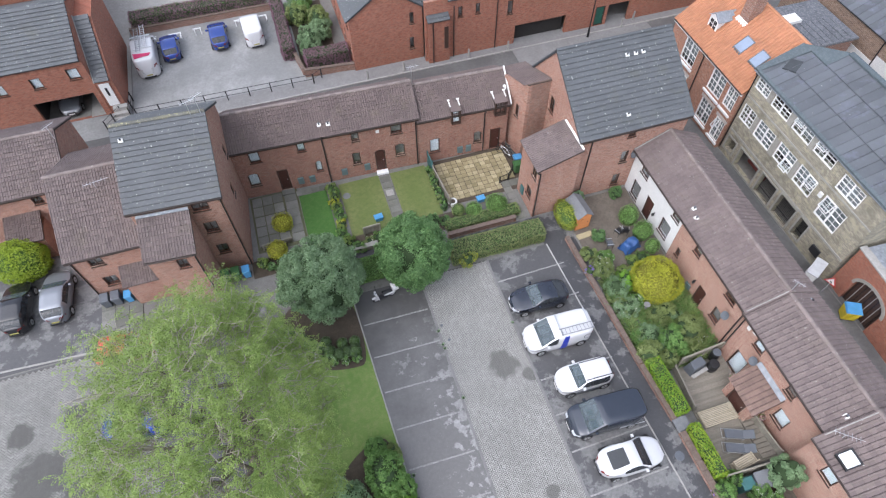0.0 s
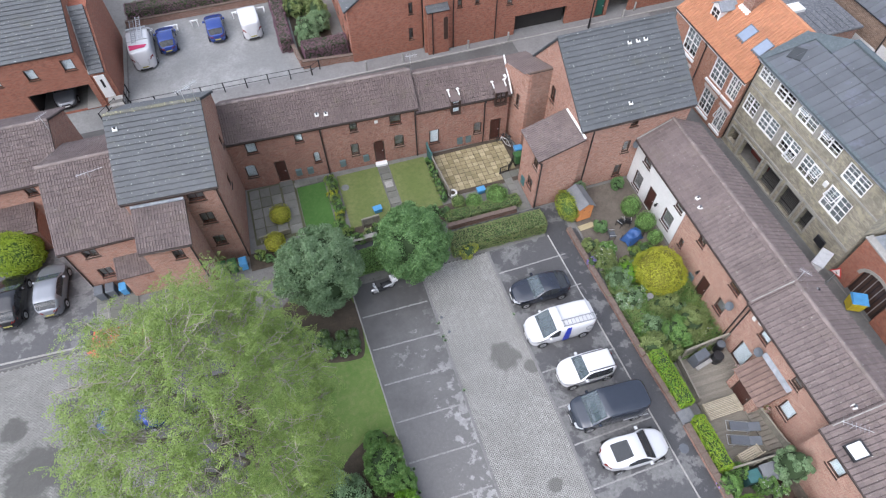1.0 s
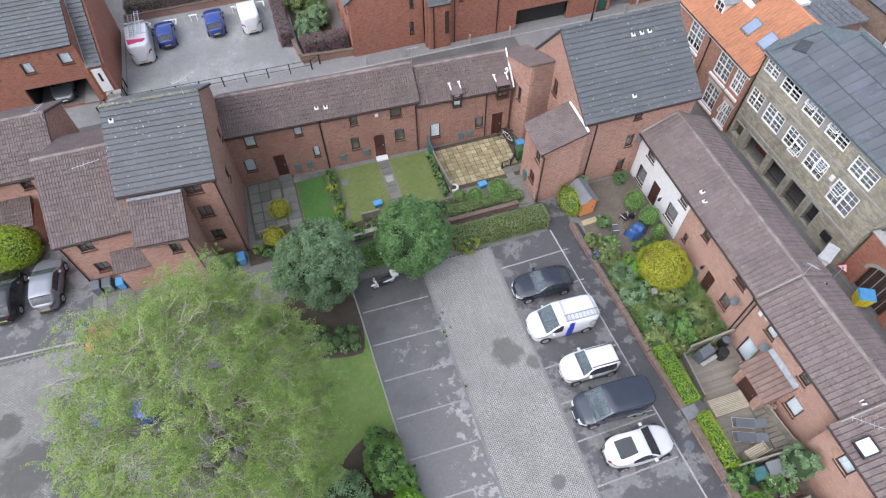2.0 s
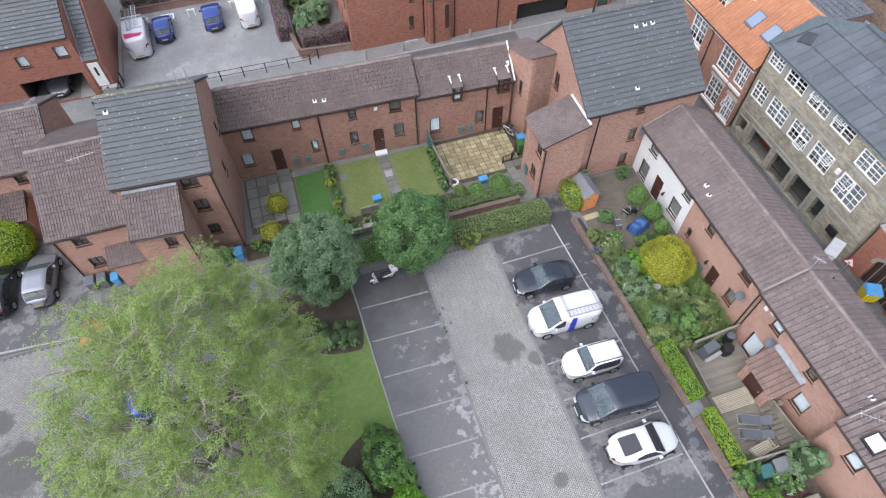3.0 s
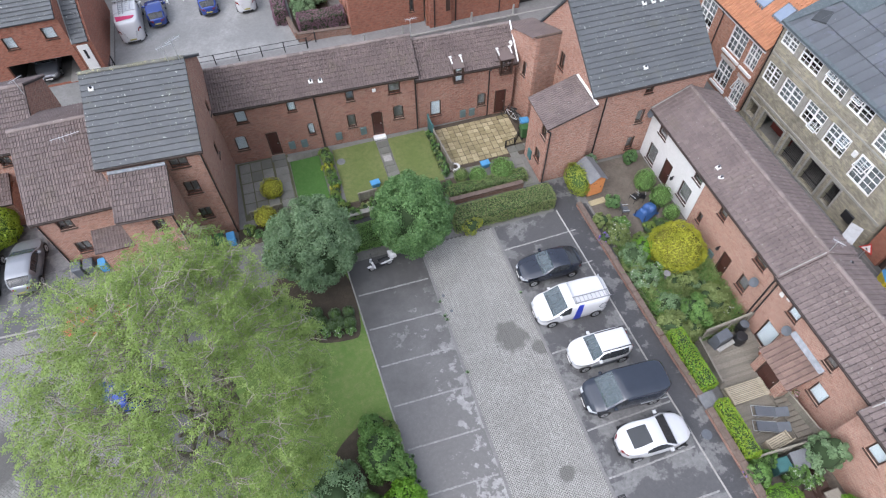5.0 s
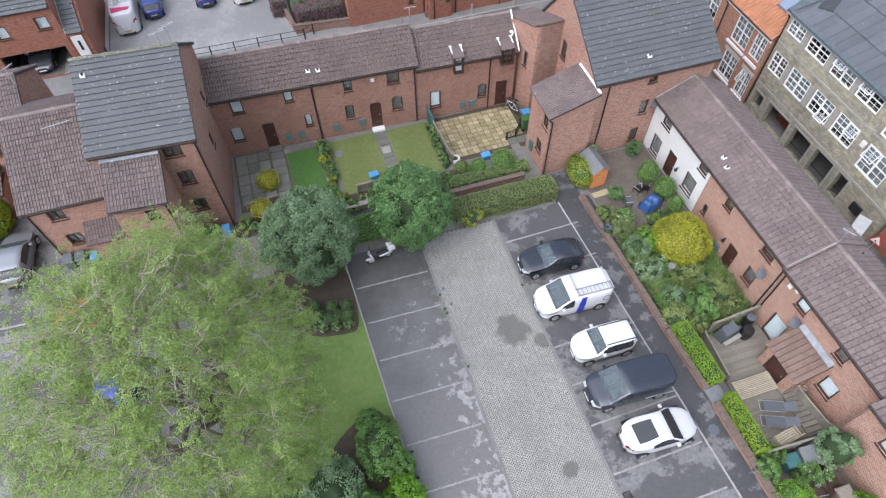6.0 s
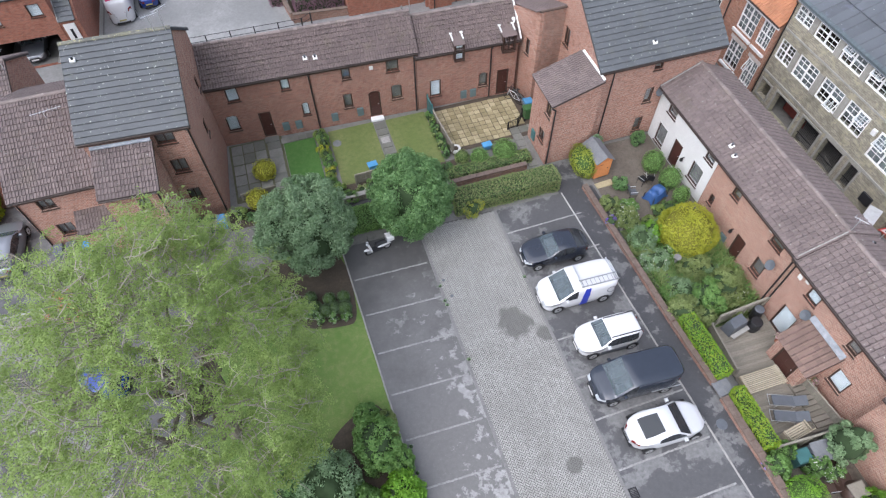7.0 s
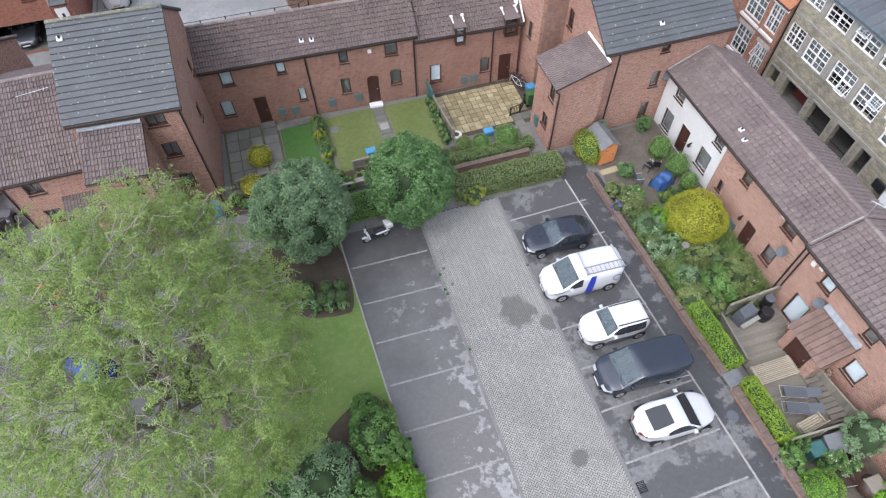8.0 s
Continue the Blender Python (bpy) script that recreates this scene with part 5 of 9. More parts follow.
part("hip", Mesh().add([(-0.15, 3.0, 9.3), (2.42, 3.0, 9.3), (2.42, 4.62, 9.97), (-0.15, 3.0, 9.42), (2.42, 3.0, 9.45), (2.42, 4.62, 10.1)], [(2, 1, 0), (3, 4, 5), (0, 1, 4, 3), (1, 2, 5, 4), (2, 0, 3, 5)]), LEAD_T, stone_house, "teal-grey lead hip")
part("lead_edge", Mesh().hexa([(-0.16, -0.28, 7.98), (0.22, -0.28, 7.98), (0.75, 3.0, 9.32), (-0.16, 3.0, 9.32), (-0.16, -0.28, 8.13), (0.22, -0.28, 8.13), (0.75, 3.0, 9.47), (-0.16, 3.0, 9.47)]), LEAD_T, stone_house, "teal-grey lead verge")
part("eave_lead", Mesh().hexa([(0.22, -0.3, 7.96), (13.7, -0.3, 7.96), (13.7, -0.1, 8.06), (0.25, -0.1, 8.06), (0.22, -0.3, 8.1), (13.7, -0.3, 8.1), (13.7, -0.1, 8.18), (0.25, -0.1, 8.18)]), LEAD_T, stone_house, "lead strip along the eave")
part("ridge_lead", Mesh().prism([(4.4, 9.95), (4.8, 9.97), (4.8, 10.1), (4.4, 10.08)], 2.35, 13.7, "x"), LEAD_T, stone_house)
# Raised slab; the hatch's dark hollow is put into its colour.
part("roof_hatch", Mesh().hexa([(0.9, 0.95, 8.5), (1.75, 1.35, 8.66), (1.25, 2.15, 8.98), (0.55, 1.75, 8.82), (0.9, 0.95, 8.62), (1.75, 1.35, 8.78), (1.25, 2.15, 9.10), (0.55, 1.75, 8.94)]), DECK_S, stone_house, "dark slate patch in the roof")
gutter(stone_house, (-0.1, -0.32, 7.97), (13.7, -0.32, 7.97), LEAD)
downpipe(stone_house, 0.1, -0.08, 0.4, 7.6, (0, -0.2))

orange_house = gabled_house("town_house", "old brick town house with orange pantiles and white sash windows", 31.95, 36.3, -0.85, -90, 9.6, 8.0, 5.9, 9.1, "orange", BRICK_H, [
    (1.9, 3.75, 3.45, 5.55, "s"), (6.0, 7.8, 3.5, 5.5, "s"), (8.2, 9.4, 3.65, 5.5, "s"), (1.9, 3.7, 0.6, 2.6, "s1u"), (6.1, 7.7, 0.6, 2.65, "s"), (8.35, 9.5, 0.45, 2.55, "s0u")],
    dark=False, fascia=FRAME_W, category="house", over=0.12)
downpipe(orange_house, 4.6, -0.08, 0, 5.5, (0, -0.2))
for o in ((1.9, 3.75, 5.55), (6.0, 7.8, 5.5), (8.2, 9.4, 5.5), (1.9, 3.7, 2.6), (6.1, 7.7, 2.65), (8.35, 9.5, 2.55)):
    part("lintel", Mesh().block(o[0] - 0.12, o[1] + 0.12, -0.04, -0.003, o[2], o[2] + 0.3), LINTEL, orange_house)
    zs = o[2] - (2.1 if o[2] > 4 else 2.05)
    part("sill_band", Mesh().block(o[0] - 0.14, o[1] + 0.1, -0.14, -0.003, zs - 0.2, zs - 0.003), FRAME_W, orange_house)
OS = (9.1 - 5.9) / 4.0
for u, v in ((5.78, 1.1), (7.64, 1.15)):
    r = thing("roof_light", "grey framed roof light in orange tiles", "roof window", 31.95, 36.3, -0.98, -90, "roof lights")
    f = Mesh()
    P3 = lambda a, b, k: (u + a, v + b, 5.9 + (v + b) * OS + k)
    f.hexa([P3(0, 0, 0.02), P3(0.98, 0, 0.02), P3(0.98, 1.0, 0.02), P3(0, 1.0, 0.02), P3(0, 0, 0.33), P3(0.98, 0, 0.33), P3(0.98, 1.0, 0.33), P3(0, 1.0, 0.33)])
    part("frame", f, GREY_P, r)
    g = Mesh().hexa([P3(0.07, 0.07, 0.332), P3(0.91, 0.07, 0.332), P3(0.91, 0.93, 0.332), P3(0.07, 0.93, 0.332), P3(0.07, 0.07, 0.35), P3(0.91, 0.07, 0.35), P3(0.91, 0.93, 0.35), P3(0.07, 0.93, 0.35)])
    part("pane", g, SKYPANE, r, "blue-grey glass reflecting the sky")
OZ = lambda v: 5.9 + v * OS
dm = part("dormer", Mesh().prism([(1.0, OZ(1.0)), (1.0, 7.65), ((7.65 - 5.9) / OS, 7.65)], 2.55, 2.62, "x").prism([(1.0, OZ(1.0)), (1.0, 7.65), ((7.65 - 5.9) / OS, 7.65)], 3.48, 3.55, "x"), FRAME_W, orange_house, "white dormer")
part("front", framed(2.5, 3.6, 6.6, 7.65, lambda u, d, q: (u, 0.97 + d, q), 0.14, 0.0, 0.06, (0.5,), (0.5,), 0.05).prism([(2.45, 7.65), (3.65, 7.65), (3.05, 8.05)], 0.95, 1.02, "y"), FRAME_W, dm)
part("pane", Mesh().box(2.6, 3.5, 1.0, 1.015, 6.7, 7.55), BLACK, dm, "dark glass pane")
for sx in (-1, 1):
    e0, e1 = (7.62 - 5.9) / OS + 0.05, (8.08 - 5.9) / OS + 0.05
    part("roof", Mesh().hexa([(3.05, 0.85, 8.06), (3.05 + sx * 0.68, 0.85, 7.6), (3.05 + sx * 0.68, e0, 7.6), (3.05, e1, 8.06), (3.05, 0.85, 8.11), (3.05 + sx * 0.68, 0.85, 7.65), (3.05 + sx * 0.68, e0, 7.65), (3.05, e1, 8.11)]), LEAD, dm, "pale lead roof")
part("flashing", Mesh().prism([(2.25, OZ(2.25) + 0.03), (2.5, OZ(2.5) + 0.03), (2.5, OZ(2.5) + 0.18), (2.25, OZ(2.25) + 0.18)], 3.7, 4.9, "x"), FRAME_W, orange_house, "white chimney flashing")
part("chimney", Mesh().box(3.8, 4.8, 2.5, 3.5, 7.0, 10.4), BRICK_O, orange_house, "tall brick chimney")

# the brick flats beyond the back road
flats = thing("brick_flats", "orange-red brick flats with grey roofs and a garage opening", "building", 5.7, 44.25, 0)
g1 = [(5.25, 5.62, 3.75, 4.85, "w"), (5.15, 5.55, 1.2, 2.4, "w")]
part("wall", panel(6.4, 0, 5.3, [o[:4] for o in g1], 0.3, lambda u, d, q: (u, d, q)), BRICK_N, flats)
part("wall", Mesh().prism([(-0.0, 5.3), (6.4, 5.3), (3.2, 7.5)], 0, 0.3, "y"), BRICK_N, flats)
FW = lambda u, d, q: (d, 14 - u, q)
west_w = [(13 - 2.3 * i - 0.6, 13 - 2.3 * i, zz, zz + 1.1, "w") for i in range(4) for zz in (1.2, 3.7)]
part("wall", panel(13.7, 0, 5.3, [o[:4] for o in west_w], 0.3, FW), BRICK_N, flats)
for o in g1:
    add_window(flats, lambda u, d, q: (u, d, q), o)
for o in west_w:
    add_window(flats, FW, o)
slope(flats, (-0.3, 14, 5.15), (-0.3, -0.15, 5.15), (3.2, -0.15, 7.6), (3.2, 14, 7.6), "grey", 0)
slope(flats, (6.7, -0.15, 5.15), (6.7, 14, 5.15), (3.2, 14, 7.6), (3.2, -0.15, 7.6), "grey", 0)
g2 = [(1.5, 1.9, 1.2, 2.8, "w"), (3.0, 3.4, 4.0, 5.0, "w"), (4.6, 5.0, 4.0, 5.0, "w"), (7.6, 8.1, 3.3, 4.6, "w"), (8.5, 13.6, 0.02, 1.95, "o"), (16.6, 17.6, 0.1, 2.1, "d"), (17.9, 20.2, 0.02, 2.1, "o")]
FE = lambda u, d, q: (6.4 + u, -0.75 + d, q)
part("wall", panel(30, 0, 6.0, [o[:4] for o in g2], 0.3, FE), BRICK_N, flats)
for o in g2:
    if o[4] == "w":
        add_window(flats, FE, o)
add_door(flats, FE, g2[5], DOOR_G)
# Garage back and ceiling, their lack of light put into the colour.
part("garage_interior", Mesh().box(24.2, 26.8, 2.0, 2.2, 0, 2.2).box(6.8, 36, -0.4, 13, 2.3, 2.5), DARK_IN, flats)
slope(flats, (8.4, -1.05, 5.9), (36.5, -1.05, 5.9), (36.5, 4.5, 8.6), (8.4, 4.5, 8.6), "grey", 0)
slope(flats, (6.5, -1.3, 4.35), (8.5, -1.3, 4.35), (8.5, 1.5, 6.1), (6.5, 1.5, 6.1), "grey", 0)
part("wall", Mesh().box(6.6, 8.5, -1.12, -0.76, 0, 4.3), BRICK_N, flats)
part("window", Mesh().box(8.02, 8.4, -1.15, -1.125, 1.4, 3.6), FRAME_D, flats, "tall narrow window with a dark frame")
# Dark panel added across the opening, in place of a dark garage.
part("garage_door", Mesh().box(14.9, 20.0, -0.1, -0.02, 0.03, 1.95), DARK_IN, flats, "dark garage shutter")
part("garage_floor", Mesh().box(14.9, 20.0, -0.8, -0.1, 0.0, 0.028), CEMENT, flats)
for px in (7.0, 9.0, 13.0):
    downpipe(flats, px, -1.18 if px < 8.5 else -0.81, 0, 5.0 if px > 8.5 else 4.1)

nw = thing("garage_house", "orange-red brick house with a garage and grey tiled roof", "house", -27.0, 45.35, 0)
nwo = [(6.55, 11.2, 0.02, 2.45, "o"), (7.4, 8.2, 3.75, 4.75, "b"), (4.8, 5.5, 3.7, 4.7, "b"), (10.2, 11.1, 4.0, 5.0, "b"), (1.5, 2.2, 3.7, 4.7, "b")]
part("wall", panel(11.66, 0, 5.8, [o[:4] for o in nwo], 0.3, lambda u, d, q: (u, d, q)), BRICK_N, nw)
for o in nwo[1:]:
    add_window(nw, lambda u, d, q: (u, d, q), o)
part("wall", Mesh().prism([(0.3, 0), (9, 0), (9, 5.8), (4.2, 8.1), (0.3, 5.8)], 11.36, 11.66, "x"), BRICK_N, nw)
# Garage walls and ceiling painted near-black for the shade inside.
part("garage_interior", Mesh().box(6.3, 11.4, 5.6, 5.8, 0, 2.6).box(6.3, 6.5, 0.3, 5.6, 0, 2.6).box(11.3, 11.5, 0.3, 5.6, 0, 2.6).box(0.3, 11.7, 0.3, 8.9, 2.6, 2.8), DARK_IN, nw)
slope(nw, (-0.2, -0.3, 5.7), (11.62, -0.3, 5.7), (11.62, 4.2, 8.2), (-0.2, 4.2, 8.2), "grey", 0)
slope(nw, (11.75, 9.2, 5.7), (-0.2, 9.2, 5.7), (-0.2, 4.2, 8.2), (11.75, 4.2, 8.2), "grey", 0)
part("wall", Mesh().prism([(0.05, 0), (9.0, 0), (9.0, 6.8), (3.65, 6.8), (0.05, 3.4)], 11.67, 13.0, "x"), BRICK_N, nw)
slope(nw, (11.72, -0.15, 3.4), (12.84, -0.15, 3.4), (12.84, 3.65, 7.0), (11.72, 3.65, 7.0), "grey", 0)
part("verge_board", Mesh().hexa([(11.68, -0.2, 3.4), (11.75, -0.2, 3.4), (11.75, 3.65, 7.05), (11.68, 3.65, 7.05), (11.68, -0.2, 3.52), (11.75, -0.2, 3.52), (11.75, 3.65, 7.16), (11.68, 3.65, 7.16)]), CEMENT, nw, "pale verge mortar")
part("door_panel", Mesh().block(11.85, 12.65, -0.06, 0.04, 0.9, 3.1), FRAME_W, nw, "white door panel with a dark slot")
part("slot_window", Mesh().box(12.17, 12.35, -0.075, -0.061, 1.9, 2.7), BLACK, nw)
part("steps", Mesh().block(12.0, 13.2, -0.5, 0, 0, 0.85).block(12.0, 13.2, -0.9, -0.5, 0, 0.55).block(12.0, 13.2, -1.3, -0.9, 0, 0.28), CEMENT, nw)
back = thing("brick_house", "orange-red brick house with grey roof behind the garage house", "house", -30.0, 55.0, 0)
part("wall", Mesh().prism([(0, 0), (13.8, 0), (13.8, 7.0), (6, 9.5), (0, 7.0)], 0, 18, "y"), BRICK_N, back)
slope(back, (14.0, -0.2, 6.9), (14.0, 18, 6.9), (6, 18, 9.7), (6, -0.2, 9.7), "grey", 0)
slope(back, (-0.2, 18, 6.9), (-0.2, -0.2, 6.9), (6, -0.2, 9.7), (6, 18, 9.7), "grey", 0)


# ---- vehicles ----
# per style: height profile (place along the length, height), beltline, the windscreen, side window and rear window stretches
STYLES = {
    "saloon": dict(top=[(0, 0.50), (0.02, 0.66), (0.10, 0.80), (0.28, 0.93), (0.33, 0.97), (0.50, 1.37), (0.60, 1.42), (0.74, 1.38), (0.93, 1.05), (0.98, 0.98), (1, 0.6)], belt=0.93, ws=(0.32, 0.49), rw=(0.77, 0.92), sw=((0.40, 0.56), (0.58, 0.74))),
    "coupe": dict(top=[(0, 0.48), (0.02, 0.62), (0.10, 0.74), (0.24, 0.86), (0.29, 0.92), (0.44, 1.29), (0.52, 1.34), (0.60, 1.31), (0.86, 0.99), (0.95, 0.93), (1, 0.58)], belt=0.90, ws=(0.28, 0.43), rw=(0.60, 0.84), sw=((0.36, 0.53), (0.55, 0.68))),
    "hatch": dict(top=[(0, 0.52), (0.03, 0.70), (0.12, 0.88), (0.25, 1.0), (0.30, 1.05), (0.46, 1.47), (0.58, 1.52), (0.84, 1.45), (0.96, 1.02), (0.985, 0.9), (1, 0.6)], belt=0.98, ws=(0.29, 0.45), rw=(0.86, 0.955), sw=((0.38, 0.56), (0.58, 0.76))),
    "estate": dict(top=[(0, 0.60), (0.02, 0.80), (0.08, 0.95), (0.24, 1.06), (0.30, 1.10), (0.44, 1.56), (0.55, 1.62), (0.90, 1.58), (0.97, 1.10), (0.99, 0.95), (1, 0.6)], belt=1.05, ws=(0.285, 0.43), rw=(0.915, 0.965), sw=((0.37, 0.53), (0.55, 0.70), (0.72, 0.86))),
    "van": dict(top=[(0, 0.60), (0.02, 0.85), (0.07, 1.02), (0.16, 1.15), (0.19, 1.19), (0.35, 1.78), (0.42, 1.88), (0.70, 1.90), (0.965, 1.85), (0.985, 1.70), (1, 0.7)], belt=1.12, ws=(0.18, 0.365), rw=(2, 2), sw=((0.26, 0.40),)),
}


def vehicle(name, label, style, x, y, rz, L, W, paint, H=1.0, plate=PLATE_Y, group="parked cars", category="car", tint=GLASS_CAR, roof_mat=None):
    """Front towards -x in its own frame."""
    st = STYLES[style]
    car = thing(name, label, category, x, y, 0.0, rz, group)
    ks, kz = zip(*st["top"])
    S = np.unique(np.concatenate([np.linspace(0, 1, 44), np.array([0.004, 0.009, 0.016, 0.03, 0.06, 0.94, 0.97, 0.984, 0.991, 0.996]), np.array(st["ws"] + st["rw"])]))
    S = S[S <= 1]
    top = np.interp(S, ks, kz) * H
    k = np.array([0.25, 0.5, 0.25])
    for _ in range(2):
        top[1:-1] = np.convolve(top, k, "valid")
    power, root = {"van": (9.0, 2.8), "coupe": (3.6, 2.3)}.get(style, (5.5, 2.6))
    plan = np.maximum(0.34, (1 - np.abs(0.998 * (2 * S - 1)) ** power) ** (1 / root))
    belt = st["belt"] * H
    rings = []
    for s, zt, pw in zip(S, top, plan):
        w = W / 2 * pw
        bl = min(belt, zt - 0.05)
        rise = max(0.0, zt - bl - 0.05)
        lean = {"van": 0.11, "coupe": 0.52, "saloon": 0.42}.get(style, 0.30)
        wt = w - rise * lean
        shoulder = 0.945 if style in ("coupe", "saloon") else 0.985
        low = 0.22 + 0.10 * max(0.0, 1 - s / 0.06) + 0.08 * max(0.0, 1 - (1 - s) / 0.05)
        half = [(w * 0.90, low), (w * 0.99, low + 0.14), (w, bl * 0.68), (w * shoulder, bl), (w * shoulder * 0.5 + wt * 0.5 + 0.02, bl + rise * 0.52), (wt, zt - 0.05), (wt * 0.90, zt - 0.005), (wt * (0.64 if style == "coupe" else 0.5), zt + 0.008), (0, zt + 0.018)]
        px = s * L - L / 2
        rings.append([(px, a, b) for a, b in half] + [(px, -a, b) for a, b in half[-2::-1]])
    n = len(rings[0])
    V = [p for r in rings for p in r]
    groups = {"body": [], "windscreen": [], "rear_window": [], "roof_panel": [], "window_surround": []}
    for q in range(len(st["sw"])):
        groups["side_window", q, 0], groups["side_window", q, 1] = [], []
    for i in range(len(S) - 1):
        s = (S[i] + S[i + 1]) / 2
        for j in range(n - 1):
            f = (i * n + j, i * n + j + 1, (i + 1) * n + j + 1, (i + 1) * n + j)
            key = "body"
            jj = min(j, n - 2 - j)
            if jj >= 6 and st["ws"][0] < s < st["ws"][1]:
                key = "windscreen"
            elif jj >= (7 if style == "coupe" else 6) and st["rw"][0] < s < st["rw"][1]:
                key = "rear_window"
            elif roof_mat and jj >= 6 and st["ws"][1] + 0.03 < s < min(st["rw"][0], 0.95) - 0.02:
                key = "roof_panel"
            elif jj in (3, 4):
                for q, (a, b) in enumerate(st["sw"]):
                    if a < s < b:
                        key = ("side_window", q, int(j > n // 2))
                if key == "body" and st["sw"][0][0] < s < st["sw"][-1][1] + 0.012:
                    key = "window_surround"
            groups[key].append(f)
    ends = [tuple(range(n - 1, -1, -1)), tuple(range((len(S) - 1) * n, len(S) * n))]
    groups["body"] += ends
    floor = [(i * n, (i + 1) * n, (i + 1) * n + n - 1, i * n + n - 1) for i in range(len(S) - 1)]
    groups["body"] += floor
    for key, fs in groups.items():
        if not fs:
            continue
        nm = key if isinstance(key, str) else key[0]
        used = sorted({a for f in fs for a in f})
        at = {a: b for b, a in enumerate(used)}
        m = Mesh().add([V[a] for a in used], [tuple(at[a] for a in f) for f in fs])
        o = part(nm, m, paint if nm == "body" else BLACK if nm == "window_surround" else (roof_mat if nm == "roof_panel" else (GLASS_DARK if nm != "windscreen" else tint)), car, smooth=True)
        if nm in ("windscreen", "rear_window", "side_window"):
            o.visible_shadow = False
    if style == "estate":
        for sy in (-1, 1):
            part("side_cladding", Mesh().hexa([(-0.20 * L, sy * W * 0.46, 0.24), (0.22 * L, sy * W * 0.46, 0.24), (0.22 * L, sy * (W / 2 + 0.008), 0.24), (-0.20 * L, sy * (W / 2 + 0.008), 0.24), (-0.20 * L, sy * W * 0.46, 0.62), (0.22 * L, sy * W * 0.46, 0.62), (0.22 * L, sy * (W / 2 + 0.012), 0.62), (-0.20 * L, sy * (W / 2 + 0.012), 0.62)]), GREY_P, car, "dark grey plastic cladding")
    inner = Mesh().block(-L * 0.28, L * 0.36, -W * 0.4, W * 0.4, 0.3, 0.52 * H, 0.05)
    part("cabin_floor", inner, BLACK, car)
    for sx in ((-0.16,) if style == "van" else (-0.05,) if style == "coupe" else (-0.02, 0.2)):
        for sy in (-0.22, 0.22):
            a = sx * L
            part("seat", Mesh().block(a - 0.25, a + 0.25, sy * W - 0.24, sy * W + 0.24, 0.3, 0.72 * H, 0.08).block(a + 0.2, a + 0.36, sy * W - 0.22, sy * W + 0.22, 0.3, (0.98 if style == "coupe" else 1.08) * H, 0.06), GREY_P, car)
    part("dashboard", Mesh().block(-L * 0.26 if style != "van" else -L * 0.33, -L * 0.15 if style != "van" else -L * 0.24, -W * 0.40, W * 0.40, 0.4, 0.88 * H, 0.06), BLACK, car)
    rad = 0.31 * (1.05 if style in ("van", "estate") else 1)
    for fx in (0.185, 0.80):
        for sy in (-1, 1):
            cx, cy = fx * L - L / 2, sy * (W / 2 - 0.09)
            t = part("wheel", Mesh().tube((cx, cy - sy * 0.11, rad), (cx, cy + sy * 0.10, rad), rad, n=20), TYRE, car, smooth=False)
            rim = Mesh().tube((cx, cy + sy * 0.09, rad), (cx, cy + sy * 0.108, rad), rad * 0.66, n=16)
            part("rim", rim, ALU, t)
            hub = Mesh().tube((cx, cy + sy * 0.10, rad), (cx, cy + sy * 0.116, rad), rad * 0.16, n=8)
            part("hub", hub, BLACK, t)
            arch = Mesh()
            ri, ro = rad * 1.03, rad * 1.17
            yy0, yy1 = sy * (W / 2 - 0.02), sy * (W / 2 + 0.012)
            pts = [(cx + r * math.cos(math.pi * q / 10), yy, rad + r * math.sin(math.pi * q / 10)) for q in range(11) for r, yy in ((ri, yy0), (ro, yy0), (ro, yy1), (ri, yy1))]
            arch.add(pts, [(4 * q + k, 4 * q + (k + 1) % 4, 4 * q + 4 + (k + 1) % 4, 4 * q + 4 + k) for q in range(10) for k in range(4)] + [(3, 2, 1, 0), (40, 41, 42, 43)])
            part("wheel_arch", arch, BLACK, car)
    zt = lambda s: float(np.interp(s, S, top))
    wd = lambda s: W / 2 * float(np.interp(s, S, plan))
    for sy in (-1, 1):
        yo = wd(0.03)
        z0 = zt(0.02) - 0.14
        part("headlight", Mesh().hexa([(-L / 2 + 0.0, sy * yo * 0.55, z0), (-L / 2 + 0.02, sy * yo * 0.95, z0), (-L / 2 + 0.34, sy * (wd(0.08) + 0.006), z0 + 0.06), (-L / 2 + 0.16, sy * yo * 0.6, z0 + 0.02),
                                       (-L / 2 + 0.04, sy * yo * 0.55, z0 + 0.13), (-L / 2 + 0.06, sy * yo * 0.93, z0 + 0.14), (-L / 2 + 0.36, sy * (wd(0.08) - 0.0), z0 + 0.24), (-L / 2 + 0.2, sy * yo * 0.6, z0 + 0.2)]), LAMP_CLEAR, car)
        zr = belt - (0.22 if style != "van" else 0.1)
        hgt = 0.26 if style in ("van", "estate") else 0.16
        P2 = lambda q, k, z: (q * L - L / 2, sy * wd(q) * k, z)
        part("tail_light", Mesh().hexa([P2(0.925, 1.006, zr), P2(0.98, 1.03, zr), P2(0.998, 0.95, zr), P2(0.95, 0.8, zr), P2(0.92, 1.0, zr + hgt), P2(0.968, 1.02, zr + hgt), P2(0.985, 0.9, zr + hgt), P2(0.94, 0.8, zr + hgt)]), LAMP_RED, car)
        s0 = st["sw"][0][0]
        mx, my = s0 * L - L / 2 + 0.05, W / 2 * 0.97
        part("wing_mirror", Mesh().block(mx - 0.06, mx + 0.1, sy * (my + 0.11) - 0.09, sy * (my + 0.11) + 0.09, belt + 0.02, belt + 0.17, 0.035), paint, car)
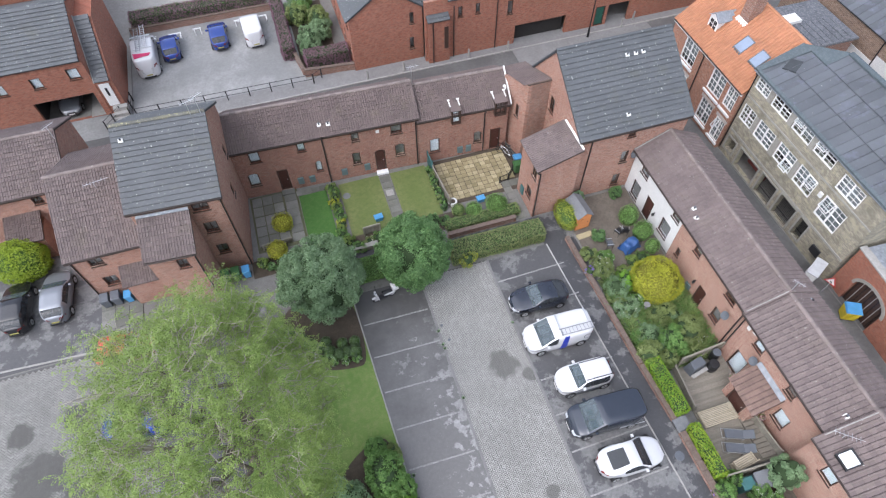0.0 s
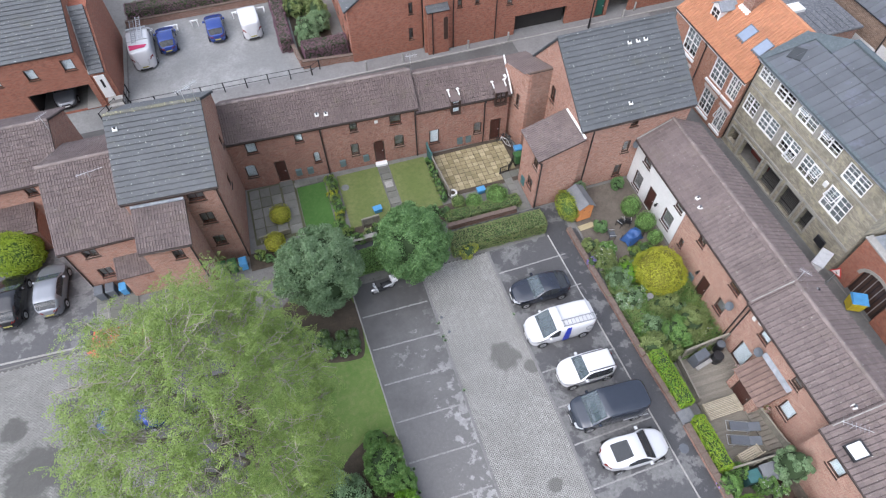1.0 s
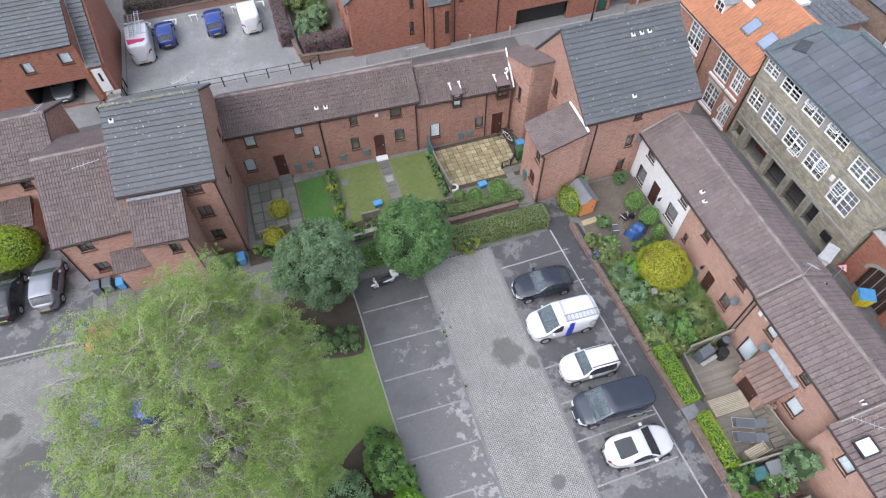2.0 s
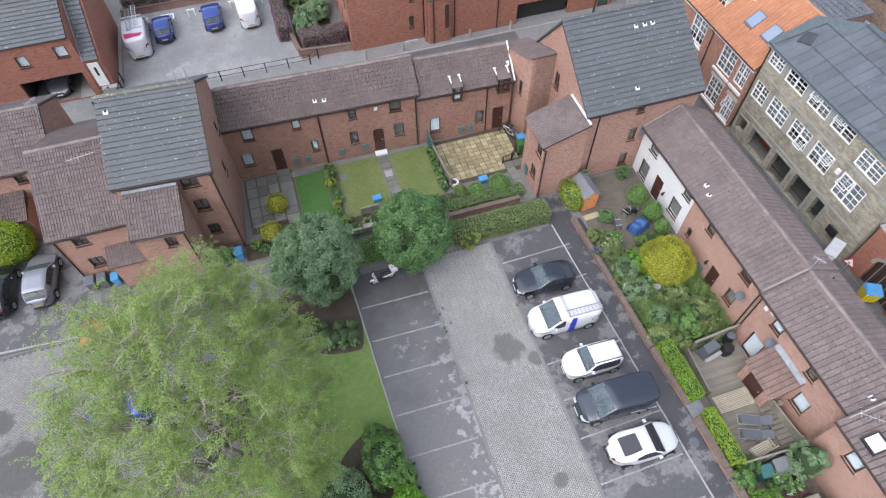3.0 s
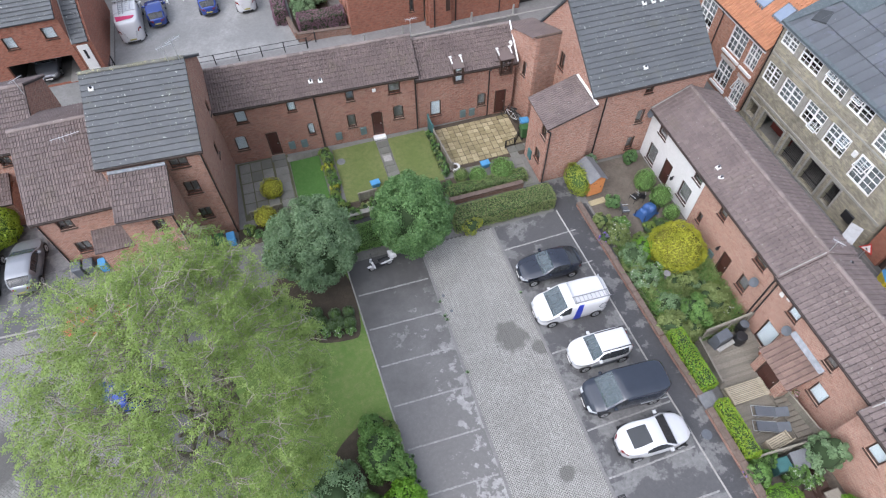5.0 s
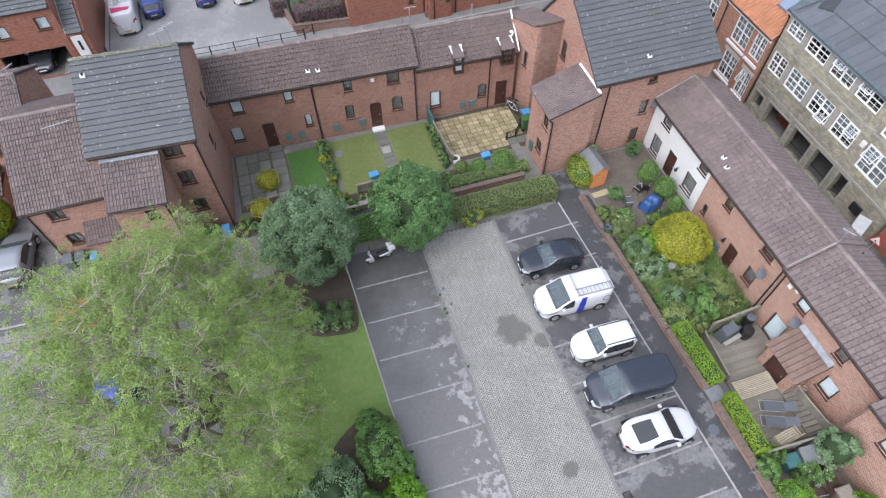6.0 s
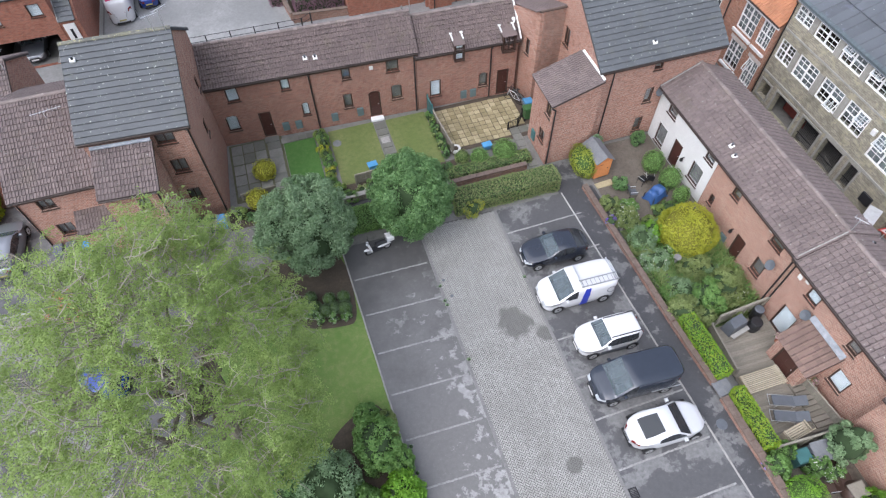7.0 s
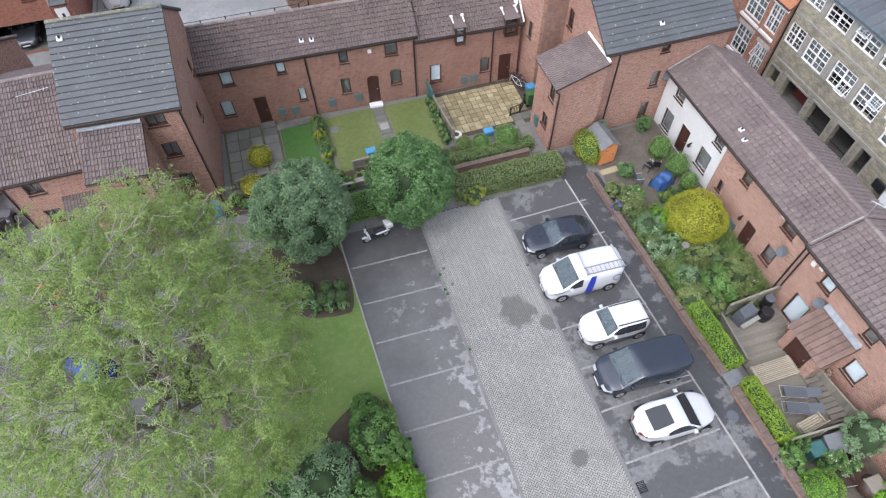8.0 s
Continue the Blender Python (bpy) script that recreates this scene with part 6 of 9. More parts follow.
    part("grille", Mesh().block(-L / 2 - 0.012, -L / 2 + 0.1, -W * 0.2, W * 0.2, 0.38, 0.56 * H, 0.02), BLACK, car)
    part("bumper_trim", Mesh().block(-L / 2 - 0.01, -L / 2 + 0.12, -W * 0.24, W * 0.24, 0.24, 0.33, 0.02), BLACK, car)
    part("bumper_trim", Mesh().block(L / 2 - 0.1, L / 2 + 0.012, -W * 0.26, W * 0.26, 0.28, 0.42, 0.02), BLACK, car)
    part("number_plate", Mesh().box(L / 2 + 0.0, L / 2 + 0.02, -0.26, 0.26, 0.52, 0.63), plate, car, "plain yellow number plate")
    part("number_plate", Mesh().box(-L / 2 - 0.025, -L / 2 - 0.013, -0.26, 0.26, 0.36, 0.46), FRAME_W, car, "plain white number plate")
    for a in (0.10, -0.35):
        wp = Mesh().tube((-L / 2 + st["ws"][0] * L + 0.03, a * W, zt(st["ws"][0]) + 0.03), (-L / 2 + (st["ws"][0] + 0.03) * L, (a + 0.28) * W, zt(st["ws"][0] + 0.03) + 0.04), 0.012, n=5)
        part("wiper", wp, BLACK, car)
    return car, zt


def ladder(parent, x0, x1, y, z, w=0.36, rungs=10, mat=ALU, across="y"):
    m = Mesh()
    m.box(x0, x1, y - w / 2, y - w / 2 + 0.04, z, z + 0.07).box(x0, x1, y + w / 2 - 0.04, y + w / 2, z, z + 0.07)
    for i in range(rungs):
        a = x0 + (i + 0.5) * (x1 - x0) / rungs
        m.tube((a, y - w / 2, z + 0.035), (a, y + w / 2, z + 0.035), 0.018, n=6)
    return part("ladder", m, mat, parent, "aluminium ladder on the roof rack")


c, zt = vehicle("car", "dark navy coupe-backed car parked in a bay", "saloon", 12.12, 17.3, -2, 4.02, 1.74, PAINT_NAVY)
c, zt = vehicle("van", "white van with a blue stripe and a ladder on its roof", "van", 12.17, 14.4, -2, 4.40, 1.82, PAINT_WHITE, H=0.97, category="van")
ladder(c, -0.2, 2.0, -0.54, 1.95, 0.46, 9, LADDER)
for a in (-0.1, 1.85):
    part("roof_bar", Mesh().box(a - 0.03, a + 0.03, -0.76, 0.76, 1.83, 1.93), ALU, c)
part("stripe", Mesh().hexa([(-0.12, -0.925, 0.35), (0.30, -0.925, 0.35), (0.30, -0.91, 0.35), (-0.12, -0.91, 0.35), (-0.06, -0.925, 1.13), (0.34, -0.925, 1.13), (0.34, -0.915, 1.13), (-0.06, -0.915, 1.13)]).hexa([(-0.06, -0.925, 1.13), (0.34, -0.925, 1.13), (0.34, -0.90, 1.13), (-0.06, -0.90, 1.13), (0.06, -0.85, 1.78), (0.36, -0.85, 1.78), (0.36, -0.825, 1.78), (0.06, -0.825, 1.78)]), DECAL_BLUE, c, "slanting blue stripe")
ringm = Mesh()
for q in range(20):
    a0, a1 = 2 * math.pi * q / 20, 2 * math.pi * (q + 1) / 20
    for r in (0.2,):
        ringm.add([(1.6 + rr * math.cos(a), -0.925 + (rr * math.sin(a)) * 0.06, 1.25 + rr * math.sin(a)) for rr, a in ((0.2, a0), (0.25, a0), (0.25, a1), (0.2, a1))], [(0, 1, 2, 3)])
part("emblem", ringm, GREY_P, c, "thin dark ring emblem")
c, zt = vehicle("car", "white compact estate car with black roof rails", "estate", 12.55, 11.2, -2, 3.62, 1.66, PAINT_WHITE, H=0.98)
for sy in (-1, 1):
    part("roof_rail", Mesh().box(-0.25, 1.45, sy * 0.58 - 0.02, sy * 0.58 + 0.02, 1.57, 1.62), BLACK, c)
c, zt = vehicle("van", "dark grey panel van parked in a bay", "van", 12.72, 8.62, -3, 4.58, 1.88, PAINT_GREY, H=0.98, category="van")
part("side_trim", Mesh().box(0.55, 2.1, -0.965, -0.945, 0.62, 0.68), ALU, c)
c, zt = vehicle("car", "white coupe with dark rear window and grey tail", "coupe", 13.02, 5.98, 178, 4.0, 1.84, PAINT_PEARL, plate=GREY_P, tint=GLASS_DARK)
c, zt = vehicle("car", "silver hatchback parked beside the brick house", "hatch", -18.75, 27.3, -92, 4.1, 1.72, PAINT_SILVER)
c, zt = vehicle("car", "black hatchback parked on the driveway", "hatch", -21.3, 27.2, -92, 4.0, 1.70, PAINT_BLACK)
c, zt = vehicle("van", "white works van with ladders and a magenta patch", "van", -12.05, 51.4, -87, 5.3, 2.0, PAINT_WHITE, H=1.12, category="van")
ladder(c, -2.0, 1.4, -0.25, 2.2, 0.38, 12, LADDER)
ladder(c, -2.4, 1.0, 0.3, 2.2, 0.38, 12)
for a in (0.9, -0.9):
    part("roof_bar", Mesh().box(a, a + 0.08, -0.85, 0.85, 2.1, 2.2), ALU, c)
part("patch", Mesh().hexa([(1.5, -0.78, 2.10), (2.15, -0.70, 2.08), (2.05, 0.55, 2.10), (1.75, 0.72, 2.10), (1.5, -0.78, 2.152), (2.15, -0.70, 2.135), (2.05, 0.55, 2.152), (1.75, 0.72, 2.152)]), DECAL_MAG, c, "magenta patch")
vehicle("car", "small blue hatchback in the concrete court", "hatch", -9.95, 52.2, -86, 3.7, 1.62, PAINT_BLUE, H=0.95)
vehicle("car", "blue hatchback in the concrete court", "hatch", -5.55, 52.6, -88, 3.9, 1.66, PAINT_BLUE, H=0.97)
vehicle("van", "plain white van in the concrete court", "van", -2.4, 52.3, -87, 4.4, 1.8, PAINT_WHITE, H=0.98, category="van", tint=PAINT_WHITE)
vehicle("car", "silver car standing in the open garage", "saloon", -18.55, 48.0, 92, 4.3, 1.75, PAINT_SILVER)
vehicle("car", "white and red car under the big tree", "hatch", -14.4, 21.75, 172, 4.0, 1.7, PAINT_RED)
vehicle("car", "blue car under the big tree", "hatch", -13.95, 16.6, -8, 4.0, 1.7, PAINT_BLUE)

# scooter
sc = thing("scooter", "white motor scooter with a top box on its stand", "scooter", 2.3, 20.75, 0, 8, "parked cars")
for a, nm in ((-0.62, "front_wheel"), (0.55, "rear_wheel")):
    w = part(nm, Mesh().tube((a, -0.06, 0.25), (a, 0.06, 0.25), 0.25, n=18), TYRE, sc)
    part("rim", Mesh().tube((a, -0.066, 0.25), (a, 0.066, 0.25), 0.15, n=12), ALU, w)
part("footboard", Mesh().block(-0.42, 0.2, -0.17, 0.17, 0.24, 0.34), BLACK, sc)
part("leg_shield", Mesh().hexa([(-0.5, -0.22, 0.35), (-0.42, -0.22, 0.35), (-0.42, 0.22, 0.35), (-0.5, 0.22, 0.35), (-0.66, -0.2, 1.0), (-0.48, -0.2, 1.0), (-0.48, 0.2, 1.0), (-0.66, 0.2, 1.0)]), PAINT_WHITE, sc)
part("front_mudguard", Mesh().blob(-0.66, 0, 0.46, 0.26, 0.09, 0.11), PAINT_WHITE, sc, smooth=True)
part("tail_body", Mesh().blob(0.38, 0, 0.48, 0.5, 0.16, 0.2), BLACK, sc, smooth=True)
for sy in (-1, 1):
    part("side_panel", Mesh().blob(0.36, sy * 0.15, 0.58, 0.46, 0.055, 0.10), PAINT_WHITE, sc, smooth=True)
part("saddle", Mesh().block(-0.16, 0.52, -0.15, 0.15, 0.66, 0.84, 0.07), BLACK, sc)
part("top_box", Mesh().block(0.54, 0.98, -0.25, 0.25, 0.84, 1.2, 0.09), PAINT_WHITE, sc)
part("handlebar", Mesh().tube((-0.5, -0.33, 1.02), (-0.5, 0.33, 1.02), 0.025).tube((-0.62, 0, 0.5), (-0.52, 0, 1.05), 0.04), BLACK, sc)
part("headlight", Mesh().blob(-0.64, 0, 0.98, 0.09, 0.1, 0.09), LAMP_CLEAR, sc, smooth=True)
for sy in (-1, 1):
    part("mirror", Mesh().tube((-0.5, sy * 0.25, 1.02), (-0.48, sy * 0.33, 1.25), 0.012, n=5).blob(-0.48, sy * 0.34, 1.28, 0.02, 0.08, 0.05), BLACK, sc)


# ---- trees ----
def dense_tree(label, x, y, rx, ry, h, mat, seed, n=34000):
    rng = np.random.default_rng(seed)
    t = thing("tree", label, "tree", x, y, 0)
    tr = Mesh()
    limb_mesh(tr, [(0, 0, 0), (0.03, 0.02, 0.8), (0.0, 0.05, 1.7), (-0.03, 0, h * 0.55)], 0.15, 0.08, 9)
    for q in range(9):
        a = q * 2.4
        z0 = 1.1 + 0.15 * q
        limb_mesh(tr, [(0, 0, z0), (math.cos(a) * rx * 0.3, math.sin(a) * ry * 0.3, z0 + 0.6), (math.cos(a) * rx * 0.62, math.sin(a) * ry * 0.62, z0 + 1.2)], 0.055, 0.02, 5)
    part("trunk", tr, BARK, t)
    p, nr = clumpy(rng, int(n * 1.35), (rx, ry, h * 0.43), 230, 0.5, low=-0.85)
    p[:, 2] += h * 0.56
    part("crown", cloud_data("crown", leaf_cloud(p, nr, 0.15, rng, 0.6, 0.55), [mat]), mat, t)
    # Solid blob in the crown, its shaded depth put into the colour.
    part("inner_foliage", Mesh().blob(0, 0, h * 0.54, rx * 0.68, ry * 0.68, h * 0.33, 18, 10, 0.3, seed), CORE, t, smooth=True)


dense_tree("dense round tree with grey-green leaves", -1.45, 21.75, 2.75, 2.95, 5.1, L_DARK2, 3, 44000)
dense_tree("dense round tree with dark green leaves", 4.75, 21.75, 2.25, 2.35, 5.7, L_DARK, 4, 42000)


def feathery_tree(label, x, y, base, rise, seed):
    """A broad, thin dome: limbs and boughs fan out below its skin, twigs end in sprays of feathered leaves."""
    rng = np.random.default_rng(seed)
    t = thing("tree", label, "tree", x, y, 0)
    unit = lambda v: v / (np.linalg.norm(v, axis=-1, keepdims=True) + 1e-9)

    def dome(n, f0, f1, low):
        """Points between the shares f0 and f1 of the way out, in every direction above low."""
        d = unit(rng.normal(0, 1, (n * 3, 3)))
        d = d[d[:, 2] > low][:n]
        lobes = np.array([noise.noise(Vector((q[0] * 2.2, q[1] * 2.2, q[2] * 2.2 + seed))) for q in d])
        f = rng.uniform(f0, f1, len(d)) * (1 + 0.14 * lobes)
        r = np.stack([np.where(d[:, 0] > 0, 5.0, 6.1), np.where(d[:, 1] > 0, 6.6, 7.3), np.where(d[:, 2] > 0, rise, base * 0.55)], 1)
        return d * r * f[:, None] + np.array([0, 0, base])

    def bow(m, a, b, up, r0, r1, k, sides):
        line = [a + (b - a) * s + np.array([0, 0, up * math.sin(math.pi * s)]) + (rng.normal(0, 0.05, 3) * np.linalg.norm(b - a) * (0 < s < 1)) for s in np.linspace(0, 1, k + 1)]
        limb_mesh(m, [tuple(q) for q in line], r0, r1, sides)
        return line

    trunk, boughs, twigs = Mesh(), Mesh(), Mesh()
    limb_mesh(trunk, [(0, 0, 0), (0.1, 0.05, 1.2), (0.0, 0.1, 2.6), (0.1, 0.0, 4.4)], 0.34, 0.24, 12)
    nodes = []
    for q in dome(22, 0.42, 0.62, 0.1):
        nodes += bow(trunk, np.array([0.08, 0.0, 2.8 + 1.4 * rng.random()]), q, 0.7, 0.15, 0.075, 6, 7)[2:]
    nodes = np.array(nodes)
    forks = []
    for q in dome(250, 0.92, 1.10, -0.15):
        gap = np.linalg.norm(nodes - q, axis=1) + np.linalg.norm(nodes[:, :2], axis=1) * 0.15
        forks += bow(boughs, nodes[np.argmin(gap)], q, 0.62, 0.028, 0.011, 7, 5)[1:]
    forks = np.array(forks)
    ends = np.concatenate([dome(3300, 0.80, 1.03, -0.2), dome(620, 0.5, 0.82, 0.0), dome(260, 1.03, 1.13, -0.2)])
    pts, nrs, along = [], [], []
    for q in ends:
        if noise.noise(Vector((q[0] * 0.75, q[1] * 0.75, q[2] * 0.75 + 7))) + 0.5 * noise.noise(Vector((q[0] * 2.1, q[1] * 2.1, q[2] * 2.1))) < -0.11 + 0.08 * min(1.0, max(0.0, q[0] / 4)):
            continue
        gap = np.linalg.norm(forks - q, axis=1)
        a = forks[np.argmin(gap)]
        line = bow(twigs, a, q, 0.14, 0.012, 0.006, 3, 3)
        out = unit(q - a)
        for k in range(5):
            root = line[1] + (q - line[1]) * (0.2 + 0.8 * k / 4)
            side = unit(out * 0.7 + rng.normal(0, 0.9, 3) * np.array([1, 1, 0.4]))
            span = rng.uniform(0.34, 0.62)
            fall = rng.uniform(0.02, 0.30)
            flat = unit(np.cross(side, np.array([0, 0, 1.0])))
            for s in np.linspace(0.12, 1, 6):
                for w in (-1, 1):
                    pts.append(root + side * span * s + flat * w * 0.05 * (1.2 - 0.5 * s) + np.array([0, 0, -fall * s * s]) + rng.normal(0, 0.012, 3))
                    nrs.append((side[0] * 0.35, side[1] * 0.35, 1.0))
    p, nr = np.array(pts), np.array(nrs)
    part("trunk", trunk, BARK, t)
    tagged(part("bough_growth", boughs, TWIG, t, "thin pale boughs"), kind="stuff")
    tagged(part("twig_growth", twigs, TWIG, t, "fine pale twigs"), kind="stuff")
    part("crown", cloud_data("crown", leaf_cloud(p, nr, 0.106, rng, 0.38, 0.44), [L_LIME]), L_LIME, t, "feathery light green leaves")


feathery_tree("broad feathery tree with light green leaves", -7.15, 12.2, 6.2, 8.2, 11)


# ---- hedges and shrubs ----
hedge("hedge", "clipped green hedge along the head of the car park", 7.6, 21.75, 0, 0, 6.9, 1.45, 1.15, L_HEDGE, 21, 16000, 0.085, mat2=L_MID, share=0.2)
shrub("shrub", "yellow-green leafy shrub in the hedge", 8.6, 21.65, 0, 0.7, 0.5, 1.2, L_YELLOW, 22, 1200, 0.12, flowers=L_OLIVE, share=0.5)
for i in range(11):
    shrub("shrub", "rambling green growth along the patio fence", 8.5 + 0.12 * math.sin(i * 2.3), 26.9 + i * 0.37, 0, 0.26, 0.3, 0.5 + 0.3 * abs(math.sin(i * 1.7)), (L_DARK, L_MID, L_OLIVE)[i % 3], 640 + i, 380, 0.09, clumps=12, clump_r=0.42, group="fence growth")
hedge("hedge", "low hedge behind the clipped trees", 0.4, 22.3, 0, 0, 3.2, 1.6, 0.9, L_MID, 23, 8000, 0.09)
hedge("hedge", "low planted border before the patio garden", 8.1, 24.55, 0, 0, 5.6, 0.95, 0.55, L_HEDGE, 24, 7000, 0.08, mat2=L_MID, share=0.4)
for x, y, r, h, mt, sd, lab in ((12.25, 25.75, 0.82, 1.15, L_MID, 31, "rounded green bush behind the low border"), (10.45, 25.75, 0.62, 1.0, L_MID, 32, "rounded green bush behind the low border"), (9.35, 26.1, 0.5, 0.9, L_OLIVE, 33, "small green bush beside the fence"),
                           (-3.3, 28.9, 0.75, 1.15, L_YELLOW, 34, "golden rounded bush in the front garden"), (-4.05, 26.6, 0.72, 1.1, L_YELLOW, 35, "golden rounded bush in the front garden")):
    shrub("shrub", lab, x, y, 0, r, r, h, mt, sd, 3000, 0.075, tight=True, core=CORE_Y if mt is L_YELLOW else CORE)
rs = random.Random(5)
for i in range(11):
    shrub("shrub", "leafy yellow-green border shrub between the lawns", 0.75 + rs.uniform(-0.2, 0.2), 31.2 - i * 0.5, 0, 0.38, 0.38, rs.uniform(0.4, 0.85), rs.choice([L_LIME, L_MID, L_MID, L_YELLOW]), 40 + i, 420, 0.11, clumps=14, clump_r=0.42, group="border shrubs")
for i in range(22):
    x = -5.2 + i * 0.63
    shrub("shrub", "mixed low shrub in the planted border", x + rs.uniform(-0.2, 0.2), 25.6 + rs.uniform(-0.45, 0.5), 0, rs.uniform(0.3, 0.55), rs.uniform(0.3, 0.5), rs.uniform(0.4, 1.0), rs.choice([L_OLIVE, L_MID, L_DARK, L_LIME, L_BLUE]), 60 + i, 480, 0.11, clumps=14, clump_r=0.42,
          flowers=L_WHITE if i % 6 == 0 else None, group="border shrubs")
for i, (x, y, r) in enumerate(((-3.65, 19.2, 0.36), (-3.15, 18.6, 0.40), (-2.65, 18.15, 0.34), (-2.1, 17.8, 0.42), (-1.5, 17.4, 0.38), (-1.0, 17.45, 0.34), (-0.5, 17.3, 0.42), (-4.3, 19.9, 0.36), (-2.2, 18.5, 0.36), (-1.2, 18.1, 0.36), (-0.4, 18.0, 0.36))):
    shrub("shrub", "rounded dull green clump in the bed below the trees", x, y, 0.06, r, r, 0.72, L_CLUMP, 90 + i, 800, 0.09, group="bed plants", tight=True)
for i, (x, y) in enumerate(((-5.4, 20.1), (-4.6, 19.4), (-3.4, 18.55), (-3.0, 17.95), (-2.2, 17.35), (-1.9, 16.95), (-1.2, 16.9), (-2.6, 17.5), (-0.5, 16.8))):
    shrub("flower_clump", "upright leaves with pale flower spikes at the bed's rim", x, y, 0.05, 0.24, 0.24, 0.6, L_MID, 104 + i, 240, 0.22, clumps=10, clump_r=0.45, flowers=L_WHITE, share=0.10, group="bed flowers", aspect=0.14, category="flowers")
# bushes at the lawn's south end
for x, y, rx, ry, h, mt, sd, lab in ((-0.55, 9.25, 1.1, 1.5, 2.1, L_MID, 110, "bright green bush at the lawn's edge"), (-3.2, 8.0, 1.5, 1.6, 2.2, L_BLUE, 111, "grey-green bush at the lawn's edge"), (-0.75, 10.9, 0.6, 0.6, 1.1, L_MID, 115, "bright green bush at the lawn's edge"),
                                (0.05, 6.7, 0.95, 1.1, 1.6, L_BRIGHT, 112, "light green bush at the lawn's edge"), (-1.3, 5.6, 1.3, 1.1, 1.7, L_MID, 113, "light green bush at the lawn's edge"), (-5.0, 8.6, 1.0, 1.0, 1.7, L_DARK, 114, "dark green bush under the big tree"), (-1.9, 6.7, 1.0, 1.0, 1.6, L_MID, 117, "leafy green bush at the lawn's edge"), (0.3, 8.2, 0.6, 0.8, 1.2, L_MID, 118, "leafy green bush at the lawn's edge"), (0.2, 10.2, 0.4, 0.9, 0.9, L_OLIVE, 116, "straggling pale shrub beside the edging")):
    shrub("shrub", lab, x, y, 0, rx, ry, h, mt, sd, 5200, 0.13, clumps=90, clump_r=0.26)
for i, (x, y) in enumerate(((5.03, 17.2), (5.02, 16.2), (5.06, 15.9), (5.12, 12.4), (9.9, 16.3), (0.95, 8.9), (0.9, 7.6))):
    shrub("weed", "small dark weed in the paving joint", x, y, 0.0, 0.11, 0.11, 0.10, L_DARK2, 620 + i, 50, 0.06, clumps=6, clump_r=0.5, group="weeds", category="weed")
# gardens in the east
E_SHRUBS = (
    (16.6, 22.95, 0.75, 1.2, 1.8, L_GOLDLIME, "bright yellow-green conifer bush beside the shed", 0.10, True), (18.0, 24.1, 0.55, 0.5, 1.6, L_DARK2, "dark bush behind the shed", 0.12, False),
    (18.35, 20.85, 0.5, 0.5, 0.9, L_DARK, "small dark green bush beside the shed", 0.10, False), (21.2, 23.95, 0.45, 0.45, 1.2, L_DARK, "dark bush against the white cottage", 0.10, False),
    (21.05, 21.65, 0.68, 0.68, 1.55, L_MID, "clipped round green bush before the white cottage", 0.07, True), (21.45, 20.15, 0.68, 0.68, 1.5, L_MID, "clipped round green bush before the white cottage", 0.07, True),
    (21.6, 18.85, 0.5, 0.5, 1.2, L_MID, "small clipped green bush before the white cottage", 0.07, True), (20.3, 16.1, 1.62, 1.65, 2.6, L_YELLOW, "large golden conifer bush in the back garden", 0.17, True),
    (18.5, 16.9, 0.7, 0.7, 1.3, L_BRIGHT, "light green bush beside the golden conifer", 0.10, False), (17.55, 16.5, 0.85, 0.8, 1.2, L_BLUE, "sage green shrub by the garden wall", 0.10, False),
    (17.5, 14.9, 0.85, 0.8, 1.2, L_BLUE, "sage green shrub with pale flowers by the garden wall", 0.10, False), (18.5, 15.3, 0.5, 0.6, 1.3, L_MID, "shrub with white roses", 0.10, False),
    (17.2, 18.3, 0.75, 0.75, 1.0, L_OLIVE, "flowering green shrub by the garden wall", 0.11, False), (17.9, 19.0, 0.7, 0.6, 0.9, L_MID, "flowering green shrub by the garden wall", 0.11, False), (16.9, 19.6, 0.6, 0.5, 0.7, L_OLIVE, "low green shrub by the garden wall", 0.11, False),
    (19.9, 14.1, 1.2, 0.7, 1.0, L_OLIVE, "loose green shrub below the golden conifer", 0.13, False), (18.0, 12.6, 0.95, 0.95, 1.5, L_BLUE, "sage green shrub in the sloping garden", 0.12, False),
    (19.3, 12.0, 1.1, 1.0, 1.7, L_MID, "tall green shrub in the sloping garden", 0.13, False), (20.8, 12.4, 1.0, 0.9, 1.7, L_OLIVE, "long-leaved green shrub in the sloping garden", 0.17, False), (17.3, 11.4, 0.8, 0.8, 1.3, L_OLIVE, "olive green shrub by the garden wall", 0.12, False),
    (18.5, 11.0, 0.9, 0.6, 1.4, L_OLIVE, "arching green shrub in the sloping garden", 0.16, False), (17.7, 1.15, 0.95, 0.85, 2.0, L_BRIGHT, "clipped bright green bush in the end garden", 0.07, True),
    (18.4, 3.2, 0.8, 0.5, 1.3, L_MID, "green climber in the end garden", 0.11, False), (21.05, 2.5, 0.75, 0.95, 3.4, L_BLUE, "pale climbing shrub against the end cottage", 0.14, False), (17.3, 2.7, 0.6, 0.6, 1.0, L_MID, "low green shrub in the end garden", 0.11, False),
    (20.9, -0.3, 0.9, 0.8, 1.6, L_BRIGHT, "leafy green bush against the end cottage", 0.11, False), (19.6, 2.2, 0.7, 0.5, 1.2, L_MID, "green shrub with white flowers beside the boundary fence", 0.11, False),
    (20.2, 1.6, 0.5, 0.4, 1.1, L_MID, "rose bush with white flowers in the end garden", 0.11, False))
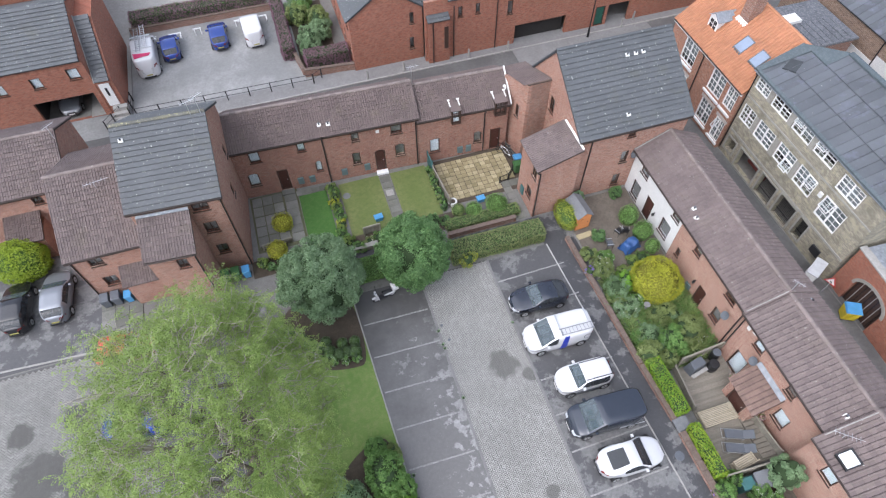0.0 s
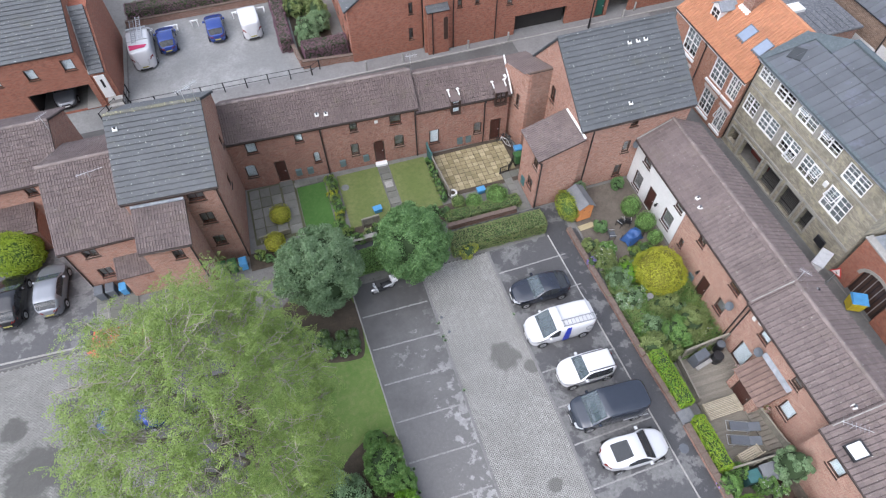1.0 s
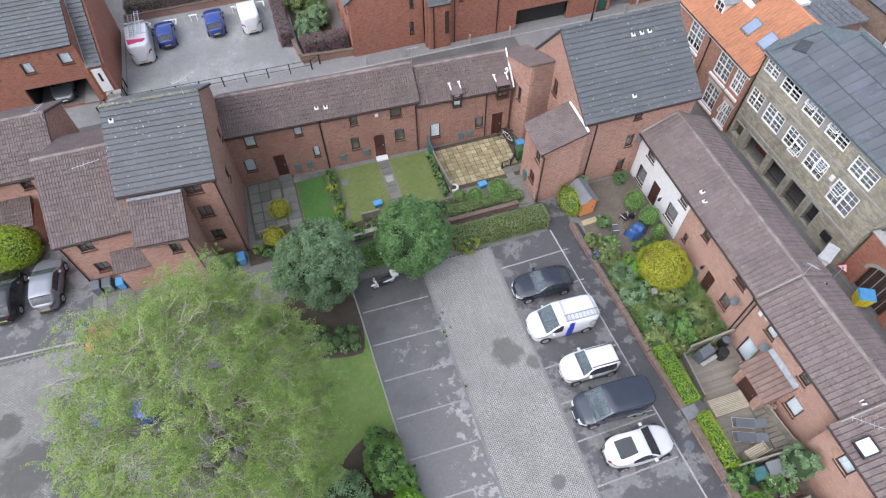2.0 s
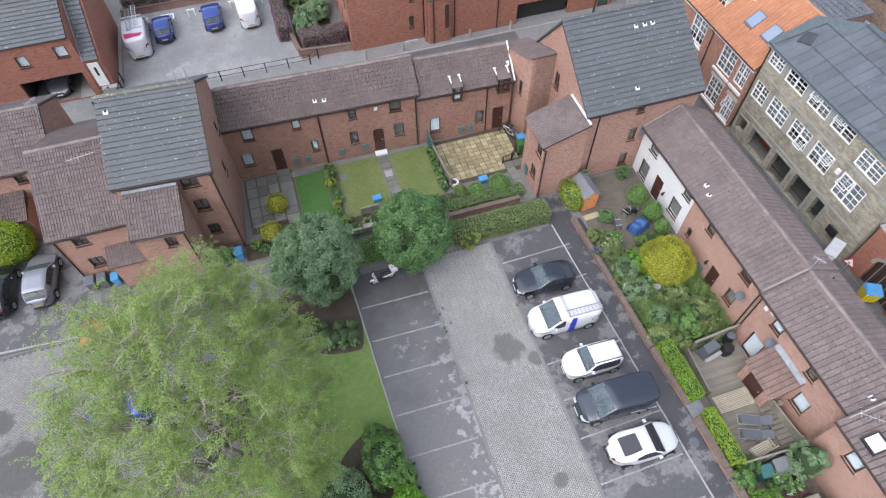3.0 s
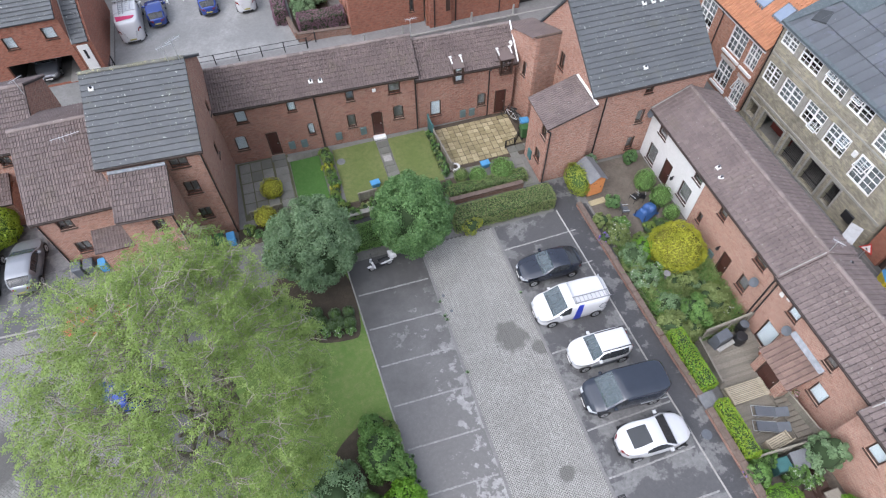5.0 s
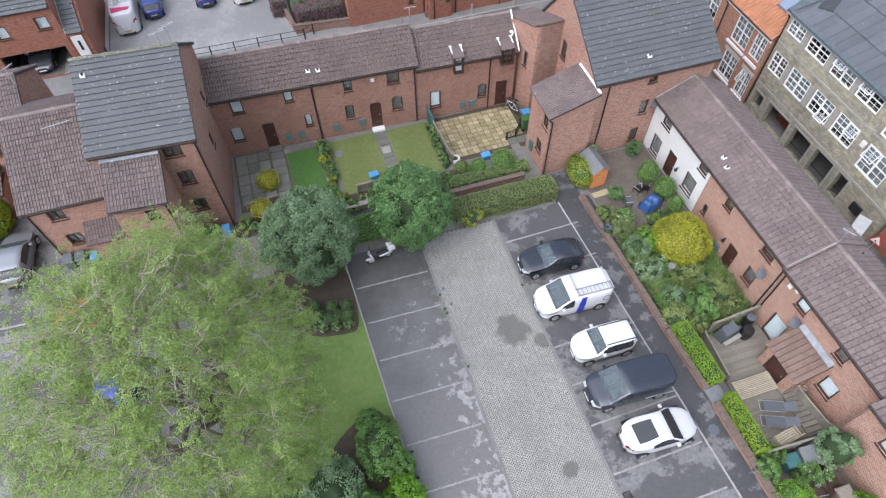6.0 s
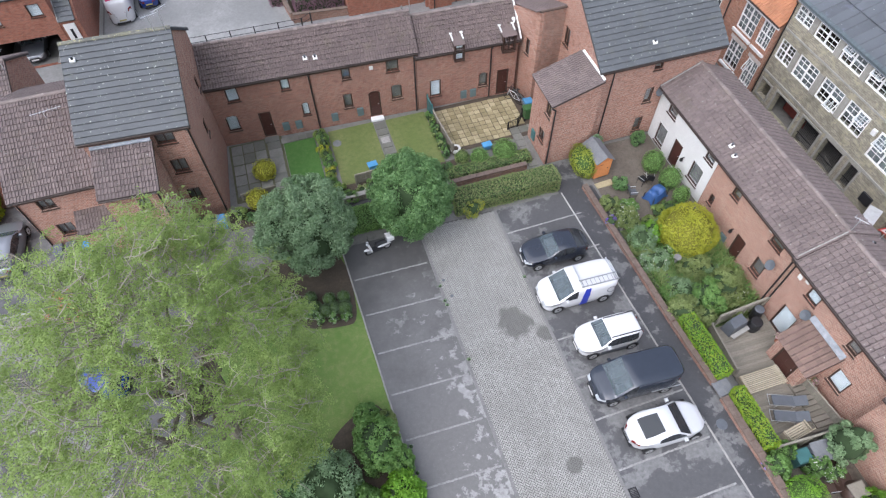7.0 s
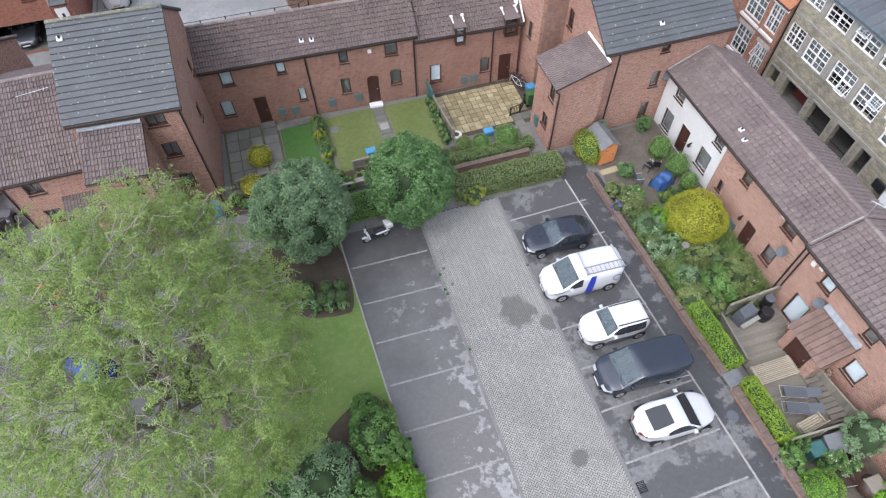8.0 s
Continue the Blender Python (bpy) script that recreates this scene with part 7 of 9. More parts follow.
for i, (x, y, rx, ry, h, mt, lab, sz, tight) in enumerate(E_SHRUBS):
    shrub("shrub", lab, x, y, gz(x, y), rx, ry, h, mt, 130 + i, int(1500 + (2600 if not tight else 4200) * rx * ry), sz, tight=tight, clumps=40, clump_r=0.30, core=CORE_Y if mt is L_YELLOW else CORE,
          flowers=L_WHITE if "white" in lab and "cottage" not in lab or "flower" in lab else None, share=0.05 if "rose" not in lab else 0.12, aspect=0.3 if "arching" in lab or "long" in lab else 0.26 if "large golden" in lab else 0.55, dense=2.6 if "large golden" in lab else 1.0)
shrub("flower_clump", "violet flowers on the garden wall", 16.35, 18.25, 0.1, 0.35, 0.4, 0.6, L_VIOLET, 170, 600, 0.09, clumps=12, flowers=L_MID, share=0.3, category="flowers")
shrub("flower_clump", "violet flowers at the wall's foot", 16.75, 2.9, 0.0, 0.2, 0.25, 0.5, L_VIOLET, 171, 300, 0.08, clumps=8, flowers=L_MID, share=0.3, category="flowers")
hedge("hedge", "bright green clipped hedge on the garden wall", 17.75, 7.4, 0, 92, 3.6, 0.95, 0.85, L_BRIGHT, 180, 7000, 0.085, mat2=L_LIMEBUSH, share=0.45)
hedge("hedge", "bright yellow-green clipped hedge on the garden wall", 17.85, 3.5, 0, 91, 3.0, 0.8, 0.85, L_LIMEBUSH, 181, 6000, 0.085, mat2=L_BRIGHT, share=0.3)
shrub("shrub", "big rounded lime green bush beside the driveway", -20.9, 30.5, 0, 1.7, 1.45, 2.8, L_LIMEBUSH, 190, 12000, 0.12, tight=True, core=CORE_G, dense=2.2)
# beyond the back road
hedge("hedge", "clipped purple-leaved hedge behind the court", -13.2, 56.0, 0, 0, 12.6, 1.5, 1.6, L_PURPLE, 191, 14000, 0.12, mat2=L_MID, share=0.12)
hedge("hedge", "clipped purple-leaved hedge beside the court", 0.9, 47.5, 0, 90, 9.0, 1.1, 1.5, L_PURPLE, 192, 8000, 0.12)
hedge("hedge", "purple-leaved hedge before the brick flats", 1.6, 45.3, 0, 0, 3.9, 1.4, 1.6, L_PURPLE, 193, 6000, 0.12)
for i in range(9):
    shrub("shrub", "leafy green shrub beside the brick flats", 1.6 + rs.uniform(0, 2.4), 47.8 + i * 1.0, 0, rs.uniform(0.8, 1.2), rs.uniform(0.8, 1.1), rs.uniform(1.2, 2.3), rs.choice([L_MID, L_DARK2, L_BLUE, L_OLIVE]), 200 + i, 1500, 0.17, group="flats shrubs")

for i in range(46):
    x, y = rs.uniform(17.1, 22.0), rs.uniform(10.9, 18.6)
    if (x - 20.25) ** 2 + (y - 16.15) ** 2 < 3.2 or (x > 21.3 and 13.2 < y < 15.2):
        continue
    shrub("shrub", "low leafy plant filling the sloping garden", x, y, gz(x, y), rs.uniform(0.35, 0.6), rs.uniform(0.35, 0.6), rs.uniform(0.4, 0.9), rs.choice([L_MID, L_OLIVE, L_BLUE, L_OLIVE, L_LIME]), 400 + i, 900, 0.17, clumps=16, clump_r=0.42, flowers=L_WHITE if i % 7 == 0 else None, group="garden plants", aspect=rs.choice([0.18, 0.3]))


# long grass between the garden's shrubs
rng = np.random.default_rng(77)
gx, gy = rng.uniform(17.0, 22.2, 15000), rng.uniform(10.9, 17.3, 15000)
keep = np.array([noise.noise(Vector((a * 0.8, b * 0.8, 2.0))) > -0.25 for a, b in zip(gx, gy)])
gx, gy = gx[keep], gy[keep]
foot = np.stack([gx, gy, np.array([gz(a, b) for a, b in zip(gx, gy)]) + 0.02], 1)
bend = rng.normal(0, 0.22, foot.shape)
bend[:, 2] = rng.uniform(0.25, 0.75, len(foot))
wide = np.stack([-bend[:, 1], bend[:, 0], np.zeros(len(foot))], 1)
wide *= 0.022 / (np.linalg.norm(wide, axis=1, keepdims=True) + 1e-6)
tip = foot + bend
tip[:, :2] += bend[:, :2] * 0.6
blades = np.stack([foot, foot + bend * 0.6 + wide, tip, foot + bend * 0.6 - wide], 1).reshape(-1, 3)
lg = thing("long_grass", "long loose grass between the garden shrubs", "grass", 0, 0, 0, kind="stuff")
part("grass", cloud_data("grass", blades, [L_OLIVE, L_MID], 0.5, rng), L_OLIVE, lg)


# ---- walls, fences, garden things ----
def run_wall(label, a, b, h, th, mat, cope=CEMENT, z=0.0, cope_w=0.06, cope_h=0.07, name="garden_wall", seg=0.6):
    """A low wall from a to b with a coping of single stones."""
    L = math.hypot(b[0] - a[0], b[1] - a[1])
    w = thing(name, label, "wall", a[0], a[1], z, math.degrees(math.atan2(b[1] - a[1], b[0] - a[0])), kind="structure")
    part("wall", Mesh().box(0, L, -th / 2, th / 2, -1.4, h), mat, w)
    n = max(1, round(L / seg))
    d = Mesh().block(0.006, L / n - 0.006, -th / 2 - cope_w, th / 2 + cope_w, 0, cope_h, 0.015).data("coping_stone")
    d.materials.append(cope)
    for i in range(n):
        s = new("coping_stone", d)
        s.parent = w
        s.location = (i * L / n, random.uniform(-0.006, 0.006), h)
    return w


run_wall("low brick retaining wall between car park and gardens", (16.08, 21.45), (16.45, 11.0), 0.34, 0.22, BRICK_O, COPE_B)
run_wall("low brick retaining wall between car park and gardens", (16.45, 10.95), (16.68, 7.2), 0.34, 0.22, BRICK_O, COPE_B)
run_wall("low brick retaining wall between car park and gardens", (16.72, 6.4), (17.0, -6), 0.34, 0.3, BRICK_O, COPE_B)
run_wall("low brick wall before the patio garden", (7.95, 24.2), (13.2, 24.2), 0.45, 0.22, BRICK_O, COPE_B)
run_wall("low stone wall at the end of the front gardens", (-0.3, 25.05), (2.95, 25.05), 0.45, 0.25, STONE, STONE_TRIM)
run_wall("low brick wall at the back of the court", (-13.5, 55.85), (0.4, 55.85), 0.7, 0.22, BRICK_O, COPE_B)
run_wall("low brick wall below the shrubs", (0.85, 47.6), (1.2, 45.1), 0.7, 0.22, BRICK_O, COPE_B)
run_wall("low brick wall below the shrubs", (1.25, 45.0), (5.7, 44.55), 0.7, 0.22, BRICK_O, COPE_B)

mh = thing("gate_pier", "square brick pier with a grey cap slab beside the steps", "pier", 17.0, 6.85, 0)
part("pier", Mesh().box(-0.36, 0.36, -0.34, 0.34, -1.2, 0.2), COPE_B, mh)
part("cap", Mesh().block(-0.46, 0.46, -0.42, 0.42, 0.2, 0.3, 0.04), FELT, mh, "grey weathered cap slab")
mh.matrix_basis = pose(17.0, 6.85, 0, 0, 0, 3)


def board_fence(label, a, b, h, mat, z=0.0, board=0.14, gap=0.01, cap=None, name="fence"):
    L = math.hypot(b[0] - a[0], b[1] - a[1])
    f = thing(name, label, "fence", a[0], a[1], z, math.degrees(math.atan2(b[1] - a[1], b[0] - a[0])))
    n = max(1, int(L / (board + gap)))
    d = Mesh().box(0, board, -0.012, 0.012, 0.04, h).data("board")
    d.materials.append(mat)
    for i in range(n):
        s = new("board", d)
        s.parent = f
        s.location = (i * L / n, random.uniform(-0.004, 0.004), random.uniform(-0.012, 0.012))
    pd = Mesh().block(-0.05, 0.05, -0.11, -0.012, 0, h + 0.08, 0.02).data("post")
    pd.materials.append(mat)
    for i in range(int(L / 1.8) + 2):
        s = new("post", pd)
        s.parent = f
        s.location = (min(L, i * 1.8), 0, 0)
    rd = Mesh().box(0, L, -0.05, -0.013, -0.04, 0.04).data("rail")
    rd.materials.append(mat)
    for q in (0.25, 0.85):
        s = new("rail", rd)
        s.parent = f
        s.location = (0, 0, h * q)
    part("capping", Mesh().block(0, L, -0.06, 0.04, h, h + 0.035, 0.01), cap or mat, f)
    return f


board_fence("weathered dark timber fence between lawn and patio", (8.95, 26.9), (8.62, 31.3), 0.95, WOOD)
board_fence("teal painted fence panel against the terrace", (8.62, 30.5), (8.6, 31.6), 1.35, DOOR_T)
board_fence("dark timber fence at the end of the deck garden", (17.9, 3.45), (22.3, 3.25), 1.3, WOOD_F, -1.2)
board_fence("grey timber fence between the gardens", (19.2, 10.55), (22.4, 10.75), 1.3, WOOD_F, -1.15)
board_fence("low timber edge of the deck", (18.55, 7.6), (18.75, 10.4), 0.7, WOOD_F, -0.95)
board_fence("low timber fence of the front garden", (-5.0, 27.3), (-2.9, 27.4), 0.5, WOOD_F)
board_fence("dark timber fence in the front border", (2.2, 26.3), (3.4, 26.35), 0.9, WOOD_F)


def iron_fence(label, pts, h, z=0.0, step=2.0, bars=True):
    for a, b in zip(pts, pts[1:]):
        L = math.hypot(b[0] - a[0], b[1] - a[1])
        f = thing("iron_railing", label, "railing", a[0], a[1], z, math.degrees(math.atan2(b[1] - a[1], b[0] - a[0])))
        n = max(1, round(L / step))
        pd = Mesh().box(-0.04, 0.04, -0.04, 0.04, 0, h).data("post")
        pd.materials.append(IRON)
        for i in range(n + 1):
            s = new("post", pd)
            s.parent = f
            s.location = (i * L / n, 0, 0)
        rd = Mesh().tube((0, 0, 0), (L, 0, 0), 0.022, n=6).data("rail")
        rd.materials.append(IRON)
        for q in ((0.5, 0.97) if not bars else (0.12, 0.97)):
            s = new("rail", rd)
            s.parent = f
            s.location = (0, 0, h * q)
        if bars:
            bd = Mesh().tube((0, 0, h * 0.1), (0, 0, h * 1.05), 0.014, n=5).data("bar")
            bd.materials.append(IRON)
            for i in range(int(L / 0.13)):
                s = new("bar", bd)
                s.parent = f
                s.location = ((i + 0.5) * 0.13, 0, 0)


iron_fence("black iron railing along the concrete court", [(-13.2, 44.1), (1.8, 43.75), (2.6, 44.3)], 1.0, 0.06, 2.0, False)
iron_fence("black wrought iron fence at the patio's corner", [(13.35, 27.9), (14.1, 28.05), (15.1, 29.15)], 0.75)
iron_fence("steel barrier beside the garage drive", [(-22.5, 43.0), (-20.3, 43.3), (-19.7, 44.3)], 0.9, 0.02, 1.2, False)
iron_fence("steel handrail beside the house steps", [(-15.7, 43.4), (-14.5, 44.9)], 1.0, 0.02, 0.8, False)
iron_fence("black iron railing beside the slabbed path", [(-13.75, 44.4), (-13.6, 46.4)], 1.0, 0.05, 1.0, False)


def slabs(label, x0, x1, y0, y1, sx, sy, mat, lift=0.03, name="paving", seed=1, skip=None, gap=0.02):
    """Paving slabs, each a piece of its own."""
    r = random.Random(seed)
    t = thing(name, label, "paving", x0, y0, 0, 0, kind="structure")
    nx, ny = round((x1 - x0) / sx), round((y1 - y0) / sy)
    sx, sy = (x1 - x0) / nx, (y1 - y0) / ny
    d = Mesh().block(gap / 2, sx - gap / 2, gap / 2, sy - gap / 2, -0.05, 0, 0.012).data("slab")
    d.materials.append(mat)
    for i in range(nx):
        for j in range(ny):
            if skip and skip(x0 + (i + 0.5) * sx, y0 + (j + 0.5) * sy):
                continue
            s = new("slab", d)
            s.parent = t
            s.matrix_basis = pose(i * sx + r.uniform(-0.01, 0.01), j * sy + r.uniform(-0.01, 0.01), lift + r.uniform(-0.008, 0.012), r.uniform(-0.5, 0.5), r.uniform(-0.5, 0.5), r.uniform(-0.8, 0.8))
    return t


sheet("garden_soil", 8.7, 15.3, 27.0, 31.6, SOIL, 0.0, "dark mossy bedding between the patio slabs", "soil")
sheet("garden_soil", -5.4, -1.8, 27.0, 32.3, MOSS, 0.0, "dark mossy bedding between the garden slabs", "soil")
slabs("buff stone patio slabs with mossy joints", 9.05, 14.75, 27.35, 31.25, 0.44, 0.41, SLAB_Y, skip=lambda x, y: x > 13.3 and y < 28.3, gap=0.035)
slabs("grey slabbed garden path to the front door", 4.62, 5.38, 26.4, 31.35, 0.76, 0.62, SLAB_G, seed=2)
slabs("pale slab in the garden path", 4.7, 5.3, 29.3, 29.9, 0.6, 0.6, CEMENT, 0.05, seed=3)
slabs("grey slabbed garden path to the front door", -2.85, -1.95, 27.3, 31.9, 0.9, 0.75, SLAB_G, seed=4)
slabs("mossy grey slabs in the front garden", -5.3, -2.95, 27.5, 32.2, 0.78, 0.94, SLAB_G, seed=5, gap=0.07)
slabs("grey slabs along the foot of the terrace", -1.9, 1.0, 31.45, 31.95, 0.55, 0.5, SLAB_G, seed=6)
slabs("grey slab path beside the annex", 13.45, 15.4, 24.2, 28.0, 0.65, 0.62, SLAB_G, seed=7, skip=lambda x, y: x > 14.4 and y < 27.2)
slabs("grey concrete slabs before the driveway house", -16.2, -13.5, 23.2, 26.3, 0.9, 0.78, SLAB_G, seed=8)


def recycling_box(x, y, rz=0, z=0.03):
    b = thing("recycling_box", "blue plastic recycling box", "box", x, y, z, rz, "recycling boxes")
    m = Mesh()
    m.hexa([(-0.25, -0.17, 0), (0.25, -0.17, 0), (0.25, 0.17, 0), (-0.25, 0.17, 0), (-0.3, -0.21, 0.36), (0.3, -0.21, 0.36), (0.3, 0.21, 0.36), (-0.3, 0.21, 0.36)])
    part("tub", m, BLUE_P, b)
    part("lid", Mesh().block(-0.33, 0.33, -0.24, 0.24, 0.36, 0.42, 0.03), BLUE_P, b)


def wheelie_bin(x, y, rz, body, lid, z=0.0, s=1.0, label="plastic wheelie bin against the wall"):
    b = thing("wheelie_bin", label, "bin", x, y, z, rz, "wheelie bins")
    part("body", Mesh().hexa([(-0.22 * s, -0.25 * s, 0.08), (0.22 * s, -0.25 * s, 0.08), (0.22 * s, 0.22 * s, 0.08), (-0.22 * s, 0.22 * s, 0.08), (-0.28 * s, -0.32 * s, 0.95 * s), (0.28 * s, -0.32 * s, 0.95 * s), (0.28 * s, 0.3 * s, 1.0 * s), (-0.28 * s, 0.3 * s, 1.0 * s)]), body, b)
    part("lid", Mesh().hexa([(-0.3 * s, -0.36 * s, 0.95 * s), (0.3 * s, -0.36 * s, 0.95 * s), (0.3 * s, 0.33 * s, 1.0 * s), (-0.3 * s, 0.33 * s, 1.0 * s), (-0.26 * s, -0.3 * s, 1.02 * s), (0.26 * s, -0.3 * s, 1.02 * s), (0.26 * s, 0.3 * s, 1.08 * s), (-0.26 * s, 0.3 * s, 1.08 * s)]), lid, b)
    for sx in (-1, 1):
        part("wheel", Mesh().tube((sx * 0.2 * s, 0.24 * s, 0.1), (sx * 0.26 * s, 0.24 * s, 0.1), 0.1, n=10), BLACK, b)
    part("handle", Mesh().tube((-0.2 * s, 0.36 * s, 0.97 * s), (0.2 * s, 0.36 * s, 0.97 * s), 0.02, n=6), lid, b)


recycling_box(3.55, 27.35, 5), recycling_box(11.35, 26.7, 4)
wheelie_bin(15.05, 28.6, 90, GREEN_P, GREEN_P, label="dark green wheelie bin beside the annex")
wheelie_bin(15.3, 29.25, 90, GREY_P, BLUE_P, label="grey wheelie bin with blue lid")
wheelie_bin(-7.75, 25.4, 0, GREEN_P, GREEN_P, label="green wheelie bin against the tall house")
wheelie_bin(-7.05, 25.4, 0, GREEN_P, GREEN_P, label="green wheelie bin against the tall house")
wheelie_bin(-6.35, 25.4, 0, BLUE_P, BLUE_P, label="blue wheelie bin against the tall house", s=0.9)
wheelie_bin(-15.65, 25.95, 0, GREY_P, GREY_P, label="dark grey wheelie bin before the brick house")
wheelie_bin(-14.95, 25.95, 0, GREY_P, GREY_P, label="dark grey wheelie bin before the brick house")
wheelie_bin(-14.2, 25.9, 0, BLUE_P, BLUE_P, label="blue wheelie bin before the brick house", s=0.85)


def bicycle(x, y, rz, mat, z=0.03):
    b = thing("bicycle", "old bicycle leaning against the wall", "bicycle", x, y, z, rz, "bicycles")
    for a in (-0.52, 0.52):
        m = Mesh()
        k = 18
        for q in range(k):
            p0, p1 = (a + 0.33 * math.cos(2 * math.pi * q / k), 0, 0.34 + 0.33 * math.sin(2 * math.pi * q / k)), (a + 0.33 * math.cos(2 * math.pi * (q + 1) / k), 0, 0.34 + 0.33 * math.sin(2 * math.pi * (q + 1) / k))
            m.tube(p0, p1, 0.022, n=5, cap=False)
        for q in range(8):
            m.tube((a, 0, 0.34), (a + 0.31 * math.cos(q * math.pi / 4), 0, 0.34 + 0.31 * math.sin(q * math.pi / 4)), 0.005, n=3, cap=False)
        part("wheel", m, BLACK, b)
    fr = Mesh()
    for p, q in (((-0.52, 0, 0.34), (-0.38, 0, 0.95)), ((-0.4, 0, 0.85), (0.15, 0, 0.85)), ((-0.42, 0, 0.78), (0.05, 0, 0.32)), ((0.05, 0, 0.32), (0.17, 0, 0.92)), ((0.05, 0, 0.32), (0.52, 0, 0.34)), ((0.15, 0, 0.82), (0.52, 0, 0.34))):
        fr.tube(p, q, 0.02, n=6)
    part("frame", fr, mat, b)
    part("saddle", Mesh().block(0.06, 0.32, -0.07, 0.07, 0.92, 0.98, 0.02), BLACK, b)
    part("handlebar", Mesh().tube((-0.38, -0.27, 0.98), (-0.38, 0.27, 0.98), 0.014, n=6), BLACK, b)


bicycle(14.75, 30.5, -55, ALU), bicycle(15.0, 30.75, -60, IRON)

# planter ring at the fence, manhole lids
pl = thing("planter", "round white planter with dark soil", "planter", 9.25, 27.1, 0)
part("rim", Mesh().tube((0, 0, 0), (0, 0, 0.3), 0.32, 0.36, n=18), WHITE_P, pl)
part("soil", Mesh().tube((0, 0, 0.3), (0, 0, 0.306), 0.2, n=14), SOIL, pl)
for x, y, r in ((16.0, 5.25, 0.28), (1.75, 30.3, 0.3), (5.35, 17.55, 0.1), (5.5, 16.4, 0.1)):
    solid("manhole_cover", Mesh().tube((0, 0, -0.01), (0, 0, 0.012), r, n=18), GREY_P if r < 0.29 else FELT, "dark iron manhole cover in the ground", "cover", x, y, 0.028 if y > 25 else 0.01)
dg = thing("drain_grate", "iron drain grate in the channel", "drain", 10.3, 3.65, 0.012)
part("frame", framed(-0.2, 0.2, -0.25, 0.25, lambda u, d, q: (u, q, d), 0.04, -0.01, 0.012), IRON, dg)
for i in range(6):
    part("bar", Mesh().box(-0.16, 0.16, -0.19 + i * 0.07, -0.16 + i * 0.07, -0.01, 0.008), IRON, dg)

# shed
sh = thing("garden_shed", "orange stained timber shed with grey felt roof", "shed", 17.55, 21.95, gz(17.5, 22) - 0.02, 4)
part("front", Mesh().prism([(-0.55, 0.1), (0.55, 0.1), (0.55, 1.6), (0, 1.98), (-0.55, 1.6)], 0, 0.04, "y"), WOOD_O, sh)
part("back", Mesh().prism([(-0.55, 0.1), (0.55, 0.1), (0.55, 1.6), (0, 1.98), (-0.55, 1.6)], 1.76, 1.8, "y"), WOOD_O, sh)
for sx in (-1, 1):
    for i in range(11):
        part("board", Mesh().box(sx * 0.55 - 0.015, sx * 0.55 + 0.015, 0.04, 1.76, 0.12 + i * 0.135, 0.245 + i * 0.135), WOOD_O, sh)
    part("roof", Mesh().hexa([(0, -0.12, 1.98), (sx * 0.66, -0.12, 1.52), (sx * 0.66, 1.92, 1.52), (0, 1.92, 1.98), (0, -0.12, 2.02), (sx * 0.66, -0.12, 1.56), (sx * 0.66, 1.92, 1.56), (0, 1.92, 2.02)]), FELT, sh, "grey mineral felt")
dr = part("door", Mesh().box(-0.36, 0.36, -0.035, -0.003, 0.15, 1.55), WOOD_O, sh)
part("hinge", Mesh().box(-0.34, -0.1, -0.042, -0.036, 1.3, 1.34), IRON, dr)
part("latch", Mesh().box(0.24, 0.32, -0.05, -0.036, 0.85, 0.92), IRON, dr)
solid("paving_strip", Mesh().block(-0.6, 0.6, -0.22, 0.22, -0.05, 0.06, 0.02), SLAB_Y, "pale stone step before the shed", "step", 17.5, 21.35, gz(17.5, 21.4) + 0.02, 4)


def garden_chair(x, y, rz, mat):
    z = gz(x, y) + 0.02
    c = thing("garden_chair", "dark metal garden chair on the earth", "chair", x, y, z, rz, "garden chairs")
    part("seat", Mesh().block(-0.24, 0.24, -0.24, 0.24, 0.42, 0.46, 0.01), mat, c)
    part("backrest", Mesh().hexa([(-0.24, 0.22, 0.46), (0.24, 0.22, 0.46), (0.24, 0.25, 0.46), (-0.24, 0.25, 0.46), (-0.24, 0.32, 0.95), (0.24, 0.32, 0.95), (0.24, 0.35, 0.95), (-0.24, 0.35, 0.95)]), mat, c)
    for a in (-0.22, 0.22):
        for b in (-0.22, 0.22):
            part("leg", Mesh().tube((a, b, 0), (a, b, 0.43), 0.016, n=6), IRON, c)
        part("armrest", Mesh().tube((a * 1.15, -0.22, 0.64), (a * 1.15, 0.27, 0.66), 0.018, n=6), ALU, c)


tb = thing("garden_table", "garden table under a rumpled blue tarpaulin", "table", 20.2, 19.5, gz(20.2, 19.5) + 0.02, 20)
cover = Mesh()
NX = 16
vs = []
for j in range(NX + 1):
    for i in range(NX + 1):
        x, y = (i / NX - 0.5) * 1.5, (j / NX - 0.5) * 1.0
        e = ((abs(x) / 0.75) ** 3 + (abs(y) / 0.5) ** 3) ** (1 / 3)
        z = 0.78 - 0.55 * max(0, e - 0.72) / 0.28 + 0.2 * noise.noise(Vector((x * 2.5, y * 2.5, 3)))
        vs.append((x, y, max(0.08, z)))
cover.add(vs, [(j * (NX + 1) + i, j * (NX + 1) + i + 1, (j + 1) * (NX + 1) + i + 1, (j + 1) * (NX + 1) + i) for j in range(NX) for i in range(NX)])
part("cover", cover, BLUE_T, tb, "rumpled blue tarpaulin")
for a in (-0.7, 0.7):
    for b in (-0.38, 0.38):
        part("leg", Mesh().tube((a, b, 0), (a, b, 0.7), 0.025, n=6), IRON, tb)
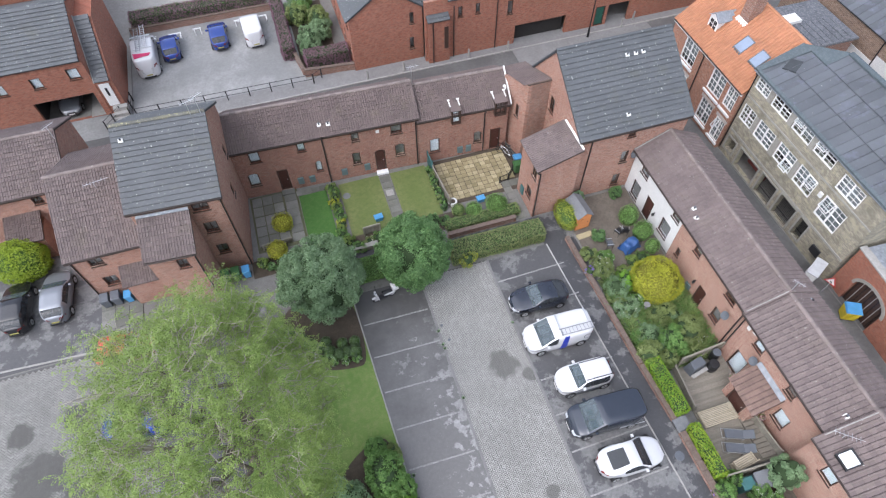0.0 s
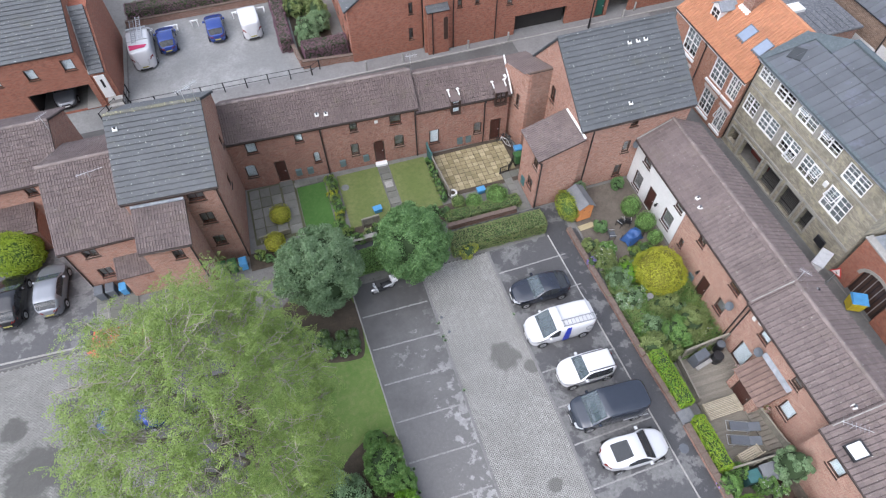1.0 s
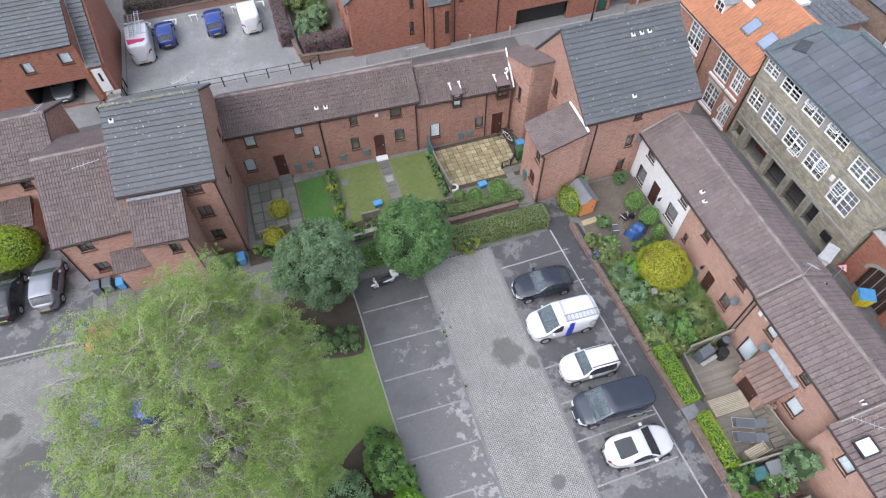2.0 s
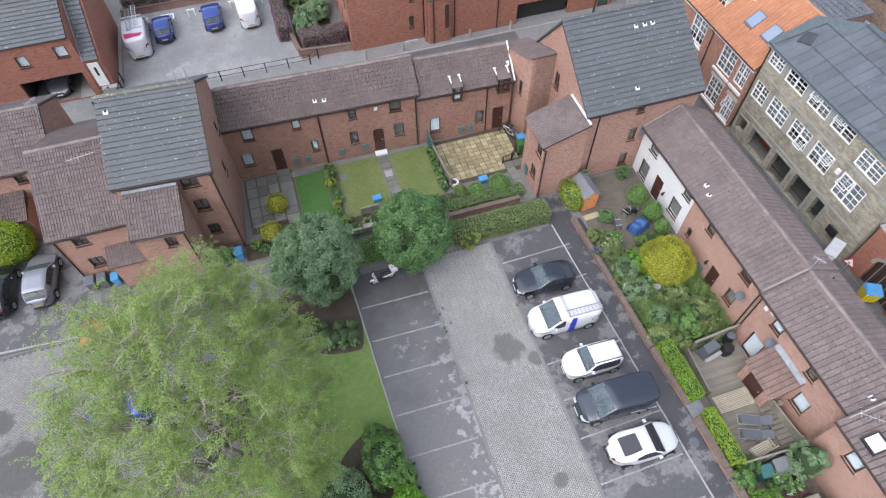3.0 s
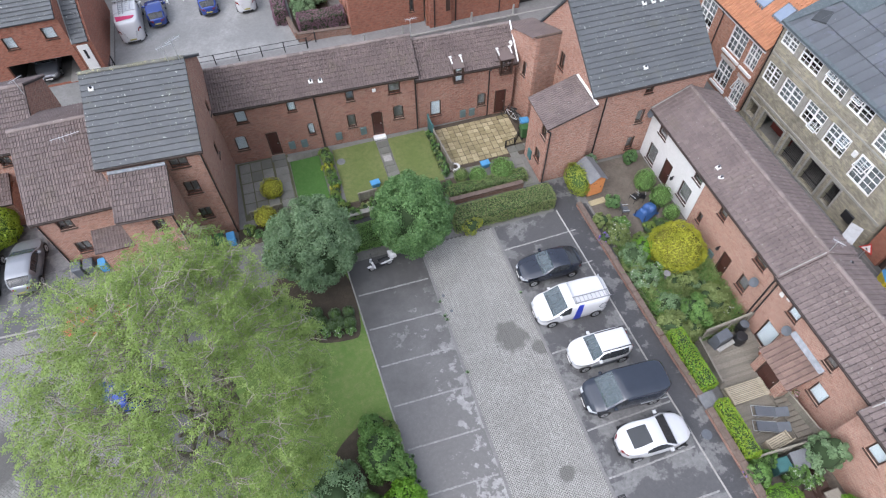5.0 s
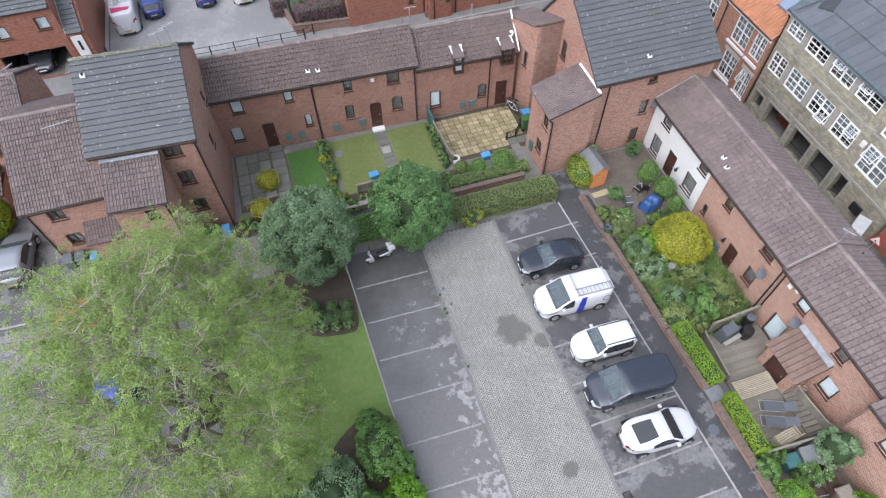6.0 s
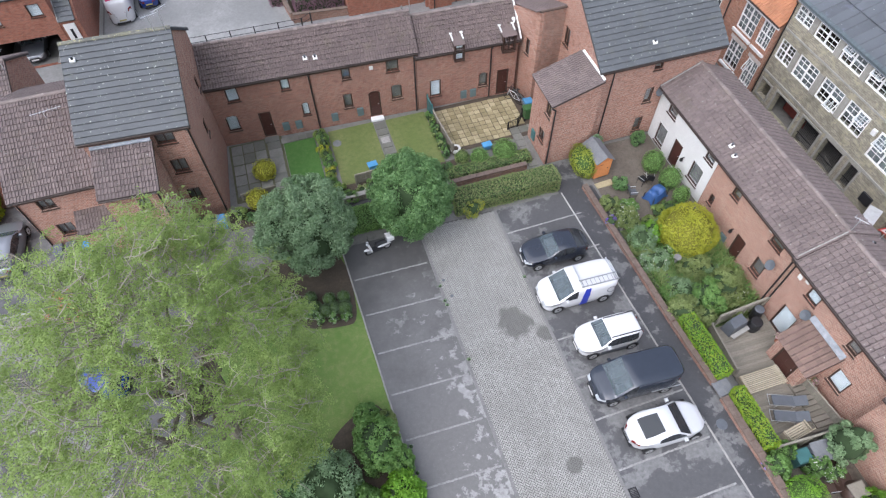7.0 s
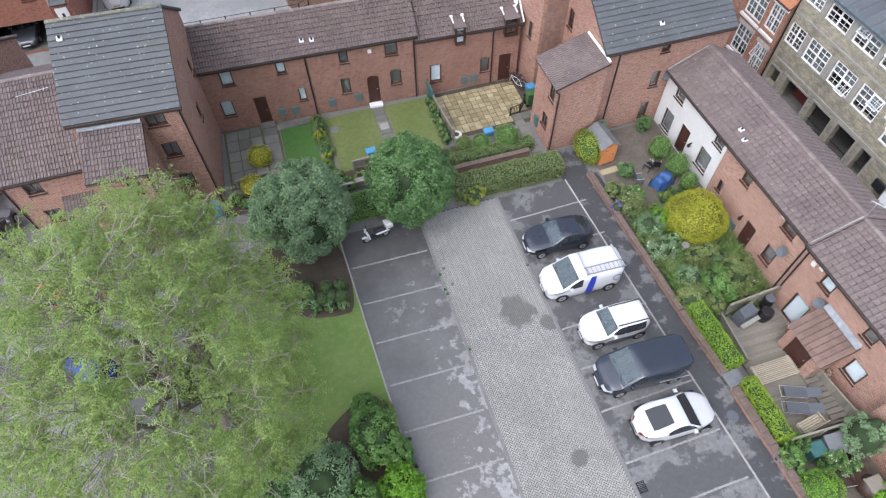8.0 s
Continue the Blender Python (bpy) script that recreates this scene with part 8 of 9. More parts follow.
garden_chair(20.5, 2.0, 30, FRAME_D), garden_chair(20.7, 0.75, 160, FRAME_D), garden_chair(19.7, 1.1, 260, FRAME_D)
rt = thing("garden_table", "round dark timber garden table between chairs", "table", 20.3, 1.35, gz(20.3, 1.35) + 0.02)
part("tabletop", Mesh().tube((0, 0, 0.68), (0, 0, 0.72), 0.48, n=20), FRAME_D, rt)
part("pedestal", Mesh().tube((0, 0, 0), (0, 0, 0.68), 0.06, n=10), FRAME_D, rt)
garden_chair(18.8, 20.0, 80, GREY_P), garden_chair(19.9, 20.75, 200, IRON), garden_chair(20.35, 20.7, 150, IRON)

bt = thing("bird_bath", "pale bird bath on a pedestal among shrubs", "bird bath", 19.0, 14.75, gz(19, 14.75))
part("pedestal", Mesh().tube((0, 0, 0), (0, 0, 0.8), 0.12, 0.08, n=10), CEMENT, bt)
part("bowl", Mesh().tube((0, 0, 0.8), (0, 0, 0.92), 0.13, 0.23, n=14), PAVE, bt)
solid("stepping_stone", Mesh().block(-0.3, 0.3, -0.25, 0.25, 0, 0.15, 0.03), FELT, "grey slab beside the garden wall", "stone", 17.8, 13.75, gz(17.8, 13.75) + 0.3, 15)

# the deck garden
DZ = -1.12
dk = thing("deck", "weathered grey timber deck behind the cottage", "deck", 18.7, 3.6, DZ, kind="structure")
bd = Mesh().block(0, 3.75, 0, 0.138, -0.04, 0, 0.006).data("board")
bd.materials.append(WOOD)
for i in range(47):
    s = new("board", bd)
    s.parent = dk
    s.location = (random.uniform(-0.01, 0.01), i * 0.145, random.uniform(-0.003, 0.003))
br = thing("slatted_walkway", "pale slatted timber walkway over the deck", "walkway", 18.75, 6.35, DZ + 0.3, 0)
sd = Mesh().block(0, 2.35, 0, 0.06, -0.03, 0, 0.006).data("slat")
sd.materials.append(WOOD_L)
for i in range(11):
    s = new("slat", sd)
    s.parent = br
    s.location = (random.uniform(-0.01, 0.01), i * 0.095, 0)
for a in (0.1, 2.2):
    part("bearer", Mesh().box(a, a + 0.07, 0.0, 1.05, -0.29, -0.031), WOOD_L, br)
stp = thing("timber_steps", "brown timber steps and sloping boards by the deck", "steps", 21.1, 3.75, DZ, 0, kind="structure")
for i in range(9):
    part("tread", Mesh().block(0, 0.95, i * 0.28, i * 0.28 + 0.25, 0.0, 0.10 + 0.012 * i, 0.01), WOOD, stp)
board_fence("dark rail beside the timber steps", (22.1, 3.7), (21.75, 6.5), 0.7, WOOD_F, DZ)


def lounger(x, y, rz):
    c = thing("sun_lounger", "dark folding sun lounger with metal frame", "lounger", x, y, DZ, rz, "sun loungers")
    part("mat", Mesh().block(-0.75, 0.35, -0.27, 0.27, 0.30, 0.34, 0.01), GREY_P, c)
    part("headrest", Mesh().hexa([(0.35, -0.27, 0.30), (0.95, -0.27, 0.55), (0.95, 0.27, 0.55), (0.35, 0.27, 0.30), (0.35, -0.27, 0.34), (0.93, -0.27, 0.59), (0.93, 0.27, 0.59), (0.35, 0.27, 0.34)]), GREY_P, c)
    for sy in (-0.29, 0.29):
        part("side_rail", Mesh().tube((-0.95, sy, 0.32), (0.35, sy, 0.32), 0.018, n=6), ALU, c)
        for a in (-0.6, 0.3):
            part("leg", Mesh().tube((a, sy, 0), (a + 0.08, sy, 0.32), 0.016, n=6), ALU, c)
    part("foot_bar", Mesh().tube((-0.95, -0.29, 0.32), (-0.95, 0.29, 0.32), 0.018, n=6), ALU, c)


lounger(20.35, 5.45, -22), lounger(19.95, 4.7, -22)
bn = thing("garden_bench", "pale slatted timber garden bench", "bench", 19.75, 3.85, DZ, 8)
for i in range(5):
    part("slat", Mesh().block(-0.7, 0.7, -0.2 + i * 0.11, -0.12 + i * 0.11, 0.42, 0.45, 0.005), WOOD_L, bn)
for i in range(3):
    part("back_slat", Mesh().box(-0.7, 0.7, -0.27, -0.24, 0.55 + i * 0.13, 0.63 + i * 0.13), WOOD_L, bn)
for a in (-0.68, 0.62):
    part("side", Mesh().box(a, a + 0.06, -0.28, 0.32, 0, 0.45).box(a, a + 0.06, -0.28, -0.22, 0.45, 0.92).box(a, a + 0.06, -0.28, 0.34, 0.6, 0.65), WOOD_L, bn)
for x, y, r, h in ((21.75, 10.35, 0.30, 0.95), (21.25, 9.75, 0.36, 0.8)):
    b = thing("barrel", "black plastic water barrel on the deck", "barrel", x, y, DZ, 0, "barrels")
    part("body", Mesh().tube((0, 0, 0), (0, 0, h * 0.5), r * 0.85, r, n=18).tube((0, 0, h * 0.5), (0, 0, h), r, r * 0.9, n=18), BLACK, b)
    part("lid", Mesh().tube((0, 0, h), (0, 0, h + 0.04), r * 0.94, r * 0.85, n=18), GREY_P if r < 0.33 else BLACK, b)
bq = thing("covered_barbecue", "barbecue under a dark blue-grey cover", "barbecue", 20.2, 10.1, DZ, 12)
part("cover", Mesh().hexa([(-0.6, -0.35, 0.05), (0.6, -0.35, 0.05), (0.6, 0.35, 0.05), (-0.6, 0.35, 0.05), (-0.5, -0.28, 0.85), (0.5, -0.28, 0.85), (0.45, 0.25, 1.0), (-0.45, 0.25, 1.0)]), GREY_P, bq)
part("tray", Mesh().block(-0.65, 0.65, -0.6, -0.36, 0.3, 0.36, 0.01), CEMENT, bq)
for x, y, sd in ((22.15, 8.62, 301), (22.2, 5.95, 302)):
    p = thing("flower_pot", "terracotta pot with pale pink flowers", "flower pot", x, y, DZ)
    part("pot", Mesh().tube((0, 0, 0), (0, 0, 0.35), 0.16, 0.22, n=12), plain("terracotta", (0.35, 0.13, 0.07)), p)
    rg = np.random.default_rng(sd)
    q, nr = clumpy(rg, 260, (0.26, 0.26, 0.2), 10, 0.12, low=-0.3)
    q[:, 2] += 0.5
    part("flowers", cloud_data("flowers", leaf_cloud(q, nr, 0.09, rg, 0.6, 0.8), [L_PINK, L_MID], 0.4, rg), L_PINK, p)
st = thing("storage_box", "grey lidded storage box in the end garden", "storage box", 20.3, 2.65, -1.2, -3)
part("body", Mesh().box(-0.75, 0.75, -0.4, 0.4, 0, 1.0), GREY_P, st)
part("lid", Mesh().hexa([(-0.8, -0.48, 0.95), (0.8, -0.48, 0.95), (0.8, 0.45, 1.15), (-0.8, 0.45, 1.15), (-0.8, -0.48, 1.0), (0.8, -0.48, 1.0), (0.8, 0.45, 1.2), (-0.8, 0.45, 1.2)]), FELT, st)
solid("water_butt", Mesh().block(-0.4, 0.4, -0.35, 0.35, 0, 0.95, 0.05), DOOR_T, "teal plastic box in the end garden", "box", 19.1, 2.75, -1.2, -3)
gs = thing("round_garden_seat", "dark wicker garden chair in the end garden", "chair", 20.5, 0.6, -1.2)
part("shell", Mesh().blob(0, 0, 0.55, 0.6, 0.55, 0.5, 16, 8), FRAME_D, gs, smooth=True)
part("cushion", Mesh().block(-0.4, 0.4, -0.35, 0.35, 0.95, 1.08, 0.04), WOOD, gs)


# ---- on roofs and walls ----
for x, y, z, rz, tilt in ((1.03, 32.6, 5.57, -2.5, 36), (1.65, 32.5, 5.55, -2.5, 36), (22.24, 28.7, 9.32, 0, 34), (22.88, 28.7, 9.32, 0, 34), (23.45, 28.7, 9.32, 0, 34), (21.22, 25.4, 7.12, 0, 34),
                          (23.06, 18.41, 4.55, -90, 27), (22.87, 17.74, 4.42, -90, 27), (23.4, 3.75, 4.5, -90, 27), (-10.6, 30.2, 10.0, -3, 29), (-16.0, 33.0, 6.4, 0, 29)):
    flue(x, y, z, rz, tilt)
for x, y in ((-3.0, 32.0), (-2.75, 31.99)):
    solid("vent_terminal", Mesh().block(-0.09, 0.09, -0.08, 0, -0.07, 0.07, 0.02), WHITE_P, "small white vent under the eaves", "vent", x, y + 0.3, 4.85, -2.5)
for x, y, z in ((26.1, 17.9, 4.35), (25.9, 10.65, 4.35)):
    w = thing("ridge_vent", "lead-sleeved vent pipe lying over the ridge", "vent", x, y, z, -46, "ridge vents")
    part("pipe", Mesh().tube((-0.55, 0, 0.08), (0.45, 0, 0.0), 0.1, n=10), LEAD, w)
    part("mouth", Mesh().tube((0.45, 0, 0.0), (0.56, 0, -0.01), 0.13, 0.12, n=10), BLACK, w)


def aerial(x, y, z, h, rz, label="television aerial on a thin mast", boom=0.9):
    a = thing("tv_aerial", label, "aerial", x, y, z, rz, "aerials")
    part("mast", Mesh().tube((0, 0, -0.3), (0, 0, h), 0.02, n=6), ALU, a)
    part("boom", Mesh().tube((-boom * 0.4, 0, h), (boom * 0.6, 0, h), 0.015, n=5), ALU, a)
    for i in range(7):
        u = -boom * 0.35 + i * boom / 7.5
        part("element", Mesh().tube((u, -0.2, h), (u, 0.2, h), 0.006, n=4), ALU, a)


aerial(-6.35, 30.75, 10.3, 1.0, 20), aerial(-5.75, 30.7, 10.3, 1.3, 35), aerial(-13.3, 29.8, 7.1, 0.5, 10, boom=1.6), aerial(8.3, 33.9, 6.5, 1.3, 0), aerial(-16.2, 35.6, 7.0, 0.8, 40), aerial(24.7, 10.9, 5.5, 0.7, -60, boom=0.7), aerial(22.6, 2.9, 4.4, 0.35, -40, boom=1.5)


def dish(x, y, z, rz, mat=GREY_P, r=0.28):
    d = thing("satellite_dish", "grey satellite dish on the brick wall", "satellite dish", x, y, z, rz, "satellite dishes")
    m = Mesh()
    k = 16
    vs = [(0, -0.35, 0)] + [(r * math.cos(2 * math.pi * i / k), -0.42, r * math.sin(2 * math.pi * i / k) * 1.1) for i in range(k)]
    m.add(vs, [(0, 1 + i, 1 + (i + 1) % k) for i in range(k)])
    m.add([(x0, y0 + 0.012, z0) for x0, y0, z0 in vs], [(0, 1 + (i + 1) % k, 1 + i) for i in range(k)])
    p = part("reflector", m, mat, d)
    p.matrix_basis = pose(0, 0, 0, -25, 0, 0)
    part("bracket", Mesh().tube((0, 0, -0.1), (0, -0.36, 0), 0.018, n=6), IRON, d)
    part("arm", Mesh().tube((0, -0.36, -0.2), (0, -0.75, 0.05), 0.012, n=5), IRON, d)


dish(22.5, 11.7, 2.05, -90), dish(22.5, 8.55, 1.9, -90), dish(22.5, 24.55, 3.6, -90), dish(15.33, 32.4, 5.3, -75, WHITE_P, 0.2)
for x, y, z, rz in ((22.5, 15.3, -0.15, -90),):
    solid("meter_cabinet", Mesh().block(-0.25, 0.25, -0.1, 0.0, -0.3, 0.35, 0.02), CABINET, "grey-green meter cabinet on the brick wall", "cabinet", x, y, z, rz)
for x, y, z in ((22.42, 20.75, 1.4), (22.42, 15.0, 1.1)):
    w = thing("wall_lamp", "small dark wall lamp beside the door", "lamp", x, y, z, -90, "wall lamps")
    part("bracket", Mesh().box(-0.03, 0.03, -0.08, 0.08, 0, 0.05), IRON, w)
    part("lantern", Mesh().block(-0.07, 0.07, -0.16, -0.02, -0.22, 0, 0.03), BLACK, w)
for y, z in ((13.0, 3.6), (9.75, 3.35), (10.2, 3.1)):
    solid("alarm_box", Mesh().block(-0.12, 0.12, -0.06, 0, -0.15, 0.15, 0.02), WHITE_P, "white alarm box on the brick wall", "alarm box", 22.5, y, z, -90)
solid("alarm_box", Mesh().block(-0.12, 0.12, -0.06, 0, -0.13, 0.13, 0.02), WHITE_P, "white alarm box on the brick wall", "alarm box", 5.0, 31.93, 4.35, -2.5)
rl = thing("roof_light", "open roof light in brown tiles", "roof window", 22.15, 1.85, 4.15, -90, "roof lights")
part("frame", framed(-0.45, 0.45, -0.4, 0.5, lambda u, d, q: (u, q * 0.95, 0.12 + q * 0.32 + d), 0.08, -0.05, 0.1), BLACK, rl)
part("pane", Mesh().hexa([(-0.38, -0.3, 0.04), (0.38, -0.3, 0.04), (0.38, 0.4, 0.27), (-0.38, 0.4, 0.27), (-0.38, -0.3, 0.06), (0.38, -0.3, 0.06), (0.38, 0.4, 0.29), (-0.38, 0.4, 0.29)]), BLIND, rl)
# pale verge strips on the roofs' joints
for (x0, y0, z0), (x1, y1, z1) in (((22.25, 10.9, 4.15), (24.7, 10.9, 5.33)), ((22.0, 3.32, 4.1), (24.6, 3.32, 5.4)), ((22.2, 24.72, 4.12), (24.7, 24.72, 5.35))):
    v = Mesh().tube((x0, y0, z0), (x1, y1, z1), 0.035, n=6)
    solid("verge_strip", v, CEMENT, "pale mortar strip along the roof joint", "verge")

# ---- the lane's south end and the yard ----
yw = thing("yard_building", "orange brick yard building with an arched gateway", "building", 32.55, 12.9, -0.9, -94)
AR = (1.3, 4.0)
NA = 12
cx, r0 = (AR[0] + AR[1]) / 2, (AR[1] - AR[0]) / 2
SPRING, RISE = 1.9, 1.0
rim = [(cx - r0 * math.cos(math.pi * i / NA), SPRING + RISE * math.sin(math.pi * i / NA)) for i in range(NA + 1)]
ym = Mesh().prism([(0, 0), (AR[0], 0)] + rim + [(AR[1], 0), (9, 0), (9, 4.2), (0, 4.2)], 0.0, 0.35, "y")
part("wall", ym, BRICK_N, yw)
am = Mesh()
for i in range(NA):
    a0, a1 = math.pi * i / NA, math.pi * (i + 1) / NA
    p = lambda a, k: (cx + (r0 + k) * math.cos(a), SPRING + (RISE + k) * math.sin(a))
    q = [p(a0, 0), p(a1, 0), p(a1, 0.24), p(a0, 0.24)]
    am.hexa([(q[0][0], -0.04, q[0][1]), (q[1][0], -0.04, q[1][1]), (q[1][0], 0.0, q[1][1]), (q[0][0], 0.0, q[0][1]), (q[3][0], -0.04, q[3][1]), (q[2][0], -0.04, q[2][1]), (q[2][0], 0.0, q[2][1]), (q[3][0], 0.0, q[3][1])])
part("arch", am, STONE_TRIM, yw)
gt = part("gate", Mesh().box(AR[0], AR[1], 0.25, 0.30, 0.05, 2.95), FRAME_D, yw, "dark boarded gate")
for i in range(10):
    part("gate_bar", Mesh().box(AR[0] + 0.1 + i * 0.29, AR[0] + 0.15 + i * 0.29, 0.225, 0.249, 0.05, 2.9), CEMENT if i % 2 else IRON, gt)
part("coping", Mesh().block(-0.1, 9.1, -0.1, 0.45, 4.2, 4.32, 0.03), CEMENT, yw)
part("roof", Mesh().box(0, 9, 0.45, 6, 4.0, 4.15), LEAD, yw)
wb = thing("commercial_bin", "yellow commercial bin with blue lid in the lane", "bin", 31.85, 10.2, -0.85, -28)
part("body", Mesh().hexa([(-0.42, -0.34, 0.15), (0.42, -0.34, 0.15), (0.42, 0.34, 0.15), (-0.42, 0.34, 0.15), (-0.5, -0.43, 1.1), (0.5, -0.43, 1.1), (0.5, 0.43, 1.1), (-0.5, 0.43, 1.1)]), YELLOW_P, wb)
part("lid", Mesh().hexa([(-0.53, -0.45, 1.1), (0.53, -0.45, 1.1), (0.53, 0.45, 1.1), (-0.53, 0.45, 1.1), (-0.47, -0.39, 1.2), (0.47, -0.39, 1.2), (0.47, 0.39, 1.28), (-0.47, 0.39, 1.28)]), BLUE_P, wb)
for k in (-0.25, 0.0, 0.25):
    part("rib", Mesh().hexa([(k - 0.03, -0.40, 0.3), (k + 0.03, -0.40, 0.3), (k + 0.03, -0.345, 0.3), (k - 0.03, -0.345, 0.3), (k - 0.03, -0.455, 1.0), (k + 0.03, -0.455, 1.0), (k + 0.03, -0.40, 1.0), (k - 0.03, -0.40, 1.0)]), YELLOW_P, wb)
for k in (-0.34, 0.34):
    for j in (-0.26, 0.26):
        part("castor", Mesh().tube((k, j - 0.04, 0.08), (k, j + 0.04, 0.08), 0.08, n=8), BLACK, wb)
cb = thing("white_cabin", "white flat-topped storage cabin beside the stone building", "cabin", 30.6, 12.75, -0.85, 27)
part("body", Mesh().box(0.05, 1.62, 0.05, 0.75, 0, 1.6), FRAME_W, cb)
part("roof", Mesh().block(0, 1.68, 0, 0.8, 1.6, 1.68, 0.02), CABIN_TOP, cb)
sg = thing("warning_sign", "triangular red and white warning sign with a dark symbol", "sign", 31.6, 12.35, -0.85, -70)
part("post", Mesh().tube((0, 0.03, 0), (0, 0.03, 1.5), 0.03, n=8), ALU, sg)
tri = lambda r: [(r * math.sin(2 * math.pi * k / 3), 1.35 + r * math.cos(2 * math.pi * k / 3)) for k in range(3)]
part("plate", Mesh().prism(tri(0.5), -0.012, 0.0, "y"), SIGN_RED, sg)
part("face", Mesh().prism(tri(0.36), -0.02, -0.0125, "y"), FRAME_W, sg)
part("symbol", Mesh().box(-0.09, 0.02, -0.025, -0.0205, 1.28, 1.36).box(0.0, 0.08, -0.025, -0.0205, 1.22, 1.3), BLACK, sg)
solid("vent_unit", Mesh().block(-0.4, 0.4, -0.12, 0, -0.35, 0.35, 0.03), BLACK, "black louvred vent on the stone wall", "vent", 32.3, 14.9, 0.35, -90)
solid("wall_box", Mesh().block(-0.15, 0.15, -0.15, 0, -0.2, 0.2, 0.03), WHITE_P, "white box lamp on the stone wall", "lamp", 32.3, 17.15, 4.0, -90)
for x, y in ((6.5, 42.9), (9.86, 43.0), (15.96, 42.9), (19.8, 42.85), (31.3, 42.6), (32.9, 43.3)):
    wv = thing("street_bollard", "pale concrete bollard on the pavement", "bollard", x, y, 0.06, 0, "bollards")
    part("post", Mesh().tube((0, 0, 0), (0, 0, 0.85), 0.1, 0.085, n=10), CEMENT, wv)
    part("cap", Mesh().blob(0, 0, 0.85, 0.085, 0.085, 0.06), CEMENT, wv)
sl = thing("street_lamp", "black street lamp post on the pavement", "street lamp", 27.6, 42.2, 0.06)
part("base", Mesh().tube((0, 0, 0), (0, 0, 0.9), 0.11, 0.09, n=10), IRON, sl)
part("post", Mesh().tube((0, 0, 0.9), (0, 0, 5.0), 0.06, 0.045, n=8), IRON, sl)
part("lantern", Mesh().tube((0, 0, 5.0), (0, 0, 5.35), 0.12, 0.2, n=8).tube((0, 0, 5.35), (0, 0, 5.5), 0.22, 0.05, n=8), IRON, sl)

# white rails at the head of the court's bays
for x0, x1, y, z0, arm in ((-12.2, -11.1, 53.9, 0.0, 0), (-10.0, -8.85, 53.85, 0.0, 0.75), (-7.75, -7.0, 54.0, 0.0, 0), (-5.85, -4.85, 54.05, 0.0, 0.65), (-3.9, -0.8, 54.1, 0.0, 0.65)):
    rb = thing("bay_rail", "white painted rail at the head of a parking bay", "rail", x0, y, 0, 0, "bay rails")
    part("rail", Mesh().block(0, x1 - x0, -0.05, 0.05, 0.68, 0.78, 0.015), FRAME_W, rb)
    for a in (0.1, x1 - x0 - 0.1):
        part("post", Mesh().box(a - 0.04, a + 0.04, -0.04, 0.04, 0, 0.68), FRAME_W, rb)
    if arm:
        part("end_rail", Mesh().block(x1 - x0 - 0.1, x1 - x0, -0.05 - arm, -0.05, 0.68, 0.78, 0.015), FRAME_W, rb)
# far roofs in the north-east
far = thing("back_building", "old brick building with a flat lead roof", "building", 38.2, 28.6, -0.85)
part("wall", Mesh().box(0.2, 4.9, 0.2, 5.2, 0, 6.6), BRICK_O, far)
part("roof", Mesh().block(0, 5.1, 0, 5.4, 6.6, 6.8, 0.05), LEAD_D, far, "flat lead roof")
part("skylight", Mesh().block(0.6, 1.9, 3.0, 4.0, 6.8, 7.05), WHITE_P, far, "white roof hatch")
for i in range(8):
    part("roof_seam", Mesh().box(0.55 + i * 0.55, 0.6 + i * 0.55, 0.1, 2.9, 6.8, 6.84), LEAD_D, far)
far2 = thing("back_building", "tall old brick building with a slate roof", "building", 44.2, 22.0, -0.85, 0)
part("wall", Mesh().box(0, 10, -10, 16, 0, 7.4), RUBBLE, far2, "brown rubble brick wall")
part("render_band", Mesh().box(-0.04, -0.003, 5.05, 9.0, 0, 5.35), RENDER, far2, "white rendered lower wall")
part("render_band", Mesh().box(-0.04, -0.003, -10, 5.04, 0, 6.0), RENDER, far2, "white rendered lower wall")
part("downpipe", Mesh().tube((-0.1, 5.06, 0), (-0.1, 5.06, 7.2), 0.05, n=8), BLACK, far2)
slope(far2, (-0.2, 16.2, 7.35), (-0.2, -10.2, 7.35), (5, -10.2, 10.3), (5, 16.2, 10.3), "slate", 0)


